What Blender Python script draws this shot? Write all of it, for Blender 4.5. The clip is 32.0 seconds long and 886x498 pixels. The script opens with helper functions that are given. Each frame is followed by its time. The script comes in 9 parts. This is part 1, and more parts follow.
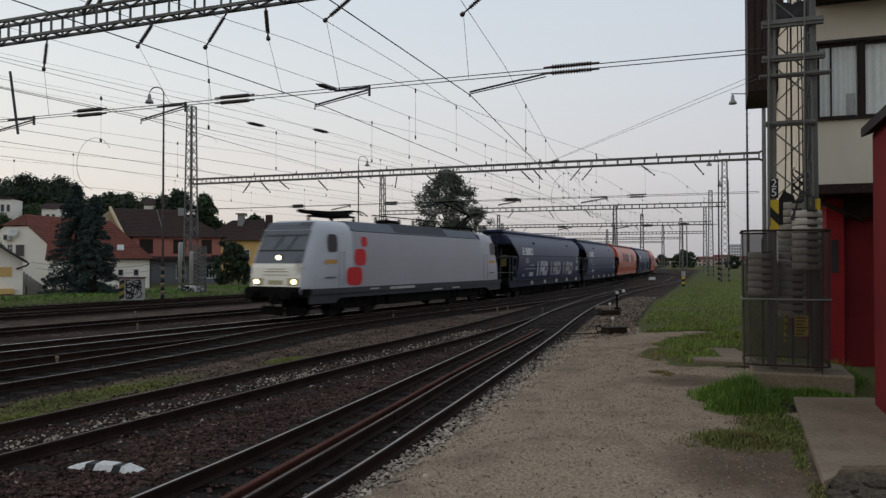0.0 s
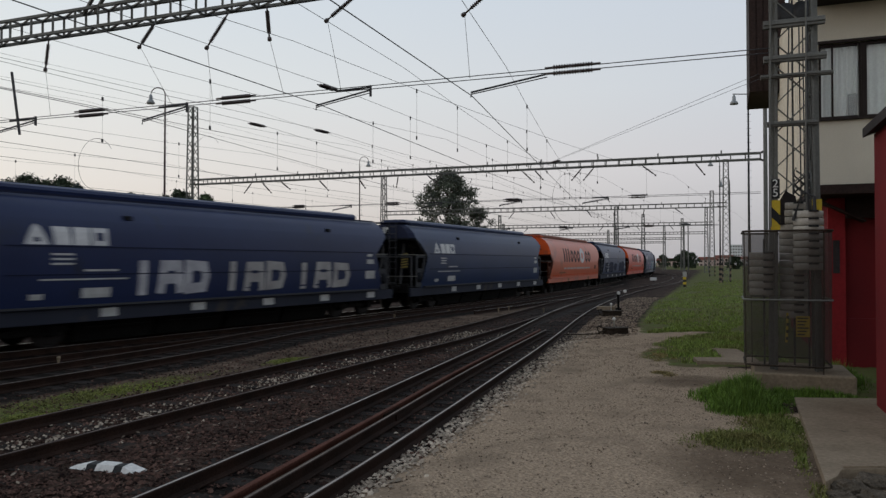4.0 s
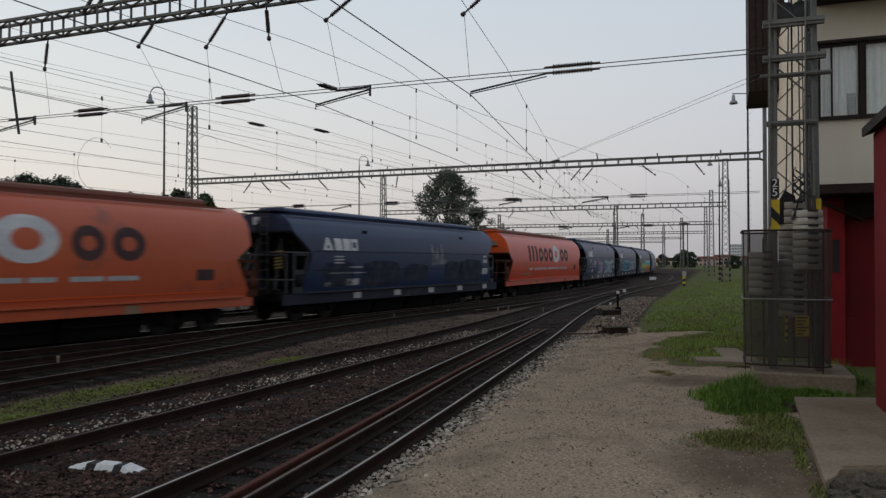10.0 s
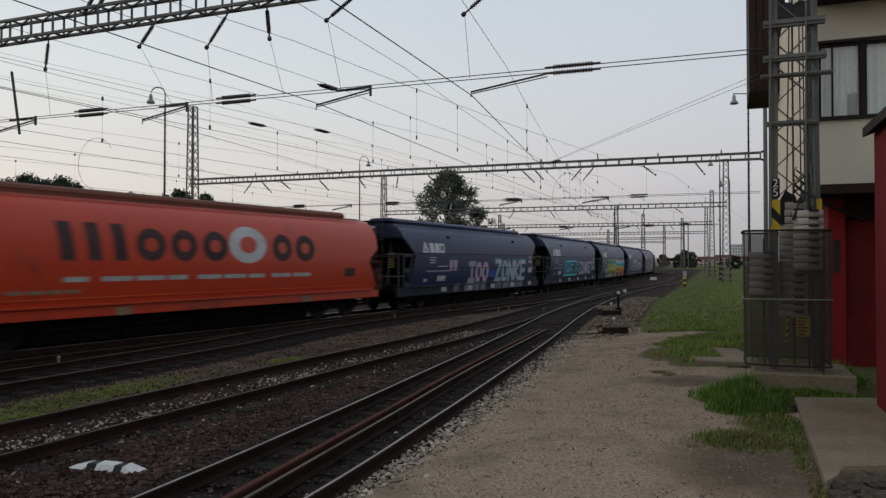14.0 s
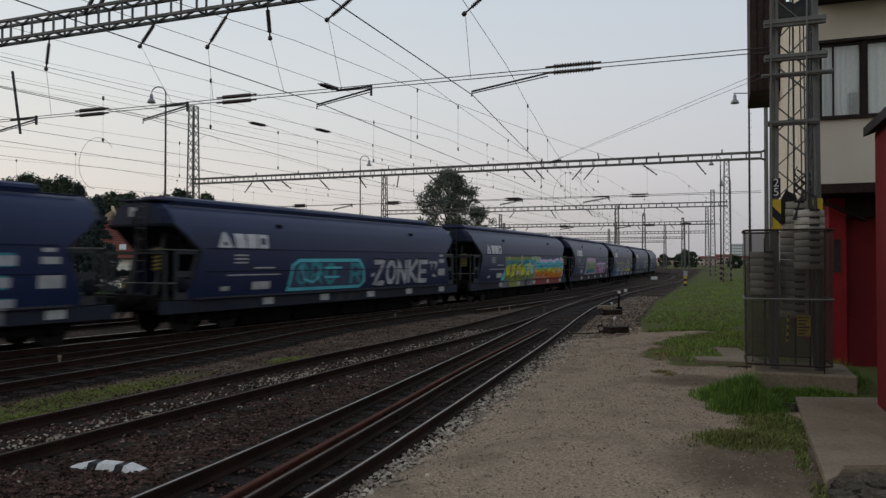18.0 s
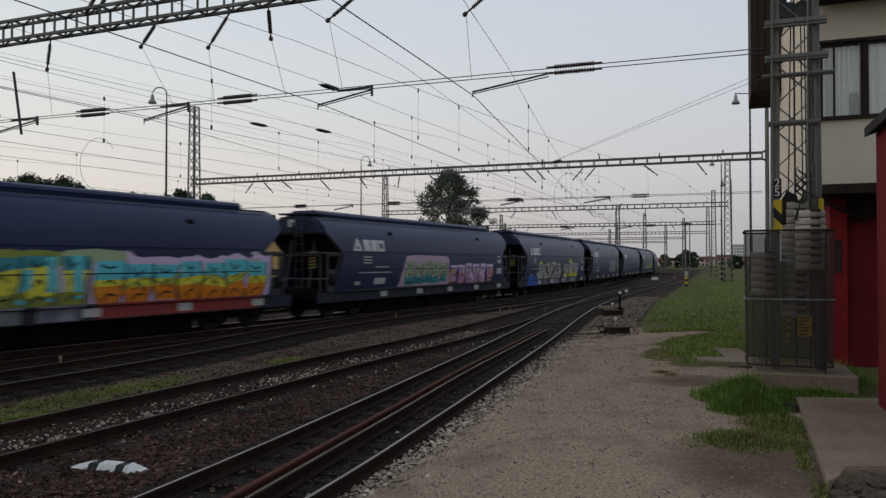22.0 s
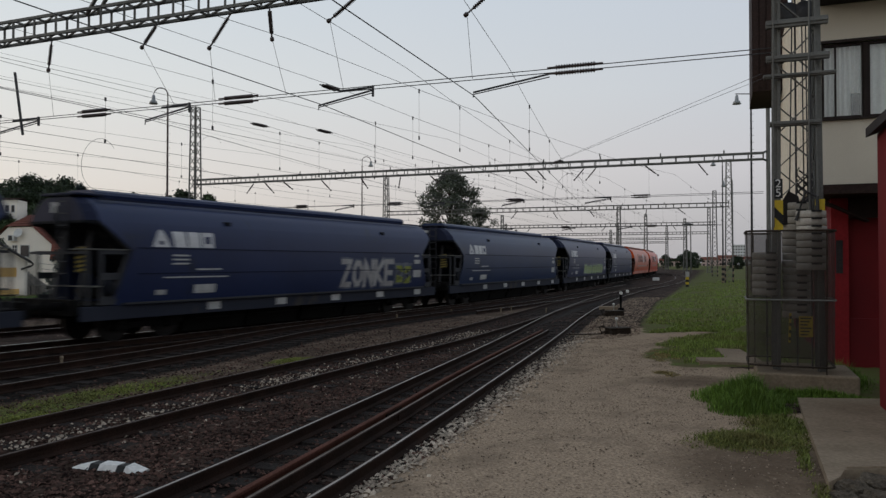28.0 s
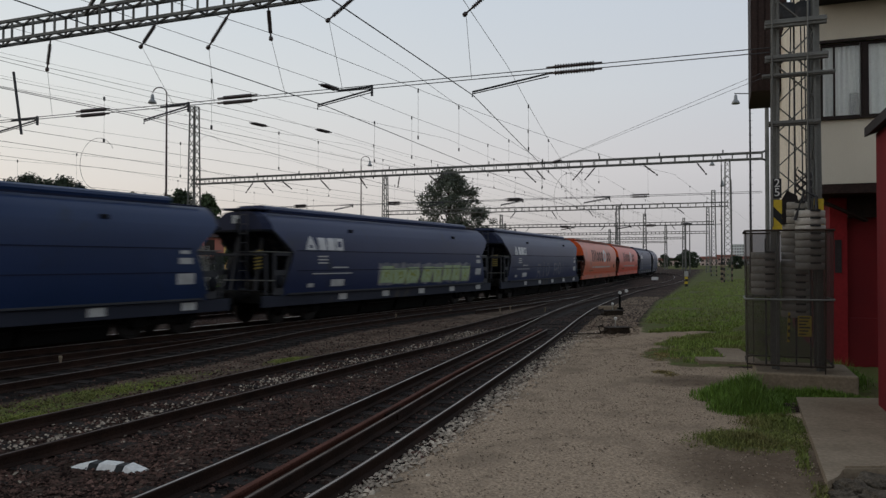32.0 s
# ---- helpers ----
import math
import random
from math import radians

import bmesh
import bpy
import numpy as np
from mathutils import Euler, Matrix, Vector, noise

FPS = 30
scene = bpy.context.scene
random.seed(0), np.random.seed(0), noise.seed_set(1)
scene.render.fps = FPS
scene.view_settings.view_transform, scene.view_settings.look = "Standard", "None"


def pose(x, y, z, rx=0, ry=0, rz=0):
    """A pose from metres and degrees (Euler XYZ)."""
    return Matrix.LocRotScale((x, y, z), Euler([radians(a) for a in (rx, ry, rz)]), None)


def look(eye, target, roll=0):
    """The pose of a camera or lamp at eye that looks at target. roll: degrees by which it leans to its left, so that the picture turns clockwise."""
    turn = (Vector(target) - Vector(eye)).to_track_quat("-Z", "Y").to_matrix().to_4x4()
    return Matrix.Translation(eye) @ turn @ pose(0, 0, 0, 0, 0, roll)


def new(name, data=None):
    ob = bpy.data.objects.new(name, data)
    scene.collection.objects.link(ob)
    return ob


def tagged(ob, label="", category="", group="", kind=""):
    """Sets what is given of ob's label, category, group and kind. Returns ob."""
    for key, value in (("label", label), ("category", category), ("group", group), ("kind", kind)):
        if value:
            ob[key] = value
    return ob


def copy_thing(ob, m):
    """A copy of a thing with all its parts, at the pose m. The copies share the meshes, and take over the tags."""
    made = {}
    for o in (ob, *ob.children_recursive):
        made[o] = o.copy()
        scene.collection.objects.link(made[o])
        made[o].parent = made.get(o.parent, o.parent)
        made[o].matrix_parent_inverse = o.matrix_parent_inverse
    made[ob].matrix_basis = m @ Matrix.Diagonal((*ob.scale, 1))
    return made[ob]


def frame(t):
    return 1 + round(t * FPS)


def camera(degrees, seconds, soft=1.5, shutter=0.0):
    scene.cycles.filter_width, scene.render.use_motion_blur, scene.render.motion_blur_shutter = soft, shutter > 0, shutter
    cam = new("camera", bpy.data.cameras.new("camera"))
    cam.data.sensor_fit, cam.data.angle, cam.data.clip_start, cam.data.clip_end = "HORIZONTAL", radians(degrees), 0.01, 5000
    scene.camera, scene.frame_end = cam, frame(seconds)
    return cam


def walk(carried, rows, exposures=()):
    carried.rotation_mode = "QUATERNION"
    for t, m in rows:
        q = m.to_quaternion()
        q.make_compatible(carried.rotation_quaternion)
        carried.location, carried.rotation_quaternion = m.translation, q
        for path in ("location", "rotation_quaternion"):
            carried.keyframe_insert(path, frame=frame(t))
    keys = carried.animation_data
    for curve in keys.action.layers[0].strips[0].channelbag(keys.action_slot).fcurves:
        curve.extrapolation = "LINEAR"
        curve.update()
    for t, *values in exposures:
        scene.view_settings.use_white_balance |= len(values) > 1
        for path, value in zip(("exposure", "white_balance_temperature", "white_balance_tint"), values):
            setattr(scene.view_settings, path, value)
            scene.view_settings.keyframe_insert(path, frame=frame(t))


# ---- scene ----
# ---- camera ----
cam = camera(61.42, 32.0, soft=1.4, shutter=0.8)
EYE = 2.18
# slow drift of the hand-held view: seconds, turn to the left and up in thousandths of a radian x 0.7576
DRIFT = [(0.0, -1.5, 0.0), (1.0, -1.0, 0.4), (2.0, -1.0, 0.5), (3.0, 0.6, 1.1), (3.5, 0.9, 1.0), (5.5, -1.1, 0.1), (6.0, -1.1, 0.1), (7.0, -0.6, -0.6), (8.0, -0.3, -0.0), (9.0, -0.6, -0.2), (10.0, -0.3, -0.2), (11.0, 0.4, -0.1), (12.0, -0.2, -0.3), (13.0, 0.7, 0.0), (14.0, 0.6, 0.1), (14.5, 0.9, 0.2), (16.5, 3.1, 0.1), (17.0, 3.0, -0.1), (18.0, 1.7, -0.7), (19.0, 3.6, 0.5), (20.0, 3.8, 0.2), (21.0, 3.6, 0.1), (22.0, 3.1, 0.0), (23.0, 3.9, 0.2), (24.0, 4.8, 0.6), (25.0, 4.6, 0.5), (25.5, 4.5, 0.5), (27.5, 5.8, 1.4), (28.0, 4.8, 0.8), (29.0, 5.2, 1.0), (30.0, 4.8, 0.9), (31.0, 4.0, 0.4), (32.0, 3.1, 0.0)]
walk(cam, [(t, pose(0, 0, EYE, 90.998 + b * 0.0434, 0, a * 0.0434)) for t, a, b in DRIFT], [(0.0, 0.0), (8.0, -0.06), (32.0, -0.11)])

# ---- light: dusk, bright even sky, sun already down behind the houses ----
world = bpy.data.worlds.new("dusk_sky")
scene.world = world
world.use_nodes = True
wn, wl = world.node_tree.nodes, world.node_tree.links
wn.clear()
sky = wn.new("ShaderNodeTexSky")
sky.sky_type, sky.sun_disc = "NISHITA", False
sky.sun_elevation, sky.sun_rotation = radians(3.0), radians(-75)
sky.dust_density, sky.air_density, sky.ozone_density = 1.2, 1.0, 1.5
coord = wn.new("ShaderNodeTexCoord")
sep = wn.new("ShaderNodeSeparateXYZ")
def sky_ramp(stops):
    r = wn.new("ShaderNodeValToRGB")
    r.color_ramp.elements[0].position, r.color_ramp.elements[0].color = stops[0][0], (*stops[0][1], 1)
    r.color_ramp.elements[1].position, r.color_ramp.elements[1].color = stops[-1][0], (*stops[-1][1], 1)
    for at, c in stops[1:-1]:
        r.color_ramp.elements.new(at).color = (*c, 1)
    wl.new(sep.outputs["Z"], r.inputs[0])
    return r


ramp_west = sky_ramp(((0.0, (0.84, 0.72, 0.62)), (0.10, (0.94, 0.88, 0.82)), (0.22, (0.90, 0.92, 0.91)), (0.36, (0.78, 0.86, 0.93)), (1.0, (0.46, 0.55, 0.68))))
ramp_east = sky_ramp(((0.0, (0.47, 0.48, 0.53)), (0.05, (0.55, 0.55, 0.59)), (0.12, (0.69, 0.68, 0.72)), (0.22, (0.70, 0.74, 0.80)), (0.36, (0.67, 0.74, 0.84)), (1.0, (0.46, 0.55, 0.68))))
side = wn.new("ShaderNodeMapRange")
side.inputs["From Min"].default_value, side.inputs["From Max"].default_value = -0.55, 0.45
wl.new(sep.outputs["X"], side.inputs["Value"])
ramp = wn.new("ShaderNodeMix")
ramp.data_type = "RGBA"
wl.new(side.outputs[0], ramp.inputs["Factor"])
wl.new(ramp_west.outputs[0], ramp.inputs["A"])
wl.new(ramp_east.outputs[0], ramp.inputs["B"])
mixer = wn.new("ShaderNodeMix")
mixer.data_type = "RGBA"
mixer.inputs["Factor"].default_value = 0.86
scale = wn.new("ShaderNodeVectorMath")
scale.operation = "SCALE"
scale.inputs["Scale"].default_value = 0.10
back = wn.new("ShaderNodeBackground")
back.inputs["Strength"].default_value = 1.0
out = wn.new("ShaderNodeOutputWorld")
wl.new(coord.outputs["Generated"], sep.inputs[0])
wl.new(sky.outputs[0], scale.inputs[0])
wl.new(scale.outputs[0], mixer.inputs["A"])
wl.new(ramp.outputs["Result"], mixer.inputs["B"])
wl.new(mixer.outputs["Result"], back.inputs[0])
wl.new(back.outputs[0], out.inputs[0])
sun = new("sun", bpy.data.lights.new("sun", "SUN"))
sun.data.energy, sun.data.angle, sun.data.color = 0.35, radians(25), (1.0, 0.86, 0.74)
sun.matrix_world = look((-60, 16, 22), (0, 0, 0))


# ---- materials ----
def material(name, colour, rough=0.7, metal=0.0, second=None, size=1.0, amount=0.5, grain=0.0, bump=0.0, bump_size=20.0, spots=None, spot_size=3.0, spot_cut=0.62, island=0.0, emit=0.0):
    """A surface whose colour drifts between two tones at a large and a fine scale, with relief and optional stains."""
    m = bpy.data.materials.new(name)
    m.use_nodes = True
    n, l = m.node_tree.nodes, m.node_tree.links
    b = n["Principled BSDF"]
    b.inputs["Roughness"].default_value, b.inputs["Metallic"].default_value = rough, metal
    b.inputs["Specular IOR Level"].default_value = 0.5 if rough < 0.55 or metal > 0.3 else 0.12
    second = second or tuple(c * 0.7 for c in colour)
    tc = n.new("ShaderNodeTexCoord")
    big = n.new("ShaderNodeTexNoise")
    big.inputs["Scale"].default_value, big.inputs["Detail"].default_value = 1.0 / size, 6
    l.new(tc.outputs["Object"], big.inputs["Vector"])
    mr = n.new("ShaderNodeMapRange")
    mr.inputs["From Min"].default_value, mr.inputs["From Max"].default_value = 0.5 - amount / 2, 0.5 + amount / 2
    l.new(big.outputs["Fac"], mr.inputs["Value"])
    mix = n.new("ShaderNodeMix")
    mix.data_type = "RGBA"
    mix.inputs["A"].default_value, mix.inputs["B"].default_value = (*colour, 1), (*second, 1)
    l.new(mr.outputs[0], mix.inputs["Factor"])
    last = mix.outputs["Result"]
    fine = n.new("ShaderNodeTexNoise")
    fine.inputs["Scale"].default_value, fine.inputs["Detail"].default_value = bump_size, 4
    l.new(tc.outputs["Object"], fine.inputs["Vector"])
    if grain:
        hv = n.new("ShaderNodeHueSaturation")
        g = n.new("ShaderNodeMapRange")
        g.inputs["From Min"].default_value, g.inputs["From Max"].default_value = 0.3, 0.7
        g.inputs["To Min"].default_value, g.inputs["To Max"].default_value = 1 - grain, 1 + grain
        l.new(fine.outputs["Fac"], g.inputs["Value"])
        l.new(g.outputs[0], hv.inputs["Value"])
        l.new(last, hv.inputs["Color"])
        last = hv.outputs[0]
    if island:
        gi = n.new("ShaderNodeNewGeometry")
        hv = n.new("ShaderNodeHueSaturation")
        g = n.new("ShaderNodeMapRange")
        g.inputs["To Min"].default_value, g.inputs["To Max"].default_value = 1 - island, 1 + island
        l.new(gi.outputs["Random Per Island"], g.inputs["Value"])
        l.new(g.outputs[0], hv.inputs["Value"])
        l.new(last, hv.inputs["Color"])
        last = hv.outputs[0]
    if spots:
        sp = n.new("ShaderNodeTexNoise")
        sp.inputs["Scale"].default_value, sp.inputs["Detail"].default_value = 1.0 / spot_size, 8
        sp.inputs["Roughness"].default_value = 0.65
        l.new(tc.outputs["Object"], sp.inputs["Vector"])
        sr = n.new("ShaderNodeMapRange")
        sr.inputs["From Min"].default_value, sr.inputs["From Max"].default_value = spot_cut, spot_cut + 0.08
        l.new(sp.outputs["Fac"], sr.inputs["Value"])
        sm = n.new("ShaderNodeMix")
        sm.data_type = "RGBA"
        sm.inputs["B"].default_value = (*spots, 1)
        l.new(sr.outputs[0], sm.inputs["Factor"])
        l.new(last, sm.inputs["A"])
        last = sm.outputs["Result"]
    l.new(last, b.inputs["Base Color"])
    if bump:
        bp = n.new("ShaderNodeBump")
        bp.inputs["Strength"].default_value, bp.inputs["Distance"].default_value = bump, 0.02
        l.new(fine.outputs["Fac"], bp.inputs["Height"])
        l.new(bp.outputs[0], b.inputs["Normal"])
    if emit:
        b.inputs["Emission Color"].default_value, b.inputs["Emission Strength"].default_value = (*colour, 1), emit
    return m


M = {}
M["rail_side"] = material("rail_side", (0.032, 0.017, 0.012), 0.8, 0.0, second=(0.013, 0.008, 0.006), size=0.5, grain=0.3, bump=0.3, bump_size=40)
# gleam on the running heads is put into this pale, barely metallic base
M["rail_top"] = material("rail_top", (0.82, 0.79, 0.75), 0.30, 0.1, second=(0.42, 0.38, 0.35), size=0.8, grain=0.1)
M["rail_polish"] = material("rail_polish", (0.34, 0.30, 0.27), 0.42, 0.35, second=(0.12, 0.092, 0.078), size=0.8, grain=0.1)
M["rail_worn"] = material("rail_worn", (0.20, 0.155, 0.13), 0.55, 0.2, second=(0.045, 0.030, 0.024), size=0.9, grain=0.2)
M["rail_rust"] = material("rail_rust", (0.105, 0.041, 0.028), 0.85, 0.0, second=(0.06, 0.024, 0.016), size=0.6, grain=0.3, bump=0.3, bump_size=40)
M["sleeper"] = material("sleeper", (0.026, 0.021, 0.018), 0.95, second=(0.014, 0.011, 0.010), size=0.5, grain=0.4, bump=0.6, bump_size=30)
M["old_iron"] = material("old_iron", (0.050, 0.038, 0.028), 0.85, second=(0.026, 0.020, 0.016), size=0.3, grain=0.3, bump=0.3)
M["steel"] = material("steel", (0.19, 0.19, 0.175), 0.65, 0.3, second=(0.115, 0.11, 0.10), size=0.8, grain=0.15, bump=0.1, bump_size=30)
M["dark_steel"] = material("dark_steel", (0.055, 0.055, 0.058), 0.6, 0.4, second=(0.035, 0.033, 0.033), size=0.7, grain=0.2)
M["wire"] = material("wire", (0.05, 0.05, 0.052), 0.5, 0.6, size=2.0)
M["insulator"] = material("insulator", (0.045, 0.028, 0.024), 0.35, size=0.3)
M["concrete"] = material("concrete", (0.265, 0.21, 0.15), 0.9, second=(0.165, 0.125, 0.085), size=0.9, amount=0.5, grain=0.18, bump=0.4, bump_size=22, spots=(0.11, 0.088, 0.064), spot_size=0.5, spot_cut=0.64)
M["white_paint"] = material("white_paint", (0.72, 0.71, 0.68), 0.7, second=(0.55, 0.53, 0.5), size=0.4, grain=0.15, spots=(0.25, 0.23, 0.2), spot_size=0.3, spot_cut=0.66)
M["black_paint"] = material("black_paint", (0.03, 0.03, 0.03), 0.6, size=0.5)
M["yellow_paint"] = material("yellow_paint", (0.62, 0.44, 0.04), 0.6, second=(0.5, 0.36, 0.04), size=0.4, grain=0.1)
# near-black tones: the shade beneath the cars is put into these colours
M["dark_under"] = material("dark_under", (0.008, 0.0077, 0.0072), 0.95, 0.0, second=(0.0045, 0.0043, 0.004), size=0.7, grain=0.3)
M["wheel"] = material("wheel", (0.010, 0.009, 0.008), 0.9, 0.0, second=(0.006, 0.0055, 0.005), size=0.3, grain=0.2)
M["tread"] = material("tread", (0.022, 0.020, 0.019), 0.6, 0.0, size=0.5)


# ---- small builders ----
def part(name, bm, mat, parent, label="", smooth=False):
    """One mesh object out of bm, under parent (or at top level)."""
    me = bpy.data.meshes.new(name)
    bm.to_mesh(me)
    bm.free()
    for m in mat if isinstance(mat, (list, tuple)) else (mat,):
        me.materials.append(m)
    if smooth:
        me.shade_smooth()
    ob = new(name, me)
    if parent is not None:
        ob.parent = parent
    if label:
        ob["label"] = label
    return ob


def empty(name, at=(0, 0, 0), turn=0.0):
    ob = new(name)
    ob.empty_display_size = 0.2
    ob.matrix_basis = pose(*at, 0, 0, turn)
    return ob


def box(bm, lo, hi, bevel=0.0, mi=0):
    lo, hi = Vector(lo), Vector(hi)
    r = bmesh.ops.create_cube(bm, size=1.0, matrix=Matrix.Translation((lo + hi) / 2) @ Matrix.Diagonal((*(hi - lo), 1)))
    fs = {f for v in r["verts"] for f in v.link_faces}
    if bevel:
        es = {e for v in r["verts"] for e in v.link_edges}
        q = bmesh.ops.bevel(bm, geom=list(es), offset=bevel, segments=2, affect="EDGES", profile=0.5)
        fs = set(q["faces"]) | {f for f in fs if f.is_valid}
    for f in fs:
        f.material_index = mi
    return r


def bar(bm, p, q, w, h=None, mi=0):
    """A straight bar of w x h from p to q."""
    p, q = Vector(p), Vector(q)
    d = q - p
    h = h or w
    up = Vector((0, 0, 1)) if abs(d.normalized().z) < 0.95 else Vector((1, 0, 0))
    a = d.cross(up).normalized() * (w / 2)
    b = a.cross(d).normalized() * (h / 2)
    vs = [bm.verts.new(c + s * a + t * b) for c in (p, q) for s, t in ((-1, -1), (1, -1), (1, 1), (-1, 1))]
    for f in ((0, 1, 2, 3), (7, 6, 5, 4), (0, 4, 5, 1), (1, 5, 6, 2), (2, 6, 7, 3), (3, 7, 4, 0)):
        bm.faces.new([vs[i] for i in f]).material_index = mi


def tube(bm, pts, r, n=6, r2=None, mi=0, caps=True):
    """A round bar along pts; the radius goes from r to r2."""
    pts = [Vector(p) for p in pts]
    r2 = r if r2 is None else r2
    rings = []
    for i, p in enumerate(pts):
        d = (pts[min(i + 1, len(pts) - 1)] - pts[max(i - 1, 0)]).normalized()
        up = Vector((0, 0, 1)) if abs(d.z) < 0.9 else Vector((1, 0, 0))
        a = d.cross(up).normalized()
        b = a.cross(d)
        k = r + (r2 - r) * i / max(1, len(pts) - 1)
        rings.append([bm.verts.new(p + k * (math.cos(t) * a + math.sin(t) * b)) for t in (2 * math.pi * j / n for j in range(n))])
    for u, v in zip(rings, rings[1:]):
        for j in range(n):
            bm.faces.new((u[j], u[(j + 1) % n], v[(j + 1) % n], v[j])).material_index = mi
    if caps:
        bm.faces.new(rings[0][::-1]).material_index = mi
        bm.faces.new(rings[-1]).material_index = mi


def turned(bm, axis_at, axis, prof, n=12, mi=0):
    """A turned form: prof is (distance along the axis, radius)."""
    o, d = Vector(axis_at), Vector(axis).normalized()
    up = Vector((0, 0, 1)) if abs(d.z) < 0.9 else Vector((1, 0, 0))
    a = d.cross(up).normalized()
    b = a.cross(d)
    rings = [[bm.verts.new(o + x * d + r * (math.cos(t) * a + math.sin(t) * b)) for t in (2 * math.pi * j / n for j in range(n))] for x, r in prof]
    for u, v in zip(rings, rings[1:]):
        for j in range(n):
            f = bm.faces.new((u[j], u[(j + 1) % n], v[(j + 1) % n], v[j]))
            f.material_index = mi
            f.smooth = True
    bm.faces.new(rings[0][::-1]).material_index = mi
    bm.faces.new(rings[-1]).material_index = mi


def prism(bm, outline, axis, lo, hi, mi=0):
    """The outline (2D) pushed along an axis from lo to hi."""
    def at(u, v, k):
        return {"x": (k, u, v), "y": (u, k, v), "z": (u, v, k)}[axis]
    a = [bm.verts.new(at(u, v, lo)) for u, v in outline]
    b = [bm.verts.new(at(u, v, hi)) for u, v in outline]
    n = len(a)
    fs = [bm.faces.new(a[::-1]), bm.faces.new(b)] + [bm.faces.new((a[i], a[(i + 1) % n], b[(i + 1) % n], b[i])) for i in range(n)]
    for f in fs:
        f.material_index = mi
    bmesh.ops.recalc_face_normals(bm, faces=fs)


def smooth_line(pts, step=1.0):
    """A smooth curve through pts (any dimension), sampled about every step metres."""
    P = [np.array(p, float) for p in pts]
    P = [2 * P[0] - P[1]] + P + [2 * P[-1] - P[-2]]
    out = []
    for a, b, c, d in zip(P, P[1:], P[2:], P[3:]):
        n = max(2, int(np.linalg.norm(c - b) / step))
        for i in range(n):
            t = i / n
            out.append(0.5 * (2 * b + (c - a) * t + (2 * a - 5 * b + 4 * c - d) * t * t + (3 * b - a - 3 * c + d) * t ** 3))
    out.append(P[-2])
    return np.array(out)


def beside(line, off):
    """The line moved by off metres to its left."""
    d = np.gradient(line[:, :2], axis=0)
    d /= np.linalg.norm(d, axis=1)[:, None]
    return np.column_stack([line[:, 0] - d[:, 1] * off, line[:, 1] + d[:, 0] * off])


# ---- the running line that the train takes ----
CURVE_AT = np.array([0, 15, 30, 45, 60, 80, 105, 125, 160, 480.0])
CURVE = np.array([0.00097, 0.00122, 0.00227, 0.00472, 0.00185, 0.00012, 0.0001, 0.003, 0.0042, 0.0042])
S = np.arange(-90, 480.01, 0.25)
bend = np.interp(S, CURVE_AT, CURVE)
i0 = int(np.argmin(abs(S)))
head = np.cumsum(bend) * 0.25
head = head - head[i0] + 1.04349
PX, PY = np.cumsum(np.cos(head)) * 0.25, np.cumsum(np.sin(head)) * 0.25
PX, PY = PX - PX[i0] - 15.807, PY - PY[i0] + 7.679
CX, CY = PX - np.sin(head) * 1.5, PY + np.cos(head) * 1.5


def on_line(s):
    return Vector((np.interp(s, S, CX), np.interp(s, S, CY), 0))


# ---- the three nearer tracks ----
U_LINE = beside(smooth_line([(-15.0, -4.6), (-11.4, 4.6), (-7.91, 13.36), (-6.92, 15.68), (-5.36, 20.03), (-4.17, 24.2), (-1.6, 30.0), (1.7, 36.2), (6.0, 45.0), (11.5, 58), (18.5, 76)]), 0.7535)
V_LINE = beside(smooth_line([(-9.0, -2.2), (-6.9, 3.6), (-5.01, 8.48), (-3.5, 12.08), (-2.13, 15.35), (-1.13, 17.7), (0.25, 20.75), (2.28, 25.9), (4.2, 31.3), (7.2, 39.9), (11.6, 50.8)]), 0.7535)
W_LINE = beside(smooth_line([(-9.4, -9.0), (-5.5, 0.0), (-2.88, 6.92), (-1.55, 11.05), (-0.38, 14.95), (0.97, 19.49), (2.25, 24.0), (4.0, 30.3), (6.3, 37.9), (9.9, 48.3), (14.1, 58.8), (23.4, 80), (32, 104), (37.5, 124), (40, 142), (38.5, 165)]), -0.7535)


# ---- ground: one sheet, ballast under the tracks, trodden gravel, grass ----
def steps(lo, hi, fine, far_lo, far_hi, grow=1.22):
    a = list(np.arange(lo, hi + 1e-6, fine))
    d, x = fine, a[-1]
    while x < far_hi:
        d *= grow
        x += d
        a.append(x)
    d, x = fine, a[0]
    while x > far_lo:
        d *= grow
        x -= d
        a.insert(0, x)
    return np.array(a)


GX, GY = steps(-12, 9.6, 0.16, -2600, 2600), steps(4.5, 34, 0.18, -400, 3200)


def path_left(y):
    return np.interp(y, [-5, 0, 6.9, 9.15, 12.2, 18.5, 21.5, 23.0, 24.5, 28, 38, 52, 67], [-3.55, -2.75, -1.06, -0.20, 0.80, 2.75, 3.65, 4.3, 4.7, 5.6, 8.7, 13.4, 19.4])


def path_right(y):
    return np.interp(y, [-5, 6.4, 8.0, 9.0, 10.5, 11.4, 12.5, 13.2, 13.8, 15.6, 16.2, 21.2, 22.3, 24.2, 25.2, 26, 28, 35, 43, 60], [4.6, 4.4, 4.4, 4.5, 4.9, 4.5, 4.75, 5.3, 6.0, 6.0, 4.9, 6.15, 7.0, 9.2, 9.2, 6.8, 7.3, 9.6, 12.2, 18.9])


def grass_left(y):
    return np.interp(y, [22, 23.4, 28, 35, 43, 60, 90, 140, 220, 400], [5.0, 6.2, 7.3, 9.6, 12.2, 18.9, 30.0, 48, 73, 110])


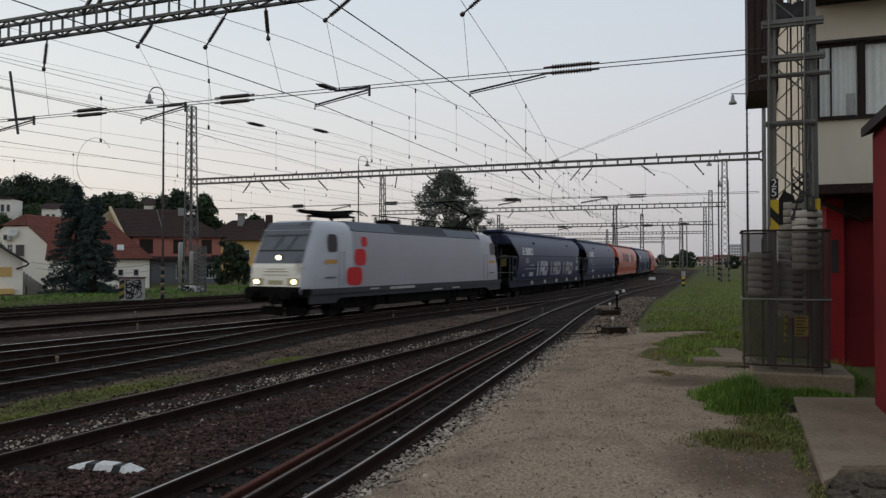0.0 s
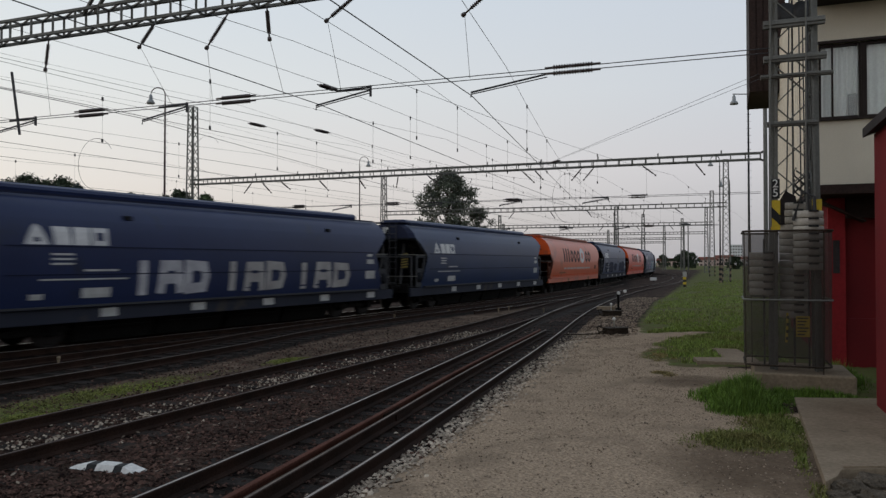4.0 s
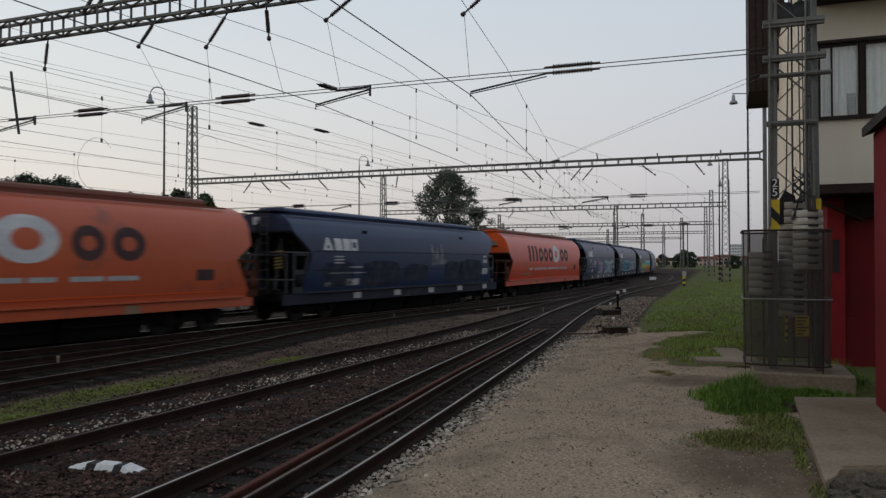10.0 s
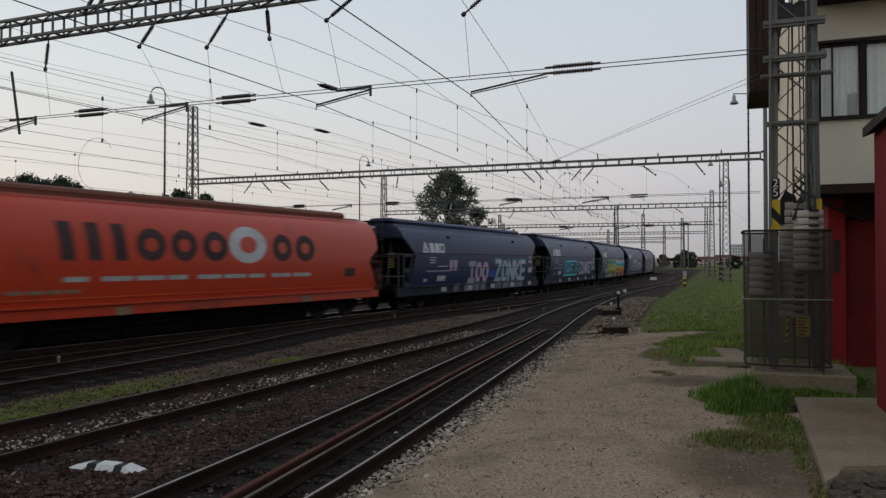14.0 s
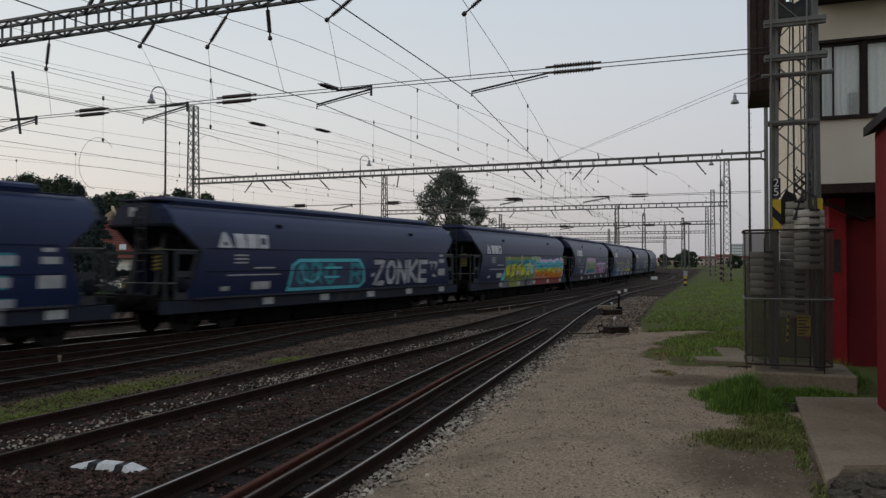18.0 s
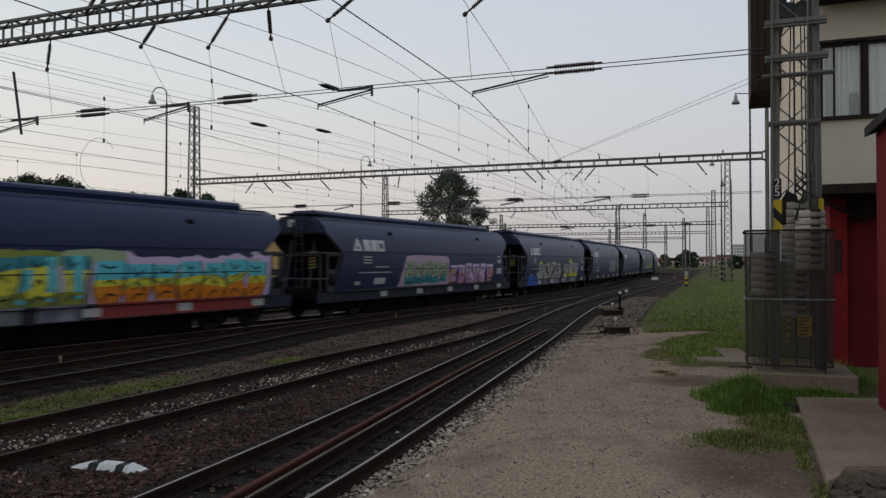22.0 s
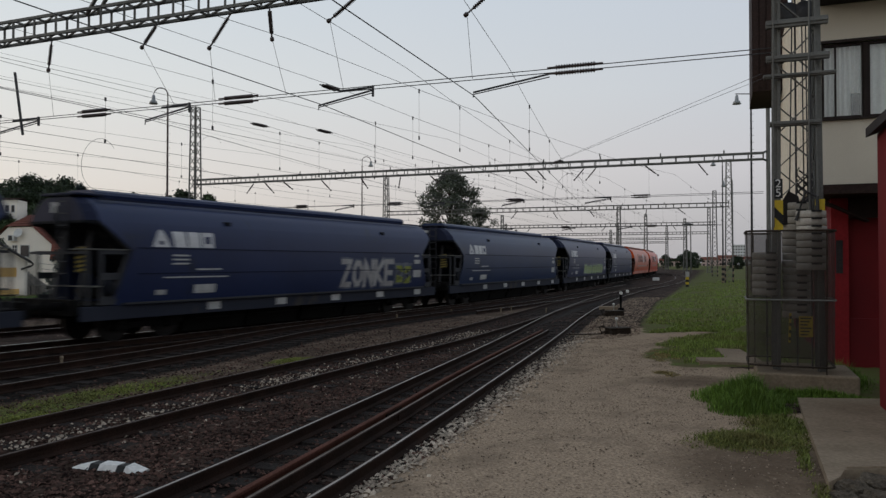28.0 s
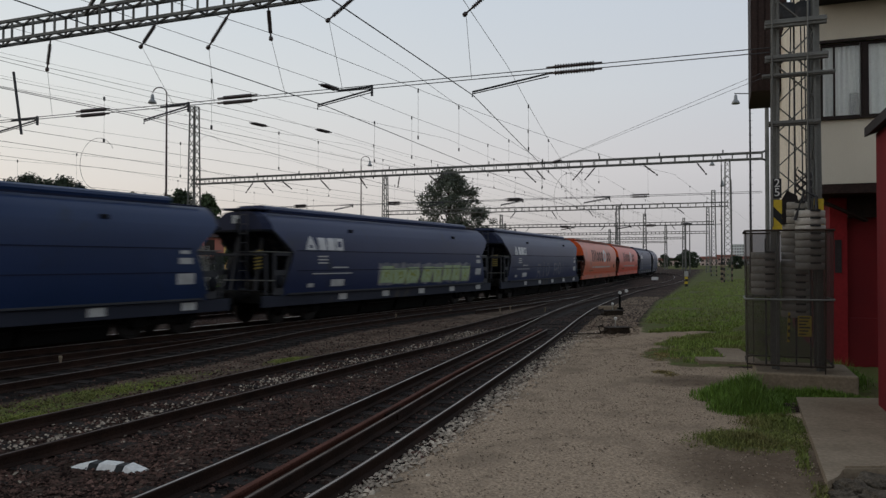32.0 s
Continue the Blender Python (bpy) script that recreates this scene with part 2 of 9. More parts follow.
def ground_z(x, y):
    """Height of the ground: level ballast, a trodden way a little higher, a low bank of grass."""
    base = -0.17
    way = np.clip((x - path_left(y) + 0.25) / 0.7, 0, 1) * 0.10
    bank = np.clip((x - np.where(y < 23, path_right(y), grass_left(y))) / 1.5, 0, 1) * 0.05
    rise = np.clip((x - grass_left(y) - 0.5) / 6, 0, 1) * np.clip((y - 24) / 8, 0, 1) * 0.35
    verge = np.clip((np.interp(y, S_VERGE_Y, S_VERGE_X) - x) / 2.0, 0, 1) * 0.30
    hill = 15.0 * np.exp(-((x + 115) / 50.0) ** 2 - ((y - 190) / 60.0) ** 2)
    hollow = -0.7 * np.clip((np.interp(y, S_VERGE_Y, S_VERGE_X) - 9 - x) / 6.0, 0, 1) * np.clip(1.3 - y / 120.0, 0, 1) * (y > 0)
    return base + way + bank + rise + verge + hill + hollow


verge_line = np.column_stack([CX - np.sin(head) * 20.0, CY + np.cos(head) * 20.0])[200:1100]
S_VERGE_Y, S_VERGE_X = verge_line[:, 1], verge_line[:, 0]
gx, gy = np.meshgrid(GX, GY)
gz = ground_z(gx, gy)
rng = np.random.default_rng(7)
near = (np.abs(gx) < 14) & (gy > 3) & (gy < 36)
gz = gz + np.where(near, rng.normal(0, 0.008, gx.shape), 0)
nx, ny = len(GX), len(GY)
idx = np.arange(nx * ny).reshape(ny, nx)
quads = np.stack([idx[:-1, :-1], idx[:-1, 1:], idx[1:, 1:], idx[1:, :-1]], -1).reshape(-1, 4)
me = bpy.data.meshes.new("ground")
me.from_pydata(np.column_stack([gx.ravel(), gy.ravel(), gz.ravel()]).tolist(), [], quads.tolist())


def lateral(line, x, y):
    """How far a point lies to the left of a track's centre line."""
    return (np.interp(y, line[:, 1], line[:, 0]) - x) * 0.88


main_line = np.column_stack([CX, CY])[120:1300]


def dark_bed(x, y):
    """Darker ballast on the busy tracks."""
    on = np.minimum(np.abs(lateral(main_line, x, y)), np.abs(lateral(U_LINE, x, y) - 0.2))
    on = np.where((lateral(U_LINE, x, y) > 0) & (lateral(main_line, x, y) < 0) & (y < 40), 0.0, on)
    near = np.clip((1.35 - np.abs(lateral(W_LINE, x, y))) / 0.5, 0, 0.75) * (y < 30)
    return np.maximum(np.clip((2.2 - on) / 0.7, 0, 1), near) * (y > 0) * (y < 160)


def earthy(x, y):
    """Brown, earthy gravel in the spaces between the tracks."""
    gap_a = np.minimum(-lateral(U_LINE, x, y) - 0.9, lateral(V_LINE, x, y) - 0.95)
    far = lateral(main_line, x, y)
    gap_b = np.minimum(far - 6.6, 10.6 - far)
    return np.maximum(np.clip(gap_a / 0.6 + 0.3, 0, 1) * (y < 40), np.clip(gap_b / 0.8, 0, 1) * 0.55 * (y < 90)) * (y > 0)


right_edge = np.where(gy < 23.6, path_right(gy), grass_left(gy))
way_w = np.clip(0.5 + np.minimum(gx - path_left(gy), path_right(gy) + 0.55 - gx) / 0.9, 0, 1) * np.clip(1.0 - (gy - 24.0) / 4.0, 0, 1)
grass_w = np.clip(0.5 + (gx - right_edge) / 1.1, 0, 1) * ((gy > 15.9) | (gx > 6.7))
grass_w = np.maximum(grass_w, np.clip(0.5 + (np.interp(gy, S_VERGE_Y, S_VERGE_X) - gx) / 2.5, 0, 1))


def blotch(cx, cy, rx, ry, turn):
    c, s = math.cos(turn), math.sin(turn)
    u, v = (gx - cx) * c + (gy - cy) * s, -(gx - cx) * s + (gy - cy) * c
    return np.clip(1.25 - (u / rx) ** 2 - (v / ry) ** 2, 0, 1)


PATCHES = [(4.98, 12.3, 0.85, 0.85, 0.5), (4.62, 11.4, 0.6, 0.6, 0.6), (3.88, 9.4, 0.85, 0.62, 0.1), (5.3, 18.3, 0.6, 1.7, -0.3), (4.45, 15.2, 0.3, 0.4, 0.1), (4.62, 10.3, 0.42, 0.8, -0.38)]
for w in PATCHES:
    grass_w = np.maximum(grass_w, 0.72 * blotch(*w))
WEEDS = [(-6.2, 13.2, 3.6, 0.85, 1.15), (-6.6, 10.9, 2.2, 0.7, 1.1), (-3.75, 17.9, 0.9, 0.4, 1.1)]
for w in WEEDS:
    grass_w = np.maximum(grass_w, 0.62 * blotch(*w))
dirt_w = np.maximum(0.9 * blotch(3.55, 8.2, 1.25, 1.6, -0.3), 0.85 * blotch(4.75, 14.2, 1.0, 0.75, 0.2))
mask = me.color_attributes.new("zones", "FLOAT_COLOR", "POINT")
mask.data.foreach_set("color", np.column_stack([way_w.ravel(), grass_w.ravel(), dirt_w.ravel(), np.ones(nx * ny)]).astype(np.float32).ravel())

second_mask = me.color_attributes.new("tracks", "FLOAT_COLOR", "POINT")
second_mask.data.foreach_set("color", np.column_stack([dark_bed(gx, gy).ravel(), earthy(gx, gy).ravel(), np.zeros(nx * ny), np.ones(nx * ny)]).astype(np.float32).ravel())


def ground_material():
    m = bpy.data.materials.new("ground_cover")
    m.use_nodes = True
    n, l = m.node_tree.nodes, m.node_tree.links
    b = n["Principled BSDF"]
    b.inputs["Roughness"].default_value = 0.95
    b.inputs["Specular IOR Level"].default_value = 0.06
    tc = n.new("ShaderNodeTexCoord")
    at = n.new("ShaderNodeAttribute")
    at.attribute_name = "zones"
    sp = n.new("ShaderNodeSeparateColor")
    l.new(at.outputs["Color"], sp.inputs[0])
    at2 = n.new("ShaderNodeAttribute")
    at2.attribute_name = "tracks"
    sp2 = n.new("ShaderNodeSeparateColor")
    l.new(at2.outputs["Color"], sp2.inputs[0])

    def noise_tex(size, detail=5, rough=0.55):
        t = n.new("ShaderNodeTexNoise")
        t.inputs["Scale"].default_value, t.inputs["Detail"].default_value, t.inputs["Roughness"].default_value = 1 / size, detail, rough
        l.new(tc.outputs["Object"], t.inputs["Vector"])
        return t.outputs["Fac"]

    def mixed(fac, a, b2):
        x = n.new("ShaderNodeMix")
        x.data_type = "RGBA"
        for key, v in (("Factor", fac), ("A", a), ("B", b2)):
            if isinstance(v, tuple):
                x.inputs[key].default_value = (*v, 1)
            else:
                l.new(v, x.inputs[key])
        return x.outputs["Result"]

    def between(v, lo, hi):
        r = n.new("ShaderNodeMapRange")
        r.inputs["From Min"].default_value, r.inputs["From Max"].default_value = lo, hi
        l.new(v, r.inputs["Value"])
        return r.outputs[0]

    def plus(a, b2, k=1.0):
        x = n.new("ShaderNodeMath")
        x.operation = "MULTIPLY_ADD"
        l.new(b2, x.inputs[0])
        x.inputs[1].default_value = k
        l.new(a, x.inputs[2])
        return x.outputs[0]

    vor = n.new("ShaderNodeTexVoronoi")
    vor.inputs["Scale"].default_value = 16
    l.new(tc.outputs["Object"], vor.inputs["Vector"])
    vsep = n.new("ShaderNodeSeparateColor")
    l.new(vor.outputs["Color"], vsep.inputs[0])
    stones = mixed(vsep.outputs[0], (0.007, 0.0048, 0.0039), (0.075, 0.048, 0.037))
    pale = mixed(between(vsep.outputs[1], 0.91, 0.97), stones, (0.19, 0.138, 0.108))
    ballast = mixed(between(noise_tex(1.8), 0.42, 0.66), pale, (0.016, 0.0095, 0.007))
    ballast = mixed(between(noise_tex(0.5), 0.55, 0.75), ballast, (0.036, 0.023, 0.015))
    earth = mixed(vsep.outputs[0], (0.042, 0.029, 0.021), (0.185, 0.133, 0.098))
    earth = mixed(between(noise_tex(0.7), 0.42, 0.64), earth, (0.058, 0.040, 0.028))
    patchy = noise_tex(0.6, 7, 0.65)
    ballast = mixed(between(plus(sp2.outputs[1], patchy, 0.9), 0.80, 1.15), ballast, earth)
    ballast = mixed(between(plus(sp2.outputs[0], patchy, 0.8), 0.85, 1.25), ballast, mixed(vsep.outputs[0], (0.004, 0.0035, 0.003), (0.022, 0.017, 0.014)))
    grit = noise_tex(0.035, 3, 0.7)
    way = mixed(between(grit, 0.32, 0.68), (0.18, 0.132, 0.092), (0.44, 0.335, 0.236))
    way = mixed(between(noise_tex(1.1), 0.50, 0.74), way, (0.18, 0.135, 0.096))
    way = mixed(between(noise_tex(0.28, 6, 0.7), 0.63, 0.76), way, (0.10, 0.074, 0.052))
    soil = mixed(between(noise_tex(0.4), 0.35, 0.65), (0.085, 0.115, 0.028), (0.100, 0.080, 0.042))
    soft = noise_tex(0.35, 8, 0.7)
    way_f = between(plus(sp.outputs[0], soft, 0.9), 0.88, 1.06)
    grass_f = between(plus(sp.outputs[1], soft, 0.9), 0.88, 1.04)
    dirt_f = between(plus(sp.outputs[2], soft, 0.9), 0.55, 1.45)
    way = mixed(dirt_f, way, (0.115, 0.082, 0.056))
    col = mixed(grass_f, mixed(way_f, ballast, way), soil)
    l.new(col, b.inputs["Base Color"])
    bp = n.new("ShaderNodeBump")
    bp.inputs["Strength"].default_value, bp.inputs["Distance"].default_value = 0.85, 0.022
    l.new(plus(vor.outputs["Distance"], noise_tex(0.05), 0.6), bp.inputs["Height"])
    l.new(bp.outputs[0], b.inputs["Normal"])
    return m


me.materials.append(ground_material())
me.shade_smooth()
tagged(new("ground", me), "dark railway ballast with a trodden gravel way and grass", "ground", kind="structure")

# ---- tracks ----
RAIL = [(-0.070, -0.155), (-0.068, -0.143), (-0.012, -0.120), (-0.010, -0.042), (-0.036, -0.034), (-0.036, -0.006), (-0.030, -0.001), (-0.014, 0.0), (0.018, 0.0), (0.030, -0.001), (0.036, -0.006), (0.036, -0.034), (0.010, -0.042), (0.012, -0.120), (0.068, -0.143), (0.070, -0.155)]


def rail(line, parent, mats, z=0.0, k=1.0, name="rail", label="", worn=(7,)):
    """A rail with foot, web and head along a plan line."""
    d = np.gradient(line, axis=0)
    d /= np.linalg.norm(d, axis=1)[:, None]
    n = len(RAIL)
    vs, fs, mi = [], [], []
    for (x, y), (dx, dy) in zip(line, d):
        vs += [(x + u * k * dy, y - u * k * dx, z + w * k) for u, w in RAIL]
    for i in range(len(line) - 1):
        for j in range(n):
            a, b = i * n + j, i * n + (j + 1) % n
            fs.append((a, a + n, b + n, b))
            mi.append(1 if j in worn else 0)
    fs += [tuple(range(n)), tuple(range(len(vs) - 1, len(vs) - n - 1, -1))]
    mi += [0, 0]
    me = bpy.data.meshes.new(name)
    me.from_pydata(vs, [], fs)
    for m in mats:
        me.materials.append(m)
    me.polygons.foreach_set("material_index", mi)
    ob = new(name, me)
    ob.parent = parent
    if label:
        ob["label"] = label
    return ob


sleeper_bm = bmesh.new()
box(sleeper_bm, (-0.13, -1.28, -0.20), (0.13, 1.28, -0.158), 0.012)
sleeper_mesh = bpy.data.meshes.new("sleeper")
sleeper_bm.to_mesh(sleeper_mesh)
sleeper_bm.free()
sleeper_mesh.materials.append(M["sleeper"])


def track(centre, label, ties=(0, 0), mats=None, gauge=1.507, worn=(7,)):
    """A railway track on a centre line: two rails, and sleepers where one looks down on them."""
    root = empty("railway_track")
    tagged(root, label, "railway track", "tracks of the yard")
    for side in (0.5, -0.5):
        rail(beside(centre, gauge * side), root, mats or (M["rail_side"], M["rail_top"]), worn=worn)
    c3 = centre
    seg = np.r_[0, np.cumsum(np.linalg.norm(np.diff(c3, axis=0), axis=1))]
    for s in np.arange(ties[0], ties[1], 0.62):
        x, y = np.interp(s, seg, c3[:, 0]), np.interp(s, seg, c3[:, 1])
        x2, y2 = np.interp(s + 0.3, seg, c3[:, 0]), np.interp(s + 0.3, seg, c3[:, 1])
        t = new("sleeper", sleeper_mesh)
        t.parent = root
        t.matrix_basis = pose(x, y, random.uniform(-0.006, 0.004), 0, 0, math.degrees(math.atan2(y2 - y, x2 - x)) + random.uniform(-1.2, 1.2))
    return root


sel = np.arange(0, len(S), 6)
line_t = np.column_stack([CX, CY])[sel]
main = line_t[:250]
track(main, "running line with shiny rails in dark ballast", (88, 120), worn=(6, 7, 8))
for off, text in ((5.2, "siding track with rusty rails in ballast"), (11.8, "outer siding track with dull rails"), (16.2, "outermost track beside the grass verge")):
    track(beside(main, off)[:200], text, mats=(M["rail_side"], M["rail_polish"]))
track(U_LINE, "track with worn rails in dark ballast", (14, 40), (M["rail_side"], M["rail_polish"]))
track(V_LINE, "rusty turnout track with stones between the rails", (6, 56), (M["rail_side"], M["rail_worn"]))
track(W_LINE, "curving track with polished rail heads beside the gravel way", (8, 70), (M["rail_side"], M["rail_polish"]))
# a turnout's closure rail runs in between the two far tracks, and a bright tongue rail farther on
for pts, mats, text in (([(-11.6, 12.6), (-9.69, 16.4), (-8.73, 18.26), (-7.46, 20.46), (-6.02, 23.25)], (M["rail_side"], M["rail_worn"]), "dull closure rail of a turnout in dark ballast"), ([(1.4, 33.6), (3.28, 36.93), (6.11, 42.35), (8.3, 46.6)], (M["rail_side"], M["rail_top"]), "bright tongue rail of a turnout")):
    tagged(rail(smooth_line(pts), None, mats, 0.0, 1.0, "turnout_rail"), text, "rail", "turnout rails")
# two spare rails lie between the rails of the last track
spare = smooth_line([(-2.02, 6.92), (-0.80, 11.2), (0.45, 15.6), (3.13, 24.2)])
spare = np.vstack([smooth_line([(-5.0, -2.0), (-3.3, 3.0), (-2.02, 6.92)])[:-1], spare])
for off, mats, text in ((0.0, (M["rail_rust"], M["rail_rust"]), "rust-red spare rail lying between running rails"), (-0.19, (M["rail_side"], M["rail_worn"]), "dark spare rail lying between running rails")):
    r = empty("spare_rail")
    tagged(r, text, "rail", "spare rails")
    run_ = beside(spare, off)
    half = len(run_) // 2
    rail(run_[:half + 1], r, mats, 0.01, 1.0, "rail_length")
    rail(run_[half:], r, mats, 0.01, 1.0, "rail_length")
    a, b = Vector((*run_[half - 1], 0)), Vector((*run_[half + 1], 0))
    d, c = (b - a).normalized(), Vector((*run_[half], -0.07))
    for q in (-1, 1):
        bm = bmesh.new()
        side_ = Vector((-d.y, d.x, 0)) * 0.026 * q
        bar(bm, c - d * 0.33 + side_, c + d * 0.33 + side_, 0.02, 0.08)
        part("fishplate", bm, M["rail_side"], r)


# ---- overhead line: gantries across the yard ----
AXIS = Vector((-0.936, 0.352, 0))      # along the gantries, away from the building
ALONG = Vector((0.352, 0.936, 0))      # along the yard


def lattice(bm, foot, height, w0, w1, leg, lace, pitch):
    """Four tapering legs with zigzag lacing on all faces."""
    foot = Vector(foot)
    ax, ay = AXIS, ALONG

    def corner(i, z):
        w = (w0 + (w1 - w0) * z / height) / 2
        sx, sy = ((-1, -1), (1, -1), (1, 1), (-1, 1))[i % 4]
        return foot + ax * (sx * w) + ay * (sy * w) + Vector((0, 0, z))
    for i in range(4):
        bar(bm, corner(i, 0), corner(i, height), leg)
        z, k = 0.1, 0
        while z < height - 0.1:
            z2 = min(z + pitch, height)
            a, b = (i, i + 1) if k % 2 == 0 else (i + 1, i)
            bar(bm, corner(a, z), corner(b, z2), lace)
            z, k = z2, k + 1
        bar(bm, corner(i, height), corner(i + 1, height), lace)


def truss(bm, p, q, h, w, chord, lace, pitch):
    """A horizontal lattice beam between two points: four chords, posts and cross bars."""
    p, q = Vector(p), Vector(q)
    d = (q - p).normalized()
    side = d.cross(Vector((0, 0, 1))) * (w / 2)
    up = Vector((0, 0, h / 2))
    for s in (-1, 1):
        for u in (-1, 1):
            bar(bm, p + s * side + u * up, q + s * side + u * up, chord)
    n = max(1, int((q - p).length / pitch))
    for i in range(n + 1):
        c = p + (q - p) * (i / n)
        for s in (-1, 1):
            bar(bm, c + s * side - up, c + s * side + up, lace)
            bar(bm, c - side + s * up, c + side + s * up, lace)
        if i < n:
            c2 = p + (q - p) * ((i + 1) / n)
            bar(bm, c - side + up, c2 + side + up, lace * 0.8)
            bar(bm, c - side - up, c2 + side - up, lace * 0.8)


def insulator(bm, p, q, n=7, r=0.075):
    """A ribbed insulator rod from p to q."""
    n = int(n * 1.5)
    p, q = Vector(p), Vector(q)
    L = (q - p).length
    prof = [(0, 0.02), (L * 0.12, 0.02)]
    for i in range(n):
        a = L * (0.14 + 0.72 * i / n)
        b = L * 0.72 / n
        prof += [(a, r * 0.55), (a + b * 0.25, r), (a + b * 0.5, r * 0.95), (a + b * 0.6, r * 0.55)]
    prof += [(L * 0.88, 0.02), (L, 0.02)]
    turned(bm, p, q - p, prof, 8)


BEAM_Z = 8.0
GANTRIES = []


def gantry(right, span, label, masts, fine=1.0, thick=0.42, skew=0.0, height=BEAM_Z, wide=0.5, dip=0.0):
    """A portal: masts at the given distances along the beam, a lattice beam, hanging insulators."""
    root = empty("catenary_gantry", (0, 0, 0))
    tagged(root, label, "catenary gantry", "gantries over the tracks")
    d = AXIS.copy()
    d.rotate(Euler((0, 0, radians(skew))))
    r = Vector((*right, height))
    bm = bmesh.new()
    truss(bm, r + Vector((0, 0, dip)), r + d * span - Vector((0, 0, dip)), thick, wide, 0.07 * fine, 0.045 * fine, 0.75)
    part("beam", bm, M["steel"], root)
    for k, h in masts:
        foot = Vector((*right, -0.15)) + d * k
        bm = bmesh.new()
        lattice(bm, foot, h, 0.75, 0.45, 0.085 * fine, 0.04 * fine, 0.62)
        part("mast", bm, M["steel"], root)
    GANTRIES.append((r, d, span, root))
    return root


gantry((6.2, 13.25), 40, "grey lattice steel beam across the tracks on a lattice mast", [(40, 13)], 1.0, 0.50, 0, 8.35, 0.35, 0.14)
gantry((17.3, 40.6), 37.9, "grey lattice portal beam with tall lattice mast", [(37.9, 13.6)], 1.0, 0.34, 0, 7.98)
gantry((28.5, 75.1), 38.0, "lattice portal beam with a mast at each end", [(0, 12.7), (38.0, 12.6)], 1.15)
gantry((40.0, 111), 42, "distant lattice portal over the yard", [(0, 13), (14, 11), (42, 12.5)], 1.3)
gantry((51.5, 146), 42, "far lattice portal over the yard", [(0, 13.2), (12, 12), (42, 12.5)], 1.5)
gantry((58, 181), 45, "far lattice portal in haze", [(0, 13), (16, 12), (45, 12.5)], 1.7)
gantry((64, 216), 45, "far lattice portal in haze", [(0, 13), (16, 12), (45, 12.5)], 1.9)


# ---- the train ----
SPEED, GAIN, PITCH = 8.023, 0.0050, 20.0
LOCO_AT, WAGON_AT = 31.13, 50.96


def run(t):
    return SPEED * t + GAIN * t * t


def car_rows(at, pivot, every=0.5):
    rows = []
    for t in np.arange(0, 32 + 1e-6, every):
        s = at - run(t)
        f, r = on_line(s - pivot), on_line(s + pivot)
        d = f - r
        c = (f + r) / 2
        rows.append((float(t), pose(c.x, c.y, 0, 0, 0, math.degrees(math.atan2(d.y, d.x)))))
    return rows


def wheel_rows(at, x, radius, first, last):
    """Poses of a wheelset in its car's space; it turns while the car is near."""
    t0 = 0.0
    rows = [(0.0, pose(x, 0, radius))]
    step = 0.075
    turn = 0.0
    lo, hi = max(0.0, first), min(32.0, last)
    if hi <= lo:
        return rows + [(32.0, pose(x, 0, radius))]
    if lo > 0.2:
        rows.append((round(lo, 3), pose(x, 0, radius)))
    t = lo
    while t + step < hi - 0.04:
        turn += math.degrees((run(t + step) - run(t)) / radius)
        t += step
        rows.append((t, Matrix.Translation((x, 0, radius)) @ Matrix.Rotation(radians(turn), 4, "Y")))
    rows.append((32.0, rows[-1][1]) if hi < 31.9 else (32.0, Matrix.Translation((x, 0, radius)) @ Matrix.Rotation(radians(turn + 60), 4, "Y")))
    return rows


def wheelset_bm(r):
    bm = bmesh.new()
    turned(bm, (0, -0.95, 0), (0, 1, 0), [(0, 0.07), (1.9, 0.07)], 8)
    for s in (-1, 1):
        turned(bm, (0, 0.68 * s, 0), (0, s, 0), [(0, r + 0.028), (0.03, r + 0.028), (0.035, r), (0.135, r - 0.006)], 20, 1)
        turned(bm, (0, 0.70 * s, 0), (0, s, 0), [(0.08, r - 0.07), (0.117, r - 0.07), (0.095, 0.24), (0.15, 0.12), (0.22, 0.1)], 20)
    return bm


WHEEL = {}
for r in (0.46, 0.625):
    bm = wheelset_bm(r)
    me = bpy.data.meshes.new("wheelset")
    bm.to_mesh(me)
    bm.free()
    me.materials.append(M["wheel"])
    me.materials.append(M["tread"])
    WHEEL[r] = me


def paint(name, colour, second=None, rough=0.5, dirt=(0.05, 0.045, 0.04), cut=0.62, metal=0.0):
    return material(name, colour, rough, metal, second or tuple(c * 0.75 for c in colour), 2.2, 0.6, 0.06, 0.05, 30, dirt, 1.7, cut)


M["blue"] = paint("blue_wagon_paint", (0.017, 0.028, 0.082), (0.013, 0.021, 0.060), 0.42, (0.018, 0.024, 0.045), 0.6)
M["blue"].node_tree.nodes["Principled BSDF"].inputs["Specular IOR Level"].default_value = 0.27
M["blue_deep"] = paint("deep_blue_wagon_paint", (0.012, 0.028, 0.085), (0.009, 0.022, 0.062), 0.42, (0.012, 0.021, 0.045), 0.6)
M["blue_deep"].node_tree.nodes["Principled BSDF"].inputs["Specular IOR Level"].default_value = 0.30
BLUES = (M["blue"], M["blue_deep"])
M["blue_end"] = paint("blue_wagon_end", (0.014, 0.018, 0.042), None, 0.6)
M["orange"] = paint("orange_wagon_paint", (0.50, 0.096, 0.036), (0.43, 0.086, 0.038), 0.36, (0.28, 0.075, 0.042), 0.57)
M["orange_new"] = paint("orange_red_wagon_paint", (0.54, 0.047, 0.015), (0.46, 0.046, 0.018), 0.36, (0.30, 0.042, 0.022), 0.6)
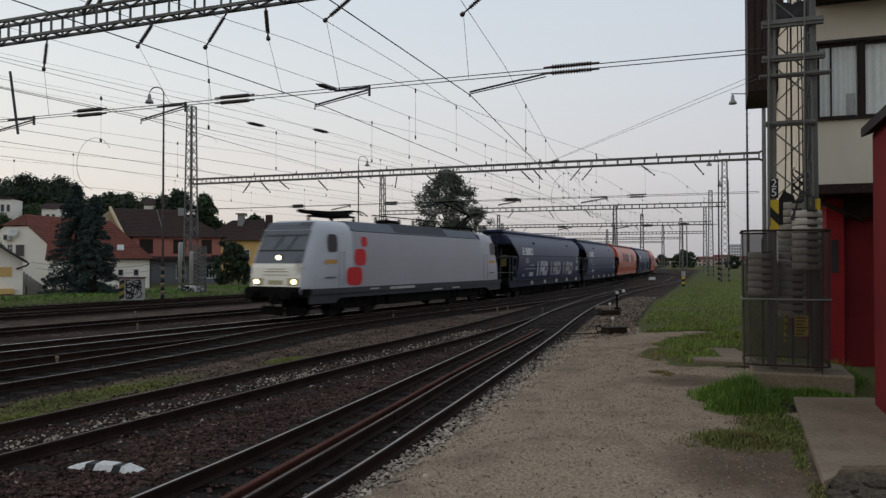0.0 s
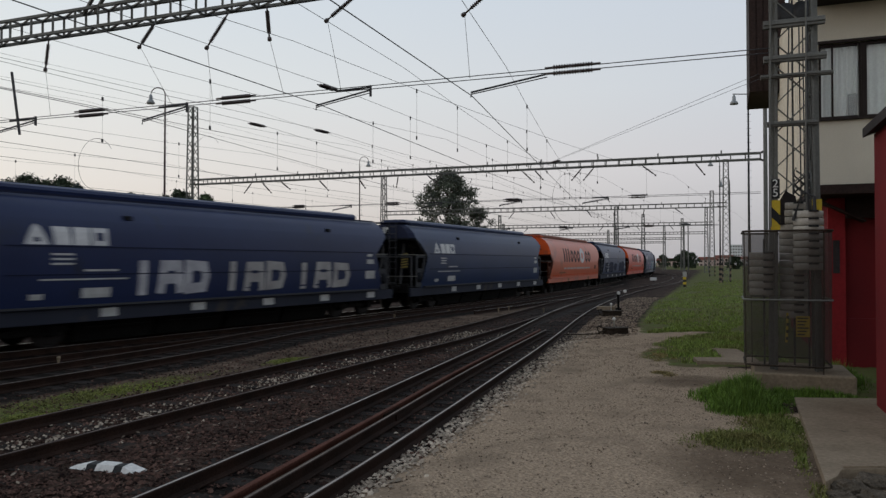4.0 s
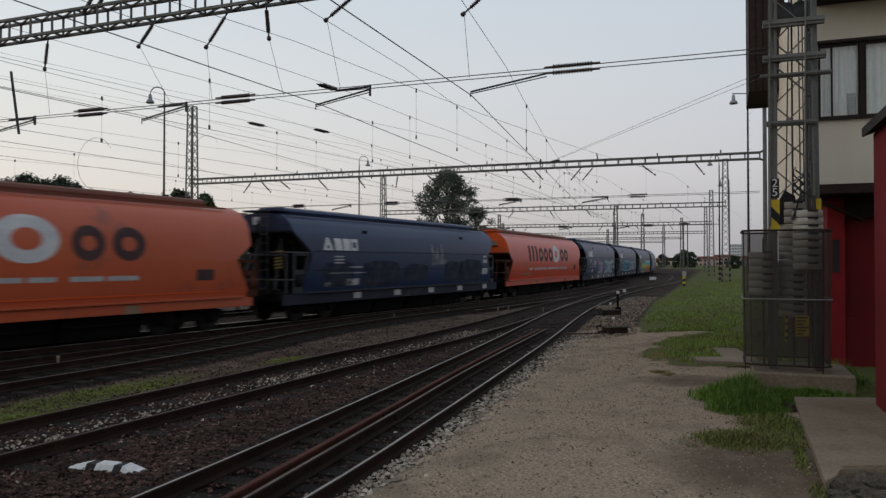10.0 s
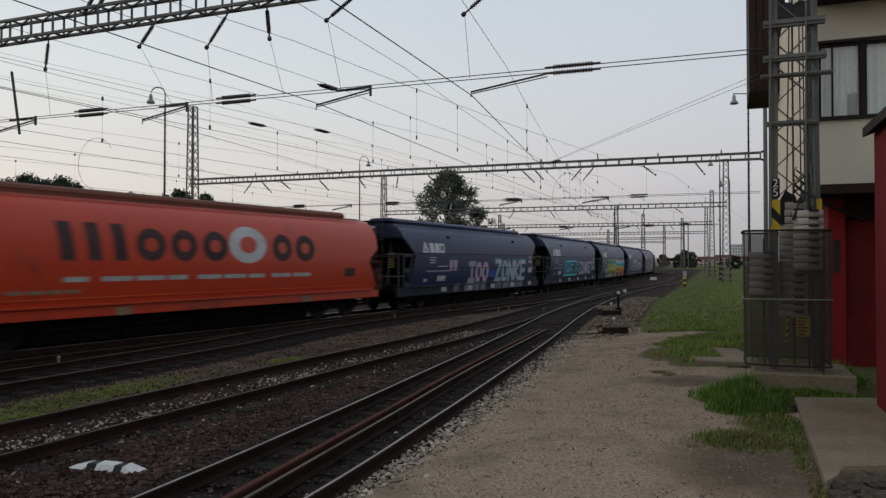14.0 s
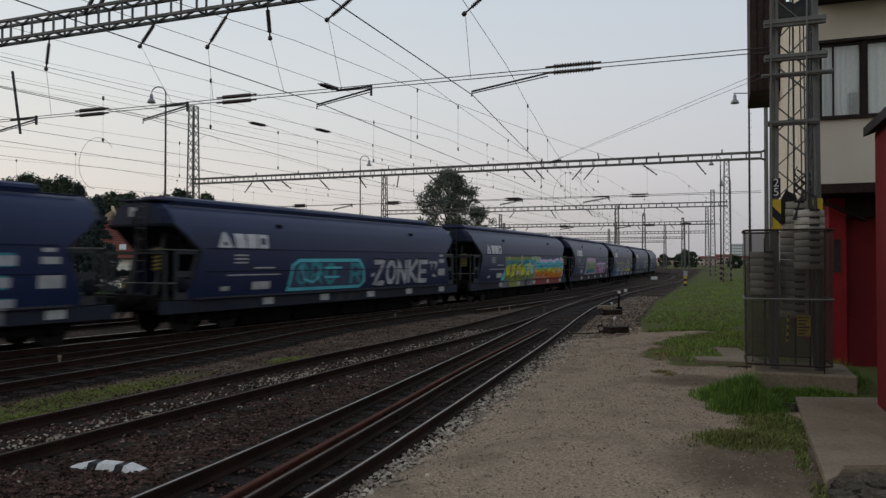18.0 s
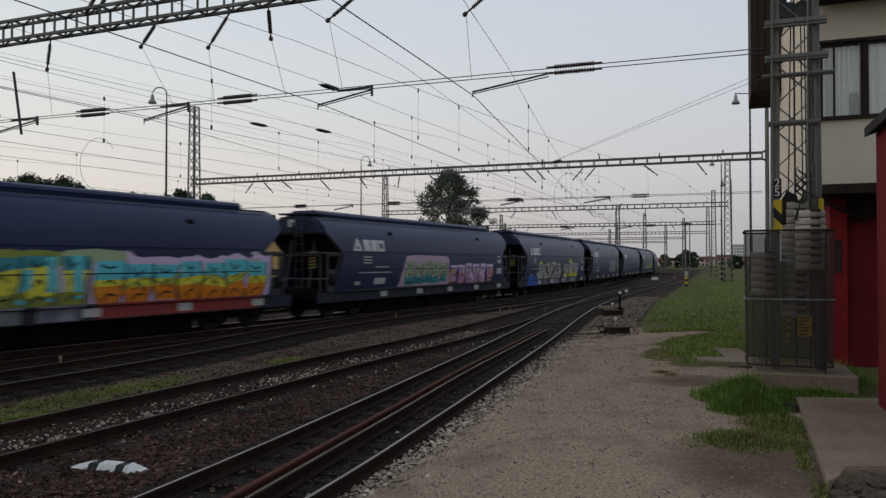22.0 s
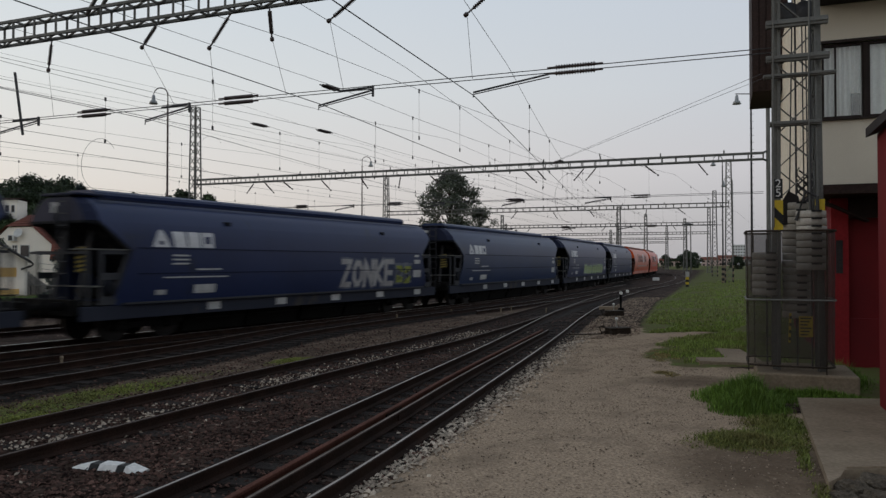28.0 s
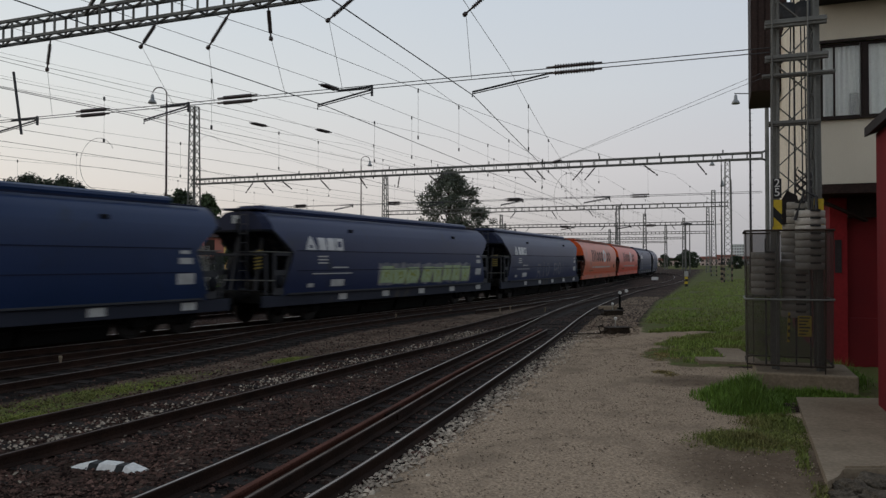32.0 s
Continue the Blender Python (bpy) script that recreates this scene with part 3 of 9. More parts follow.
for key in ("orange", "orange_new"):
    M[key].node_tree.nodes["Principled BSDF"].inputs["Specular IOR Level"].default_value = 0.45
M["orange_end"] = paint("orange_wagon_end", (0.62, 0.085, 0.016), (0.52, 0.075, 0.016), 0.55, (0.28, 0.07, 0.03), 0.58)
# wagon paints darkened: shade under the end overhangs is put into the colour
M["orange_shaded"] = paint("dirty_orange_paint", (0.085, 0.026, 0.014), (0.05, 0.018, 0.012), 0.8)
M["blue_shaded"] = paint("dirty_blue_paint", (0.010, 0.011, 0.016), (0.007, 0.008, 0.010), 0.8)
M["frame_grey"] = paint("dusty_grey_frame", (0.060, 0.062, 0.068), (0.035, 0.036, 0.040), 0.7)
M["sill_blue"] = paint("dusty_blue_sill", (0.030, 0.034, 0.048), (0.020, 0.023, 0.034), 0.7)
M["orange_roof"] = paint("rusty_roof_paint", (0.20, 0.075, 0.05), (0.13, 0.06, 0.045), 0.6)
M["dull_yellow"] = material("dull_yellow_paint", (0.30, 0.23, 0.06), 0.7, size=0.4)
M["beige_plate"] = material("dusty_plate_paint", (0.30, 0.20, 0.13), 0.8, second=(0.20, 0.13, 0.09), size=0.3)
M["mark_white"] = material("mark_white", (0.62, 0.62, 0.62), 0.6, second=(0.45, 0.45, 0.46), size=0.6, grain=0.1)
M["mark_dark"] = material("mark_dark", (0.055, 0.035, 0.038), 0.6, second=(0.09, 0.05, 0.045), size=0.7)
M["sill_white"] = material("sill_white", (0.5, 0.5, 0.49), 0.7, second=(0.33, 0.33, 0.32), size=0.3)

# outline of the body's side from the sill to the roof: half width, height
SIDE = [(1.36, 1.02), (1.44, 1.35), (1.48, 1.80), (1.50, 2.20), (1.49, 2.60), (1.45, 2.95), (1.37, 3.25), (1.23, 3.52), (1.02, 3.74), (0.76, 3.90), (0.46, 3.98)]


def side_y(z):
    return float(np.interp(z, [p[1] for p in SIDE], [p[0] for p in SIDE]))


# the two makes of hopper: where the side sheet ends at each height, the lower edge of the end wall, its foremost plane
BLUE_END = {"z": (1.02, 1.12, 2.50, 3.28, 3.90, 4.0), "x": (8.38, 8.33, 7.80, 8.72, 8.69, 8.62), "low": 3.28, "apex": (7.80, 2.50), "foot": 8.33, "wall": 9.04, "pinch": 0.84}
ORANGE_END = {"z": (1.02, 1.12, 2.25, 2.72, 3.60, 4.0), "x": (9.12, 9.05, 8.40, 9.02, 9.08, 9.02), "low": 2.72, "apex": (8.40, 2.25), "foot": 9.05, "wall": 9.16, "pinch": 0.92}


def end_x(z, e):
    """How far the side sheet reaches towards the wagon's end at a height."""
    return float(np.interp(z, e["z"], e["x"]))


def body_zs(e):
    return sorted({round(p[1], 3) for p in SIDE} | {e["apex"][1], e["low"]})


def hopper_body(e):
    """The hopper: bulging sides, rounded shoulders and end walls that stop above the bogies."""
    bm = bmesh.new()
    sec = [(side_y(z), z) for z in body_zs(e)]
    full = [(-y, z) for y, z in sec] + [(y, z) for y, z in sec[::-1]]
    xs_n = 13
    rings = []
    for i in range(xs_n):
        f = -1 + 2 * i / (xs_n - 1)
        rings.append([bm.verts.new((f * end_x(z, e), y, z)) for y, z in full])
    for a, b in zip(rings, rings[1:]):
        for j in range(len(full) - 1):
            bm.faces.new((a[j], b[j], b[j + 1], a[j + 1])).smooth = True
    return bm


def hopper_end(sign, e):
    """An end wall with canted corners."""
    bm = bmesh.new()
    up = [(side_y(z), z) for z in body_zs(e) if z >= e["low"] - 0.001]
    ring = [(-y, z) for y, z in up] + [(y, z) for y, z in up[::-1]]
    a = [bm.verts.new((sign * end_x(z, e), y, z)) for y, z in ring]
    b = [bm.verts.new((sign * (e["wall"] - 0.10 * (z - e["low"])), y * e["pinch"], min(z, 3.93))) for y, z in ring]
    n = len(ring)
    for j in range(n - 1):
        bm.faces.new((a[j], a[j + 1], b[j + 1], b[j]))
    bm.faces.new(b)
    bm.faces.new((a[0], b[0], b[-1], a[-1]))
    bmesh.ops.recalc_face_normals(bm, faces=bm.faces[:])
    return bm


def hopper_slope(sign, e):
    """The sloping hopper floor under the end overhang, with its stiffeners."""
    bm = bmesh.new()
    x1, z1 = e["wall"] - 0.10, e["low"] - 0.03
    prism(bm, [(sign * x1, z1), (sign * (x1 - 0.5), z1 + 0.015), (sign * 5.9, 1.05), (sign * 6.1, 1.03), (sign * (x1 - 0.42), z1 - 0.10), (sign * x1, z1 - 0.05)], "y", -1.30, 1.30)
    for y in (-0.9, 0.0, 0.9):
        bar(bm, (sign * (x1 - 0.55), y, z1 - 0.17), (sign * 6.2, y, 1.12), 0.08, 0.10)
    return bm


def bogie_bm():
    bm = bmesh.new()
    for s in (-1, 1):
        prism(bm, [(-1.35, 0.42), (-1.3, 0.66), (-0.75, 0.74), (-0.5, 0.50), (0.5, 0.50), (0.75, 0.74), (1.3, 0.66), (1.35, 0.42), (0.6, 0.36), (-0.6, 0.36)], "y", s * 0.98 - 0.05, s * 0.98 + 0.05)
        for x in (-0.9, 0.9):
            box(bm, (x - 0.17, s * 1.0 - 0.1, 0.32), (x + 0.17, s * 1.0 + 0.13, 0.60), 0.03)
            for k in (-0.24, 0.24):
                turned(bm, (x + k, s * 1.0, 0.42), (0, 0, 1), [(0, 0.07), (0.26, 0.07)], 8)
    box(bm, (-0.25, -1.0, 0.45), (0.25, 1.0, 0.80), 0.03)
    return bm


def decal(wagon, name, shapes, mat, label, lift=0.006):
    """Flat painted shapes on the wagon's side; each shape is an outline of (x, z)."""
    bm = bmesh.new()
    for shape in shapes:
        vs = [bm.verts.new((x, side_y(z) + lift, z)) for x, z in shape]
        try:
            bm.faces.new(vs)
        except ValueError:
            pass
    bmesh.ops.remove_doubles(bm, verts=bm.verts[:], dist=0.001)
    bmesh.ops.triangulate(bm, faces=bm.faces[:])
    lo, hi = min(v.co.z for v in bm.verts), max(v.co.z for v in bm.verts)
    for _, z in SIDE:
        if lo + 0.01 < z < hi - 0.01:
            bmesh.ops.bisect_plane(bm, geom=bm.verts[:] + bm.edges[:] + bm.faces[:], plane_co=(0, 0, z), plane_no=(0, 0, 1))
    for v in bm.verts:
        v.co.y = side_y(v.co.z) + lift
    return part(name, bm, mat, wagon, label)


def quad(x0, x1, z0, z1, slant=0.0):
    return [(x0, z0), (x1, z0), (x1 + slant, z1), (x0 + slant, z1)]


def rounded(x0, x1, z0, z1, k=0.3, n=4):
    """A block with rounded corners."""
    r = k * min(x1 - x0, z1 - z0)
    out = []
    for cx, cz, a in ((x1 - r, z1 - r, 0), (x0 + r, z1 - r, 90), (x0 + r, z0 + r, 180), (x1 - r, z0 + r, 270)):
        out += [(cx + r * math.cos(radians(a + 90 * i / n)), cz + r * math.sin(radians(a + 90 * i / n))) for i in range(n + 1)]
    return out


def ring_shapes(cx, cz, r0, r1, n=20, k=1.0):
    return [[(cx + k * q * math.cos(t), cz + q * math.sin(t)) for q, t in ((r0, a), (r1, a), (r1, b), (r0, b))] for a, b in ((2 * math.pi * i / n, 2 * math.pi * (i + 1) / n) for i in range(n))]


def wagon(body_mat, end_mat, label, roof_mat=None):
    """A four-axle covered grain hopper wagon; x forward, +y the side that one sees."""
    blue = body_mat in BLUES
    e = BLUE_END if blue else ORANGE_END
    ax, az = e["apex"]
    foot, wall, low = e["foot"], e["wall"], e["low"]
    shaded = M["blue_shaded"] if blue else M["orange_shaded"]
    post_mat = M["frame_grey"] if blue else M["orange_shaded"]
    root = empty("hopper_wagon")
    tagged(root, label, "freight wagon", "wagons of the train")
    part("hopper_body", hopper_body(e), body_mat, root)
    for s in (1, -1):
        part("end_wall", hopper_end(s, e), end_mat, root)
        part("hopper_slope", hopper_slope(s, e), shaded, root, "sloping hopper floor with the overhang's shade in its colour")
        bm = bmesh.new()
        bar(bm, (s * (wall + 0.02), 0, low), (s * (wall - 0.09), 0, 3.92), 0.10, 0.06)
        part("end_rib", bm, shaded, root)
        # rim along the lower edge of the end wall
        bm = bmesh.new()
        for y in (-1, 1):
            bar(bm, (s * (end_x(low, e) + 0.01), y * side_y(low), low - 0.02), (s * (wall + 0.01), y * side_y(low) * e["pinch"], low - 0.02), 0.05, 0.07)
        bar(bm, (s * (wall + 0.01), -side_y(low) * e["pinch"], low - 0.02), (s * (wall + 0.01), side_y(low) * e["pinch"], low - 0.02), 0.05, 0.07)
        part("end_rim", bm, shaded, root)
    # small roof platform over the end
    bm = bmesh.new()
    box(bm, (min(8.1, wall - 0.02), -0.72, 3.985), (max(8.1, wall - 0.02), 0.72, 4.05), 0.02)
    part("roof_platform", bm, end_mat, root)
    # roof hatch with rounded edges and hinges
    bm = bmesh.new()
    reach = 8.25 if blue else 8.55
    prism(bm, [(-0.62, 3.92), (-0.66, 4.04), (-0.62, 4.12), (-0.5, 4.18), (0.5, 4.18), (0.62, 4.12), (0.66, 4.04), (0.62, 3.92)], "x", -reach + 0.7, reach + 0.1)
    part("roof_hatch", bm, roof_mat or body_mat, root)
    for y in (-0.88, 0.88):
        bm = bmesh.new()
        bar(bm, (-8.5, y, 3.91), (8.5, y, 3.91), 0.06, 0.05)
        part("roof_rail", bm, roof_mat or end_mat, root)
    # lifting lugs on the shoulder
    for x in (4.1, -4.8) if blue else ():
        bm = bmesh.new()
        box(bm, (x - 0.13, side_y(3.42) - 0.02, 3.33), (x + 0.13, side_y(3.42) + 0.07, 3.46), 0.02)
        part("lifting_lug", bm, shaded, root)
    # seams along the side
    for z in (2.58, 1.87) if blue else (1.25,):
        bm = bmesh.new()
        bar(bm, (-ax + 0.2, side_y(z) + 0.004, z), (ax - 0.2, side_y(z) + 0.004, z), 0.016, 0.032)
        part("side_seam", bm, end_mat, root)
    # underframe
    bm = bmesh.new()
    for s in (-1, 1):
        box(bm, (-9.25, s * 1.30 - 0.07, 0.64 if blue else 0.74), (9.25, s * 1.30 + 0.07, 1.02), 0.015)
    part("sill", bm, body_mat if not blue else M["sill_blue"], root)
    ledge = bmesh.new()
    for s in (-1, 1):
        bar(ledge, (-foot + 0.3, s * 1.42, 1.06), (foot - 0.3, s * 1.42, 1.06), 0.10, 0.05)
    part("ledge", ledge, M["frame_grey"] if blue else body_mat, root)
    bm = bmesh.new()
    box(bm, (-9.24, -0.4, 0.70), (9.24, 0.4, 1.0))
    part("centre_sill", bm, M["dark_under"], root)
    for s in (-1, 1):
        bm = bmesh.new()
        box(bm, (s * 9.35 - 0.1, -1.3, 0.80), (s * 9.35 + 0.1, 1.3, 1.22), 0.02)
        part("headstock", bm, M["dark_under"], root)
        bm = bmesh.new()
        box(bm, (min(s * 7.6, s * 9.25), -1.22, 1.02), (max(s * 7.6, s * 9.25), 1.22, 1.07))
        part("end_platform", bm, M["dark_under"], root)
    # chutes reach extra low to blot out bright ground, standing in for shade
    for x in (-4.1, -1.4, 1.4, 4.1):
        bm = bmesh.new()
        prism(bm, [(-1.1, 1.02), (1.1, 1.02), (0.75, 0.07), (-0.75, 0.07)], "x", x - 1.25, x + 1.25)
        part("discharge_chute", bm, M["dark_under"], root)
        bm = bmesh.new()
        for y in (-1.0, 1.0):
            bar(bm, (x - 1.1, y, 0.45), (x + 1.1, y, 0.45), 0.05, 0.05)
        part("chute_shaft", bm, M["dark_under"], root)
    for x in (-7.6, -4.55, -1.5, 1.6, 4.7) if blue else (-4.6, 3.1):
        bm = bmesh.new()
        box(bm, (x - 0.26, 1.372, 0.74), (x + 0.26, 1.378, 0.97))
        part("sill_plate", bm, M["sill_white"] if blue else M["beige_plate"], root, "pale plate on the sill" if blue else "dusty plate on the sill")
    for s in (1, -1):
        for y in (-1.36, 1.36):
            # edge strip of the side sheet, and the pierced gusset beyond it
            bm = bmesh.new()
            bar(bm, (s * ax, y, az), (s * foot, y, 1.05), 0.09, 0.12)
            bar(bm, (s * ax, y, az), (s * end_x(low, e), y * 0.97, low), 0.05, 0.07)
            part("edge_strip", bm, post_mat, root)
            bm = bmesh.new()
            x2 = foot + 0.34
            prism(bm, [(s * (foot - 0.24), 1.72), (s * x2, 1.72), (s * x2, 1.90), (s * (foot - 0.30), 1.90)], "y", y - 0.04, y + 0.04)
            prism(bm, [(s * (foot - 0.02), 1.05), (s * x2, 1.05), (s * x2, 1.28), (s * (foot - 0.09), 1.28)], "y", y - 0.042, y + 0.042)
            bar(bm, (s * (ax + 0.04), y, az - 0.05), (s * x2, y, az - 0.05), 0.07, 0.10)
            bar(bm, (s * x2, y, 1.05), (s * x2, y, az), 0.07, 0.09)
            part("gusset", bm, post_mat, root, "pierced grey-brown gusset plate")
            bm = bmesh.new()
            bar(bm, (s * 8.98, y * 0.93, 1.05), (s * 8.98, y * 0.93, az - 0.06), 0.06, 0.06)
            part("corner_post", bm, post_mat, root)
        bm = bmesh.new()
        bar(bm, (s * 8.98, -1.28, az - 0.06), (s * 8.98, 1.28, az - 0.06), 0.07, 0.07)
        part("cross_rail", bm, post_mat, root)
        for y in (-0.55, 0.55):
            bm = bmesh.new()
            bar(bm, (s * 8.75, y, 1.1), (s * 8.35, y, low - 0.1), 0.10, 0.08)
            part("end_post", bm, post_mat, root)
        bm = bmesh.new()
        y0 = 0.35 * s
        xl = wall + 0.06
        for y in () if not blue else (y0 - 0.17, y0 + 0.17):
            bar(bm, (s * xl, y, 1.05), (s * xl, y, 4.0), 0.03)
        for i in range(9 if blue else 0):
            bar(bm, (s * xl, y0 - 0.17, 1.25 + 0.32 * i), (s * xl, y0 + 0.17, 1.25 + 0.32 * i), 0.03)
        if blue:
            part("ladder", bm, M["frame_grey"], root)
        bm = bmesh.new()
        tube(bm, [(s * (ax + 0.5), 1.42, 1.55), (s * 8.9, 1.36, 1.55), (s * 8.92, 1.30, 1.55), (s * 8.92, -1.30, 1.55)], 0.02, 5)
        part("handrail", bm, M["steel"], root)
        bm = bmesh.new()
        tube(bm, [(s * (ax + 0.02), 1.42, az + 0.02), (s * 9.0, 1.25, az + 0.03), (s * 9.05, 0.6, az + 0.03)], 0.02, 5)
        part("handrail", bm, M["steel"], root)
        if blue:
            bm = bmesh.new()
            box(bm, (s * (wall - 0.04) - 0.02, s * -0.24, 3.52), (s * (wall - 0.04) + 0.02, s * 0.06, 3.80)) if s > 0 else box(bm, (-wall + 0.02, -0.06, 3.52), (-wall + 0.06, 0.24, 3.80))
            part("end_plate", bm, M["sill_white"], root, "small pale plate on the end wall")
        else:
            bm = bmesh.new()
            tube(bm, [(s * (wall + 0.05), -0.85, 3.16), (s * (wall + 0.09), -0.2, 3.22), (s * (wall + 0.05), 0.85, 3.10)], 0.03, 5)
            part("end_pipe", bm, M["orange_shaded"], root, "dark pipe across the end wall")
            bm = bmesh.new()
            box(bm, (min(s * (wall - 0.03), s * (wall + 0.02)), 0.45, 3.16), (max(s * (wall - 0.03), s * (wall + 0.02)), 0.75, 3.42))
            part("end_plate", bm, M["beige_plate"], root, "dusty plate on the end wall")
        if s > 0 and blue:
            bm = bmesh.new()
            box(bm, (8.90, 0.70, 1.90), (8.93, 1.04, 2.62))
            guard = part("striped_guard", bm, M["black_paint"], root, "black guard plate with dull yellow slats")
            for i in range(6):
                bm = bmesh.new()
                bar(bm, (8.945, 0.71, 1.95 + 0.115 * i), (8.945, 1.03, 2.0 + 0.115 * i), 0.02, 0.05)
                part("stripe_slat", bm, M["dull_yellow"], guard)
        bm = bmesh.new()
        turned(bm, (s * (foot + 0.15), 1.40, 1.50), (0, 1, 0), [(0, 0.05), (0.02, 0.22), (0.05, 0.22), (0.06, 0.05)], 14)
        part("brake_wheel", bm, shaded, root, "dark handbrake wheel")
        bm = bmesh.new()
        turned(bm, (s * 7.9, 0.0, 1.35), (0, 1, 0), [(-0.6, 0.05), (-0.58, 0.19), (0.6, 0.19), (0.62, 0.05)], 10)
        part("air_tank", bm, M["dark_under"], root)
        for y in (-0.875, 0.875):
            bm = bmesh.new()
            turned(bm, (s * 9.45, y, 1.05), (s, 0, 0), [(0, 0.11), (0.32, 0.11), (0.33, 0.07), (0.48, 0.07), (0.485, 0.22), (0.52, 0.22), (0.54, 0.17)], 10)
            part("buffer", bm, M["dark_under"], root)
        bm = bmesh.new()
        bar(bm, (s * 9.4, 0, 1.0), (s * 9.95, 0, 0.95), 0.08, 0.10)
        bar(bm, (s * 9.5, 0.3, 0.95), (s * 9.75, 0.25, 0.45), 0.05)
        part("coupling", bm, M["dark_under"], root)
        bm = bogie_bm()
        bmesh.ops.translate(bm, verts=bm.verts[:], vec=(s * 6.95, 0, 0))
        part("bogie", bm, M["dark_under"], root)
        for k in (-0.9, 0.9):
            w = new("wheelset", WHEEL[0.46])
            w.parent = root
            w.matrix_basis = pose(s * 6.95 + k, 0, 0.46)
    return root


def blue_marks(root):
    """White maker's mark as plain shapes, data panels."""
    x = 6.99
    decal(root, "maker_emblem", [[(x, 2.62), (x - 0.20, 2.62), (x - 0.24, 2.80), (x - 0.10, 2.86)], [(x - 0.62, 2.62), (x - 0.42, 2.62), (x - 0.38, 2.80), (x - 0.52, 2.86)], [(x - 0.10, 2.86), (x - 0.24, 2.80), (x - 0.38, 2.80), (x - 0.52, 2.86), (x - 0.40, 3.06), (x - 0.31, 3.13), (x - 0.22, 3.06)], [(x - 0.20, 2.62), (x - 0.42, 2.62), (x - 0.40, 2.69), (x - 0.22, 2.69)]], M["mark_white"], "white drop-shaped emblem")
    for shapes in ([quad(5.76, 6.22, 2.62, 3.08, 0.06)], [quad(5.24, 5.70, 2.62, 3.08)], [quad(4.70, 5.18, 2.62, 2.74), quad(4.70, 5.18, 2.96, 3.08), quad(4.70, 4.83, 2.74, 2.96), quad(5.05, 5.18, 2.74, 2.96)]):
        decal(root, "mark_block", shapes, M["mark_white"], "white block of the maker's mark")
    for i in range(3):
        decal(root, "data_line", [quad(5.7, 6.3, 2.36 - 0.12 * i, 2.41 - 0.12 * i)], M["sill_white"], "small white lettering as a bar")
    decal(root, "data_line", [quad(4.4, 5.4, 1.95, 2.0)], M["sill_white"], "small white lettering as a bar")
    decal(root, "data_line", [quad(4.1, 6.6, 1.73, 1.77)], M["sill_white"], "small white lettering as a bar")
    decal(root, "data_panel", [quad(4.6, 5.45, 1.26, 1.52)], M["sill_white"], "pale data panel")
    decal(root, "data_panel", [quad(6.5, 6.85, 1.26, 1.40)], M["sill_white"], "small pale data panel")
    for x0, x1, z0, z1 in ((-7.75, -7.25, 2.12, 2.30), (-7.85, -7.2, 1.52, 1.84), (-7.65, -7.3, 2.42, 2.52)):
        decal(root, "number_panel", [quad(x0, x1, z0, z1)], M["sill_white"], "white number panel near the wagon end")
    shift_marks(root, 0.12)


def shift_marks(root, d, names=("maker", "mark", "data", "number", "slogan")):
    for ob in root.children:
        if ob.name.startswith(names):
            ob.location.x = d


def orange_marks(root):
    """Dark maker's mark as plain blocks with a pale ring, a fine line below."""
    for x in (5.02, 4.24, 3.46):
        decal(root, "mark_block", [quad(x - 0.52, x - 0.12, 2.22, 3.22, 0.12)], M["mark_dark"], "dark slanted bar of the maker's mark")
    for cx, rx in ((2.16, 0.52), (0.98, 0.50), (-0.24, 0.52), (-3.32, 0.50), (-4.54, 0.54)):
        decal(root, "mark_block", ring_shapes(cx, 2.67, 0.20, 0.47, 18, rx / 0.47), M["mark_dark"], "dark ring of the maker's mark")
    decal(root, "mark_ring", ring_shapes(-1.67, 2.74, 0.28, 0.60, 24, 1.42), M["mark_white"], "pale ring in the maker's mark")
    for i in range(9):
        x = 4.82 - 1.09 * i
        decal(root, "slogan_line", [quad(x - (0.95 if i % 3 else 0.70), x, 1.67, 1.80)], M["sill_white"], "pale line of small lettering as bars")
    for i in range(4):
        decal(root, "data_panel", [quad(6.25 - 0.5 * i - 0.42, 6.25 - 0.5 * i, 1.38, 1.48)], M["beige_plate"], "faint pale line of lettering as bars")
    decal(root, "number_panel", [quad(-7.6, -6.9, 1.62, 1.95)], M["mark_dark"], "dark number panel near the wagon end")
    shift_marks(root, 0.14)


M["white_spray"] = material("white_spray", (0.50, 0.50, 0.53), 0.7, second=(0.28, 0.28, 0.31), size=0.5, amount=0.4)
M["teal_spray"] = material("teal_spray", (0.05, 0.30, 0.33), 0.7, second=(0.06, 0.2, 0.24), size=0.5)
M["cyan_spray"] = material("cyan_spray", (0.14, 0.58, 0.64), 0.7, second=(0.10, 0.44, 0.52), size=0.5)
M["yellow_spray"] = material("yellow_spray", (0.74, 0.66, 0.07), 0.7, second=(0.52, 0.52, 0.06), size=0.6)
M["olive_spray"] = material("olive_spray", (0.20, 0.24, 0.05), 0.7, second=(0.28, 0.3, 0.08), size=0.5)
M["fire_spray"] = material("fire_spray", (0.74, 0.17, 0.03), 0.7, second=(0.78, 0.40, 0.05), size=0.6)
M["lilac_spray"] = material("lilac_spray", (0.54, 0.42, 0.66), 0.7, second=(0.62, 0.5, 0.62), size=0.5)
M["pink_spray"] = material("pink_spray", (0.50, 0.24, 0.36), 0.7, second=(0.42, 0.26, 0.4), size=0.5)
M["pale_green"] = material("pale_green_spray", (0.36, 0.44, 0.26), 0.7, second=(0.28, 0.36, 0.24), size=0.5)
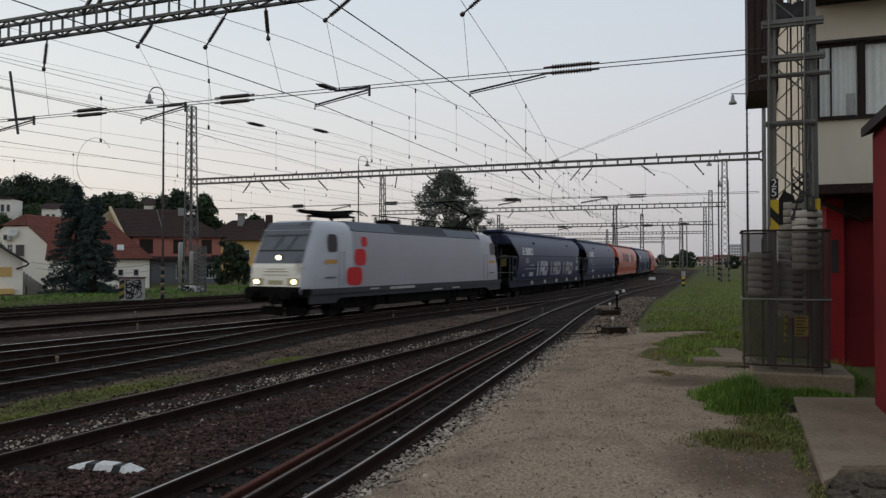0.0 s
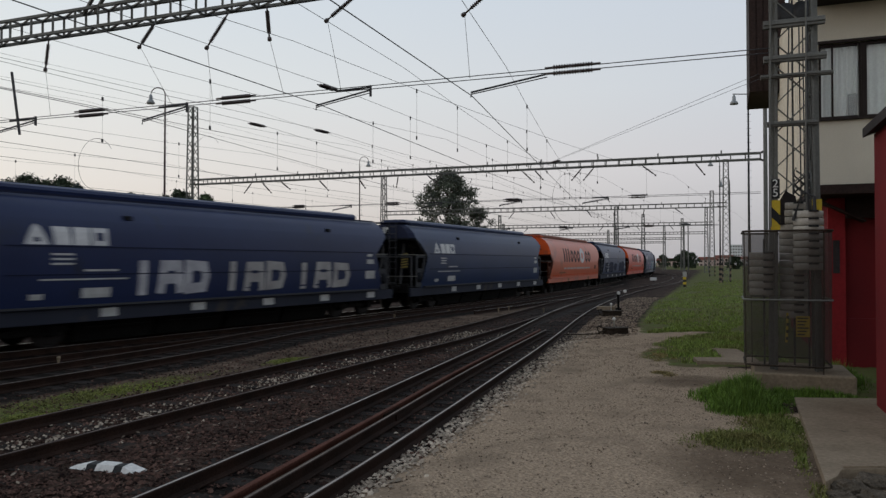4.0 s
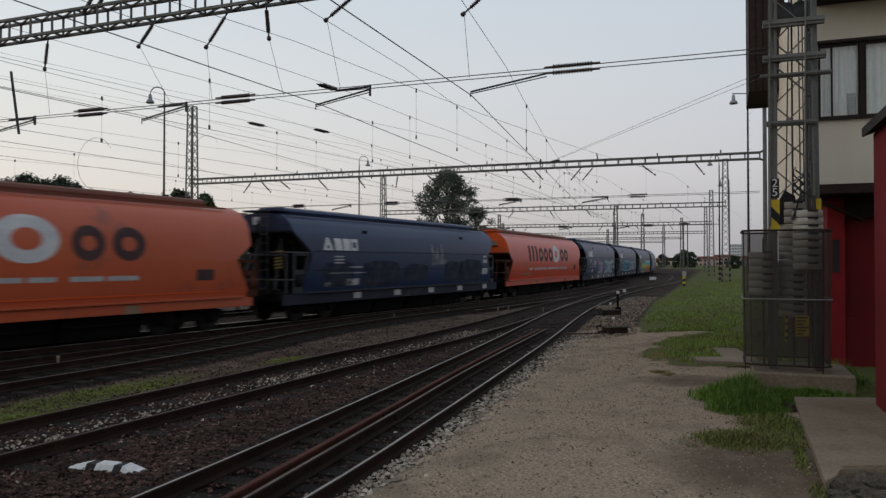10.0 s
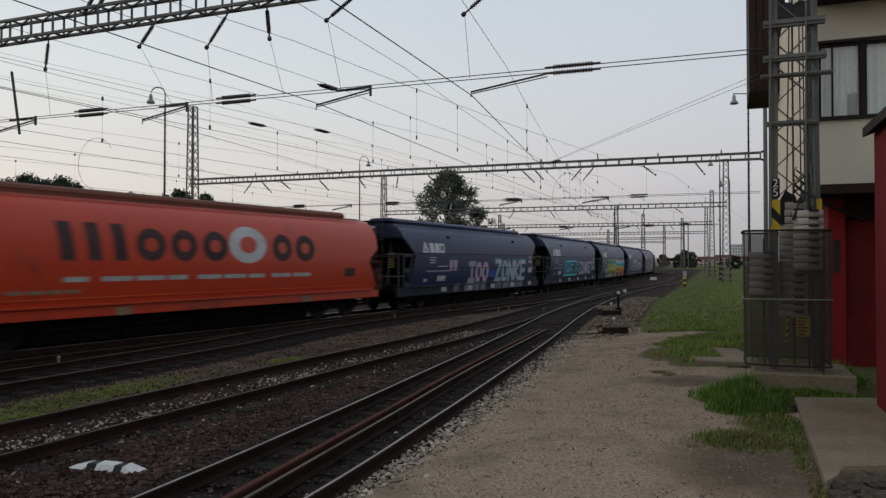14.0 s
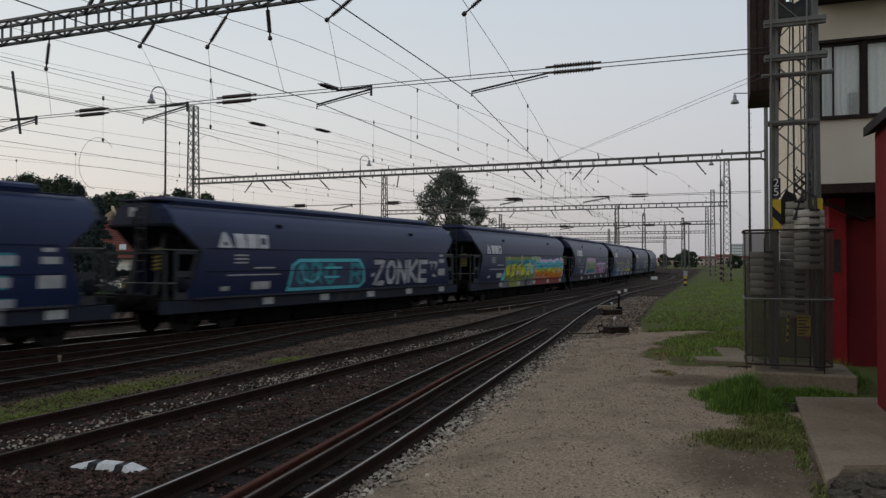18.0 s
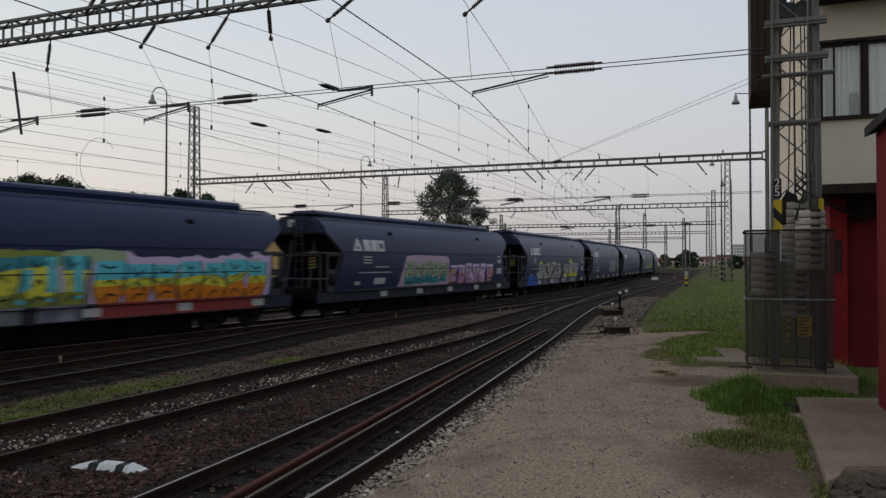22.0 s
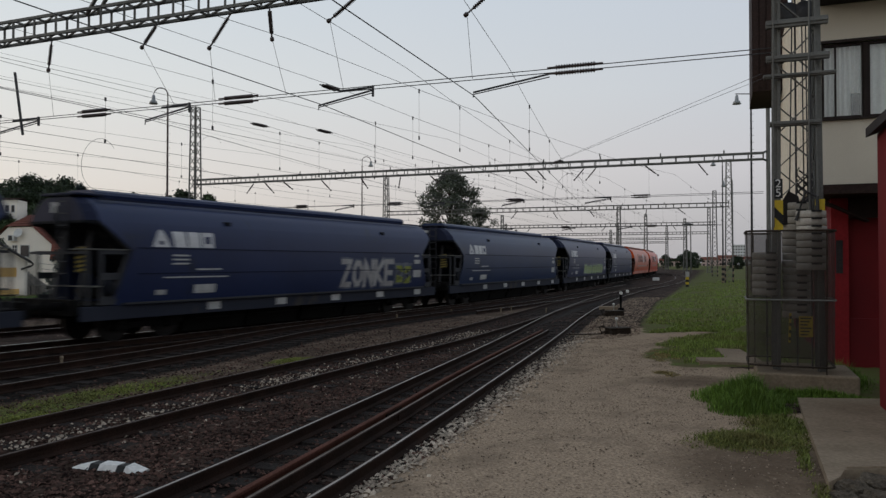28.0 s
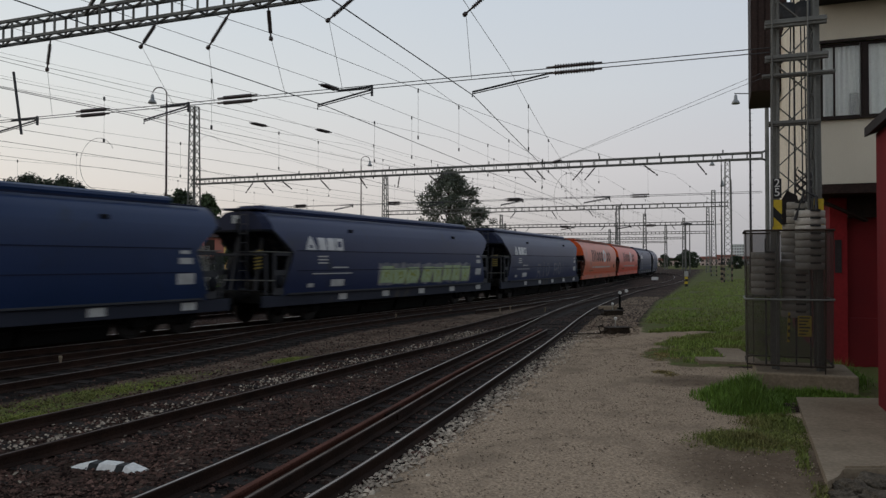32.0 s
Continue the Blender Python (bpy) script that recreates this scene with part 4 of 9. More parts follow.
M["grey_spray"] = material("grey_spray", (0.17, 0.18, 0.21), 0.7, second=(0.09, 0.10, 0.14), size=0.4)
M["grime"] = material("dusty_grime", (0.045, 0.047, 0.060), 0.8, second=(0.018, 0.024, 0.048), size=0.5, amount=0.3, grain=0.2)
M["teal_dull"] = material("dull_spray", (0.07, 0.085, 0.14), 0.7, second=(0.05, 0.06, 0.11), size=0.4)
M["cobalt_spray"] = material("cobalt_spray", (0.04, 0.12, 0.42), 0.7, size=0.5)
M["black_spray"] = material("black_spray", (0.02, 0.02, 0.025), 0.7, size=0.5)


def strokes(root, lines, width, mat, label="sprayed graffiti stroke", lift=0.010, name="graffiti", joined=False):
    """Broad painted strokes along lines of (x, z) on the wagon's side, each a part of its own."""
    if not joined and len(lines) > 1:
        for k, line in enumerate(lines):
            strokes(root, [line], width, mat, label, lift + 0.0008 * (k % 8), name)
        return None
    vs, fs = [], []
    for k, line in enumerate(lines):
        pts = []
        for (xa, za), (xb, zb) in zip(line, line[1:]):
            m = max(1, int(math.hypot(xb - xa, zb - za) / 0.22))
            pts += [(xa + (xb - xa) * i / m, za + (zb - za) * i / m) for i in range(m)]
        pts.append(line[-1])
        P = np.array(pts)
        d = np.diff(P, axis=0)
        d /= np.maximum(np.linalg.norm(d, axis=1), 1e-6)[:, None]
        closed = np.linalg.norm(P[0] - P[-1]) < 0.01
        d0 = np.vstack([d[-1] if closed else d[0], d])
        d1 = np.vstack([d, d[0] if closed else d[-1]])
        n = np.column_stack([-(d0 + d1)[:, 1], (d0 + d1)[:, 0]])
        n /= np.maximum(np.linalg.norm(n, axis=1), 0.2)[:, None]
        mitre = np.clip(1.0 / np.maximum(np.abs(n[:, 0] * -d1[:, 1] + n[:, 1] * d1[:, 0]), 0.1), 1, 1.45)
        n = n * (mitre * width / 2)[:, None]
        if not closed:
            P[0] -= d[0] * width * 0.4
            P[-1] += d[-1] * width * 0.4
        o = len(vs)
        for (x, z), (u, w) in zip(P, n):
            for q in (1, -1):
                zz = max(1.03, z + q * w)
                vs.append((x + q * u, side_y(zz) + lift + 0.0008 * (k % 8), zz))
        fs += [(o + 2 * i, o + 2 * i + 1, o + 2 * i + 3, o + 2 * i + 2) for i in range(len(P) - 1)]
    me = bpy.data.meshes.new(name)
    me.from_pydata(vs, [], fs)
    me.materials.append(mat)
    ob = new(name, me)
    ob.parent = root
    ob["label"] = label
    if joined:
        ob["kind"] = "stuff"
    return ob


RING = [(0.5 + 0.5 * math.cos(radians(22.5 + 45 * i)), 0.5 + 0.5 * math.sin(radians(22.5 + 45 * i))) for i in range(9)]
SIGN = {"Z": [[(0, 1), (1, 1), (0, 0), (1, 0)]], "O": [RING], "N": [[(0, 0), (0, 1), (1, 0), (1, 1)]], "K": [[(0, 0), (0, 1)], [(1, 1), (0.1, 0.48), (1, 0)]],
        "E": [[(1, 1), (0, 1), (0, 0), (1, 0)], [(0, 0.5), (0.8, 0.5)]], "|": [[(0.5, 0), (0.5, 1)]], "A": [[(0, 0), (0.1, 1), (0.85, 1), (1, 0)], [(0.1, 0.45), (0.9, 0.45)]], "D": [[(0, 0), (0, 1), (0.85, 0.95), (1, 0.5), (0.85, 0.05), (0, 0)]],
        "=": [[(0, 1), (1, 1)], [(0.5, 1), (0.5, 0)], [(0, 0), (1, 0)]], "b": [[(0, 0), (0, 1), (0.9, 0.95), (1, 0.5), (0.1, 0.42)], [(0.55, 0.45), (1, 0)]], "o": [RING]}


def row_of(text, x0, x1, z0, z1, seed=0, sway=0.0):
    """Lines for a row of signs from x0 (front) back to x1."""
    rnd = random.Random(seed)
    w = (x0 - x1) / len(text)
    out = []
    for i, ch in enumerate(text):
        xa, lo, hi = x0 - i * w - w * 0.14, z0 + rnd.uniform(-sway, sway), z1 + rnd.uniform(-sway, sway)
        out += [[(xa - u * w * 0.70, lo + (hi - lo) * v) for u, v in line] for line in SIGN.get(ch, [])]
    return out


def sill_paint(root, spans, mat, label="spray paint running down over the sill"):
    """Paint that runs down over the ledge and the sill."""
    for a, b in spans:
        bm = bmesh.new()
        box(bm, (min(a, b), 1.372, 0.68), (max(a, b), 1.377, 1.0))
        box(bm, (min(a, b), 1.472, 1.034), (max(a, b), 1.476, 1.083))
        part("painted_sill", bm, mat, root, label)


def piece(root, x0, x1, z0, z1, n, bands, seed, halo=None, ink=None, grow=0.09, fat=0.40, label="fat sprayed graffiti shape"):
    """Fat sprayed shapes side by side in coloured bands (from below), on a field, with dark strokes."""
    rnd = random.Random(seed)
    w = (x0 - x1) / n
    if halo is not None:
        m = 4 * n
        top = [(x0 + grow - (x0 - x1 + 2 * grow) * i / m, z1 + grow * rnd.uniform(0.2, 1.3)) for i in range(m + 1)]
        low = [(x0 + grow - (x0 - x1 + 2 * grow) * i / m, max(1.06, z0 - grow * rnd.uniform(0.0, 1.2))) for i in range(m + 1)]
        decal(root, "graffiti_field", [[top[i], top[i + 1], low[i + 1], low[i]] for i in range(m)], halo, "sprayed colour field of graffiti", 0.005)
    shapes = {}
    dark = []
    for i in range(n):
        c = x0 - (i + 0.5) * w
        a, b, k = rnd.uniform(0, 6), rnd.uniform(0, 6), rnd.uniform(3, 6)
        lo, hi = max(1.05, z0 + rnd.uniform(-0.04, 0.06)), z1 + rnd.uniform(-0.16, 0.05)

        def edge(z, ph, sg):
            return c + sg * w * (fat + 0.09 * math.sin(ph + k * z) + 0.03 * math.sin(2.3 * k * z + ph))
        tilt = rnd.uniform(-0.10, 0.10)
        cuts = [(lo + (hi - lo) * j / len(bands) + (rnd.uniform(-0.05, 0.05) if 0 < j < len(bands) else 0), tilt if 0 < j < len(bands) else 0) for j in range(len(bands) + 1)]
        for j, col in enumerate(bands):
            (za, ta), (zb, tb) = cuts[j], cuts[j + 1]
            q = [t / 3 for t in range(4)]
            front = [za + ta + (zb + tb - za - ta) * t for t in q]
            rear = [za - ta + (zb - tb - za + ta) * t for t in q]
            shapes.setdefault(col, []).append([(edge(z, a, 1), z) for z in front] + [(edge(z, b, -1), z) for z in rear[::-1]])
        dark.append([(edge(lo + (hi - lo) * t / 6, b, -1), lo + (hi - lo) * t / 6) for t in range(7)])
        mid, r = lo + (hi - lo) * rnd.uniform(0.4, 0.6), w * rnd.uniform(0.10, 0.2)
        dark.append([(c + r, mid - 0.06), (c, mid + rnd.uniform(0.0, 0.2)), (c - r, mid + rnd.uniform(-0.1, 0.1))])
        dark.append([(c + r * 1.3, lo + 0.10), (c + r * 0.2, lo + rnd.uniform(0.15, 0.4)), (c - r * 1.2, lo + rnd.uniform(0.1, 0.3)), (c - r * 1.5, lo + 0.5)])
        dark.append([(edge(lo + (hi - lo) * t / 6, a, 1), lo + (hi - lo) * t / 6) for t in range(5)])
        dark.append([(c + r * 1.6, hi - 0.12), (c + r * 0.4, hi - rnd.uniform(0.2, 0.36)), (c - r, hi - 0.16)])
    for j, (col, list_) in enumerate(shapes.items()):
        for shape in list_:
            decal(root, "graffiti", [shape], M[col], label, 0.009)
    if ink is not None:
        strokes(root, dark, 0.05, ink, "dark sprayed lines in the graffiti", 0.012, "graffiti_ink", True)


def blob(root, x0, x1, z0, z1, mat, seed, n=30, lift=0.007, label="sprayed colour field of graffiti"):
    """An irregular field of spray paint."""
    rnd = random.Random(seed)
    cx, cz, rx, rz = (x0 + x1) / 2, (z0 + z1) / 2, abs(x1 - x0) / 2, (z1 - z0) / 2
    ring = []
    for i in range(n):
        t = 2 * math.pi * i / n
        k = rnd.uniform(0.86, 1.04)
        c, s = math.cos(t), math.sin(t)
        p = 0.5
        ring.append((cx + rx * k * math.copysign(abs(c) ** p, c), min(z1 + 0.06, max(1.06, cz + rz * k * math.copysign(abs(s) ** p, s)))))
    bm_shapes = [[(cx, cz), ring[i], ring[(i + 1) % n]] for i in range(n)]
    decal(root, "graffiti_field", bm_shapes, mat, label, lift)


blue_a = wagon(M["blue"], M["blue_end"], "dark blue covered hopper wagon with white marks")
blue_marks(blue_a)
blue_b = wagon(M["blue_deep"], M["blue_end"], "deep blue covered hopper wagon with white marks")
blue_marks(blue_b)
orange_a = wagon(M["orange"], M["orange_end"], "faded orange covered hopper wagon with dark mark", M["orange_roof"])
orange_marks(orange_a)
orange_b = wagon(M["orange_new"], M["orange_end"], "bright orange-red covered hopper wagon with dark mark", M["orange_roof"])
orange_marks(orange_b)
FAR = pose(0, 0, 0)
KINDS = ["B", "D", "O", "D", "R", "B", "B", "B", "B", "B", "B", "D", "B", "B", "O", "R", "B", "B", "B", "B", "B"]
fleet, used_first = [], set()
for k in KINDS:
    base = {"B": blue_a, "D": blue_b, "O": orange_a, "R": orange_b}[k]
    if k in used_first:
        fleet.append(copy_thing(base, FAR))
    else:
        used_first.add(k)
        fleet.append(base)

# graffiti, wagon by wagon
M["ash_spray"] = material("ash_white_spray", (0.40, 0.39, 0.38), 0.7, second=(0.27, 0.26, 0.26), size=0.5, amount=0.4)
M["faint_spray"] = material("faint_white_spray", (0.22, 0.22, 0.24), 0.7, second=(0.10, 0.105, 0.13), size=0.4, amount=0.3)
M["rose_spray"] = material("rose_spray", (0.50, 0.33, 0.42), 0.7, second=(0.44, 0.36, 0.46), size=0.5)
M["red_spray"] = material("dark_red_spray", (0.27, 0.04, 0.03), 0.7, second=(0.20, 0.05, 0.05), size=0.5)
M["amber_spray"] = material("amber_spray", (0.70, 0.20, 0.02), 0.7, second=(0.60, 0.24, 0.03), size=0.5)
g = fleet
strokes(g[0], row_of("|AD", 3.95, 1.0, 1.40, 2.10, 1, 0.02), 0.30, M["white_spray"])
strokes(g[0], row_of("|AD", 0.55, -2.5, 1.38, 2.08, 2, 0.02), 0.28, M["ash_spray"])
strokes(g[0], row_of("|AD", -2.9, -6.3, 1.36, 2.06, 3, 0.02), 0.28, M["ash_spray"])
for k_, (x0, x1, z0, z1) in enumerate(((7.2, 5.0, 1.15, 2.2), (4.6, 1.4, 1.12, 2.25), (1.2, -1.0, 1.3, 2.1), (-2.6, -4.6, 1.2, 2.25), (-4.2, -7.1, 1.12, 2.3))):
    blob(g[3], x0, x1, z0, z1, M["grime"], 60 + k_, 22, 0.006, "dusty grey overpainted patch")
strokes(g[3], row_of("obo", 4.3, 2.1, 1.3, 2.0, 7, 0.06), 0.16, M["grime"], "overpainted graffiti showing through", 0.009)
strokes(g[3], [[(-1.42, 2.90), (-1.45, 2.28), (-2.0, 2.26), (-1.95, 2.78)], [(-2.38, 2.95), (-2.38, 2.28)], [(-1.75, 2.62), (-1.75, 2.3)], [(-1.45, 2.16), (-2.72, 2.20)]], 0.24, M["faint_spray"], "faded white sprayed patch", 0.009)
strokes(g[5], [[(4.40, 1.90), (4.40, 2.14)], [(3.92, 1.90), (3.92, 2.14)]], 0.36, M["rose_spray"])
strokes(g[5], row_of("n", 3.75, 2.4, 1.12, 2.10), 0.30, M["ash_spray"])
strokes(g[5], row_of("=", 2.35, 1.35, 1.22, 2.10), 0.26, M["ash_spray"])
strokes(g[5], row_of("oo", 1.42, -0.40, 1.22, 2.08), 0.25, M["rose_spray"])
sill_paint(g[5], [(3.9, 3.3), (2.6, 2.2), (2.1, 0.7), (0.5, -0.2), (-1.3, -2.4), (-2.7, -6.0)], M["faint_spray"])
strokes(g[5], row_of("ZONKE", -1.25, -6.2, 1.14, 2.22, 2, 0.02), 0.33, M["teal_spray"], "teal edge of sprayed letters", 0.006)
strokes(g[5], row_of("ZONKE", -1.35, -6.3, 1.16, 2.20, 2, 0.02), 0.24, M["white_spray"], "whitish sprayed letters", 0.010)
blob(g[5], -0.55, -1.3, 1.32, 1.75, M["cobalt_spray"], 61, 14)
frame_a = [[(3.95, 1.20), (3.75, 2.05), (3.4, 2.22), (-0.3, 2.24), (-0.62, 1.9), (-0.7, 1.40), (-0.4, 1.20), (3.95, 1.20)]]
decal(g[6], "graffiti_field", [[(3.9, 1.22), (3.7, 2.05), (3.4, 2.20), (1.9, 2.21), (1.9, 1.22)], [(1.9, 1.22), (1.9, 2.21), (-0.3, 2.22), (-0.6, 1.9), (-0.68, 1.42), (-0.4, 1.22)]], M["teal_dull"], "dull teal field of graffiti", 0.005)
strokes(g[6], frame_a, 0.12, M["cyan_spray"])
strokes(g[6], row_of("obonb", 3.6, -0.5, 1.36, 2.06, 5, 0.03), 0.15, M["teal_spray"], "teal graffiti shapes", 0.008)
strokes(g[6], [[(3.3, 2.02), (3.1, 1.55), (2.6, 1.42), (2.3, 1.6), (2.25, 2.0)], [(1.9, 1.95), (0.9, 1.95)], [(1.9, 1.6), (1.0, 1.6)]], 0.08, M["cyan_spray"], lift=0.013)
strokes(g[6], row_of("ZONKE", -1.35, -5.9, 1.28, 2.20, 4, 0.03), 0.31, M["black_spray"], "dark edge of sprayed letters", 0.006)
strokes(g[6], row_of("ZONKE", -1.35, -5.9, 1.30, 2.18, 4, 0.03), 0.21, M["white_spray"], "whitish sprayed letters", 0.010)
strokes(g[6], [[(-6.05, 2.14), (-6.3, 2.14), (-6.2, 1.85)], [(-6.45, 2.14), (-6.7, 2.12), (-6.6, 1.85)], [(-1.25, 1.62), (-1.4, 1.66)], [(-6.4, 1.55), (-6.6, 1.5)]], 0.12, M["white_spray"])
decal(g[7], "graffiti_field", [[(4.75, 1.08), (4.3, 1.74), (3.95, 1.72), (3.2, 1.30), (2.7, 1.08)]], M["cyan_spray"], "cyan wedge of graffiti", 0.0045)
piece(g[7], 4.15, -1.35, 1.06, 2.42, 6, ("olive_spray", "yellow_spray", "yellow_spray", "teal_spray"), 16, M["olive_spray"], M["black_spray"], 0.05, 0.43)
strokes(g[7], [[(2.2, 1.55), (1.9, 1.35), (1.5, 1.5)], [(3.7, 2.05), (3.55, 2.42)], [(1.2, 2.1), (1.25, 2.48)], [(-0.6, 1.5), (-0.5, 2.0)]], 0.20, M["white_spray"], lift=0.016)
strokes(g[7], [[(0.4, 1.25), (0.3, 1.9)], [(-0.35, 1.3), (-0.3, 2.2)], [(-1.05, 1.35), (-1.0, 2.25)]], 0.26, M["cyan_spray"], lift=0.015)
blob(g[7], -0.5, -2.5, 2.12, 2.52, M["pale_green"], 70, 16, 0.008)
piece(g[7], -1.5, -7.85, 1.05, 2.22, 7, ("amber_spray", "amber_spray", "yellow_spray", "cyan_spray", "cyan_spray"), 19, M["lilac_spray"], M["black_spray"], 0.22, 0.47)
strokes(g[7], [[(-2.3, 1.4), (-3.0, 1.75), (-3.7, 1.55), (-4.3, 1.85)], [(-4.9, 1.5), (-5.6, 1.8), (-6.3, 1.5), (-7.0, 1.9)]], 0.07, M["olive_spray"], "dark strokes in the graffiti", 0.016)
sill_paint(g[7], [(-1.6, -7.6)], M["red_spray"])
sill_paint(g[7], [(4.6, 3.4), (1.2, 0.4), (0.0, -1.2)], M["faint_spray"])
sill_paint(g[7], [(3.35, 1.25)], M["olive_spray"])
decal(g[8], "graffiti_field", [[(3.62, 1.10), (3.0, 2.44), (2.2, 2.50), (2.2, 1.10)], [(2.2, 1.10), (2.2, 2.50), (-0.9, 2.46), (-1.15, 2.3), (-1.2, 1.10)]], M["rose_spray"], "pale pink field of graffiti", 0.005)
piece(g[8], 3.1, -0.95, 1.18, 2.26, 5, ("teal_spray", "pale_green", "pale_green"), 23, None, M["black_spray"], 0.0, 0.44)
piece(g[8], -1.25, -6.5, 1.14, 2.14, 6, ("pink_spray", "pink_spray", "rose_spray", "lilac_spray"), 24, None, M["black_spray"], 0.0, 0.44)
strokes(g[8], [[(-1.35, 1.3), (-1.45, 1.65)], [(-2.6, 1.25), (-2.6, 1.5)], [(-6.2, 1.3), (-6.4, 1.6)]], 0.34, M["fire_spray"], lift=0.016)
strokes(g[8], [[(-3.9, 1.3), (-3.7, 1.5)], [(-5.2, 1.35), (-5.0, 1.6)]], 0.34, M["lilac_spray"], lift=0.016)
blob(g[9], 7.3, 5.1, 1.05, 1.32, M["cobalt_spray"], 25, 24)
sill_paint(g[9], [(7.2, 5.1)], M["cobalt_spray"])
piece(g[9], 5.05, -0.85, 1.06, 2.16, 4, ("ash_spray", "ash_spray", "ash_spray", "ash_spray"), 26, None, M["black_spray"], 0.0, 0.45)
strokes(g[9], [[(4.8, 2.14), (4.3, 2.10)], [(2.9, 1.98), (2.6, 2.1)], [(1.3, 2.05), (0.9, 2.1)], [(3.0, 1.2), (2.7, 1.3)], [(4.9, 1.1), (4.6, 1.3)]], 0.14, M["yellow_spray"], lift=0.016)
strokes(g[9], [[(3.2, 1.75), (2.9, 1.5), (2.7, 1.35)], [(1.2, 1.75), (1.35, 1.5), (1.6, 1.35)], [(0.2, 1.75), (0.2, 1.5)]], 0.24, M["black_spray"], lift=0.018)
piece(g[9], -1.6, -6.2, 1.06, 2.14, 3, ("yellow_spray", "ash_spray", "ash_spray", "ash_spray"), 27, None, M["black_spray"], 0.0, 0.45)
strokes(g[9], [[(-3.3, 2.22), (-3.95, 2.22)], [(-3.35, 2.22), (-3.35, 2.42)], [(-3.65, 2.22), (-3.65, 2.46)], [(-3.93, 2.22), (-3.93, 2.42)]], 0.13, M["yellow_spray"], "yellow sprayed crown")
sill_paint(g[9], [(5.0, 3.9), (3.6, 2.6), (2.0, -0.7), (-1.7, -3.0), (-3.4, -5.8)], M["faint_spray"])
strokes(g[10], row_of("ZONKE", -1.4, -5.2, 1.28, 2.22, 6, 0.03), 0.30, M["grey_spray"], "grey haze round sprayed letters", 0.006)
strokes(g[10], row_of("ZONKE", -1.4, -5.2, 1.30, 2.20, 6, 0.03), 0.20, M["ash_spray"], "greyish sprayed letters", 0.010)
piece(g[10], -5.3, -6.6, 1.28, 2.12, 2, ("olive_spray", "grey_spray", "olive_spray"), 33, M["grey_spray"], M["black_spray"], 0.05)
piece(g[12], 1.9, -1.4, 1.26, 2.06, 3, ("pale_green", "pale_green"), 29, M["faint_spray"], M["olive_spray"], 0.10, 0.45)
piece(g[12], -1.7, -6.65, 1.26, 2.06, 5, ("pale_green", "pale_green"), 31, M["faint_spray"], M["olive_spray"], 0.10, 0.45)
strokes(g[13], row_of("b|onbo|n", 2.0, -6.0, 1.25, 2.05, 32, 0.08), 0.12, M["faint_spray"])

for k_, d_ in ((0, 0.24), (5, -0.30), (6, -0.18), (9, 0.25), (10, -0.28), (12, 0.32), (13, 0.5)):
    shift_marks(g[k_], d_, ("graffiti", "painted"))

# ---- locomotive ----
M["loco_grey"] = paint("loco_side_paint", (0.36, 0.345, 0.375), (0.32, 0.31, 0.335), 0.42, (0.27, 0.255, 0.27), 0.62)
# front cab is a paler copy: reflected sky is put into its colour
M["loco_lit_cab"] = paint("loco_cab_paint", (0.52, 0.53, 0.56), (0.46, 0.47, 0.50), 0.4, (0.40, 0.38, 0.37), 0.64)
M["loco_rear"] = paint("loco_rear_paint", (0.40, 0.385, 0.415), (0.35, 0.34, 0.365), 0.42, (0.29, 0.275, 0.29), 0.62)
# nose paint raised: the headlights' glow on it is put into the colour
M["loco_lit_front"] = paint("loco_front_paint", (0.86, 0.82, 0.72), (0.78, 0.74, 0.65), 0.45, (0.42, 0.38, 0.30), 0.6)
M["loco_roof"] = paint("loco_roof_paint", (0.15, 0.16, 0.18), (0.11, 0.12, 0.135), 0.55)
M["loco_skirt"] = paint("loco_skirt_paint", (0.068, 0.068, 0.075), (0.045, 0.046, 0.052), 0.6)
M["loco_red"] = paint("loco_red_paint", (0.62, 0.022, 0.028), (0.54, 0.022, 0.028), 0.5, (0.46, 0.03, 0.03), 0.68)
M["loco_red"].node_tree.nodes["Principled BSDF"].inputs["Specular IOR Level"].default_value = 0.2
M["loco_orange"] = material("loco_orange_mark", (0.66, 0.36, 0.10), 0.6)
M["beige_mark"] = material("beige_mark", (0.50, 0.42, 0.26), 0.6)
M["dark_glass"] = material("dark_glass", (0.022, 0.020, 0.026), 0.22, second=(0.03, 0.026, 0.03), size=1.0)
M["cab_glass"] = material("cab_side_glass", (0.030, 0.018, 0.022), 0.35, second=(0.022, 0.015, 0.018), size=0.6)
M["cab_glass"].node_tree.nodes["Principled BSDF"].inputs["Specular IOR Level"].default_value = 0.25
M["windscreen"] = material("windscreen_glass", (0.10, 0.115, 0.12), 0.07, second=(0.07, 0.08, 0.085), size=0.5)
M["headlight"] = material("headlight_glow", (1.0, 0.86, 0.50), 0.3, emit=4.0)
LSEC = [(1.44, 0.98), (1.49, 1.2), (1.49, 1.95), (1.48, 2.45), (1.45, 2.95), (1.41, 3.36), (1.29, 3.60), (1.02, 3.76)]


def front_x(z):
    return float(np.interp(z, [0.98, 1.2, 1.95, 2.12, 2.45, 3.36, 3.60, 3.76], [8.96, 8.98, 8.92, 8.86, 8.70, 8.26, 8.12, 7.90]))


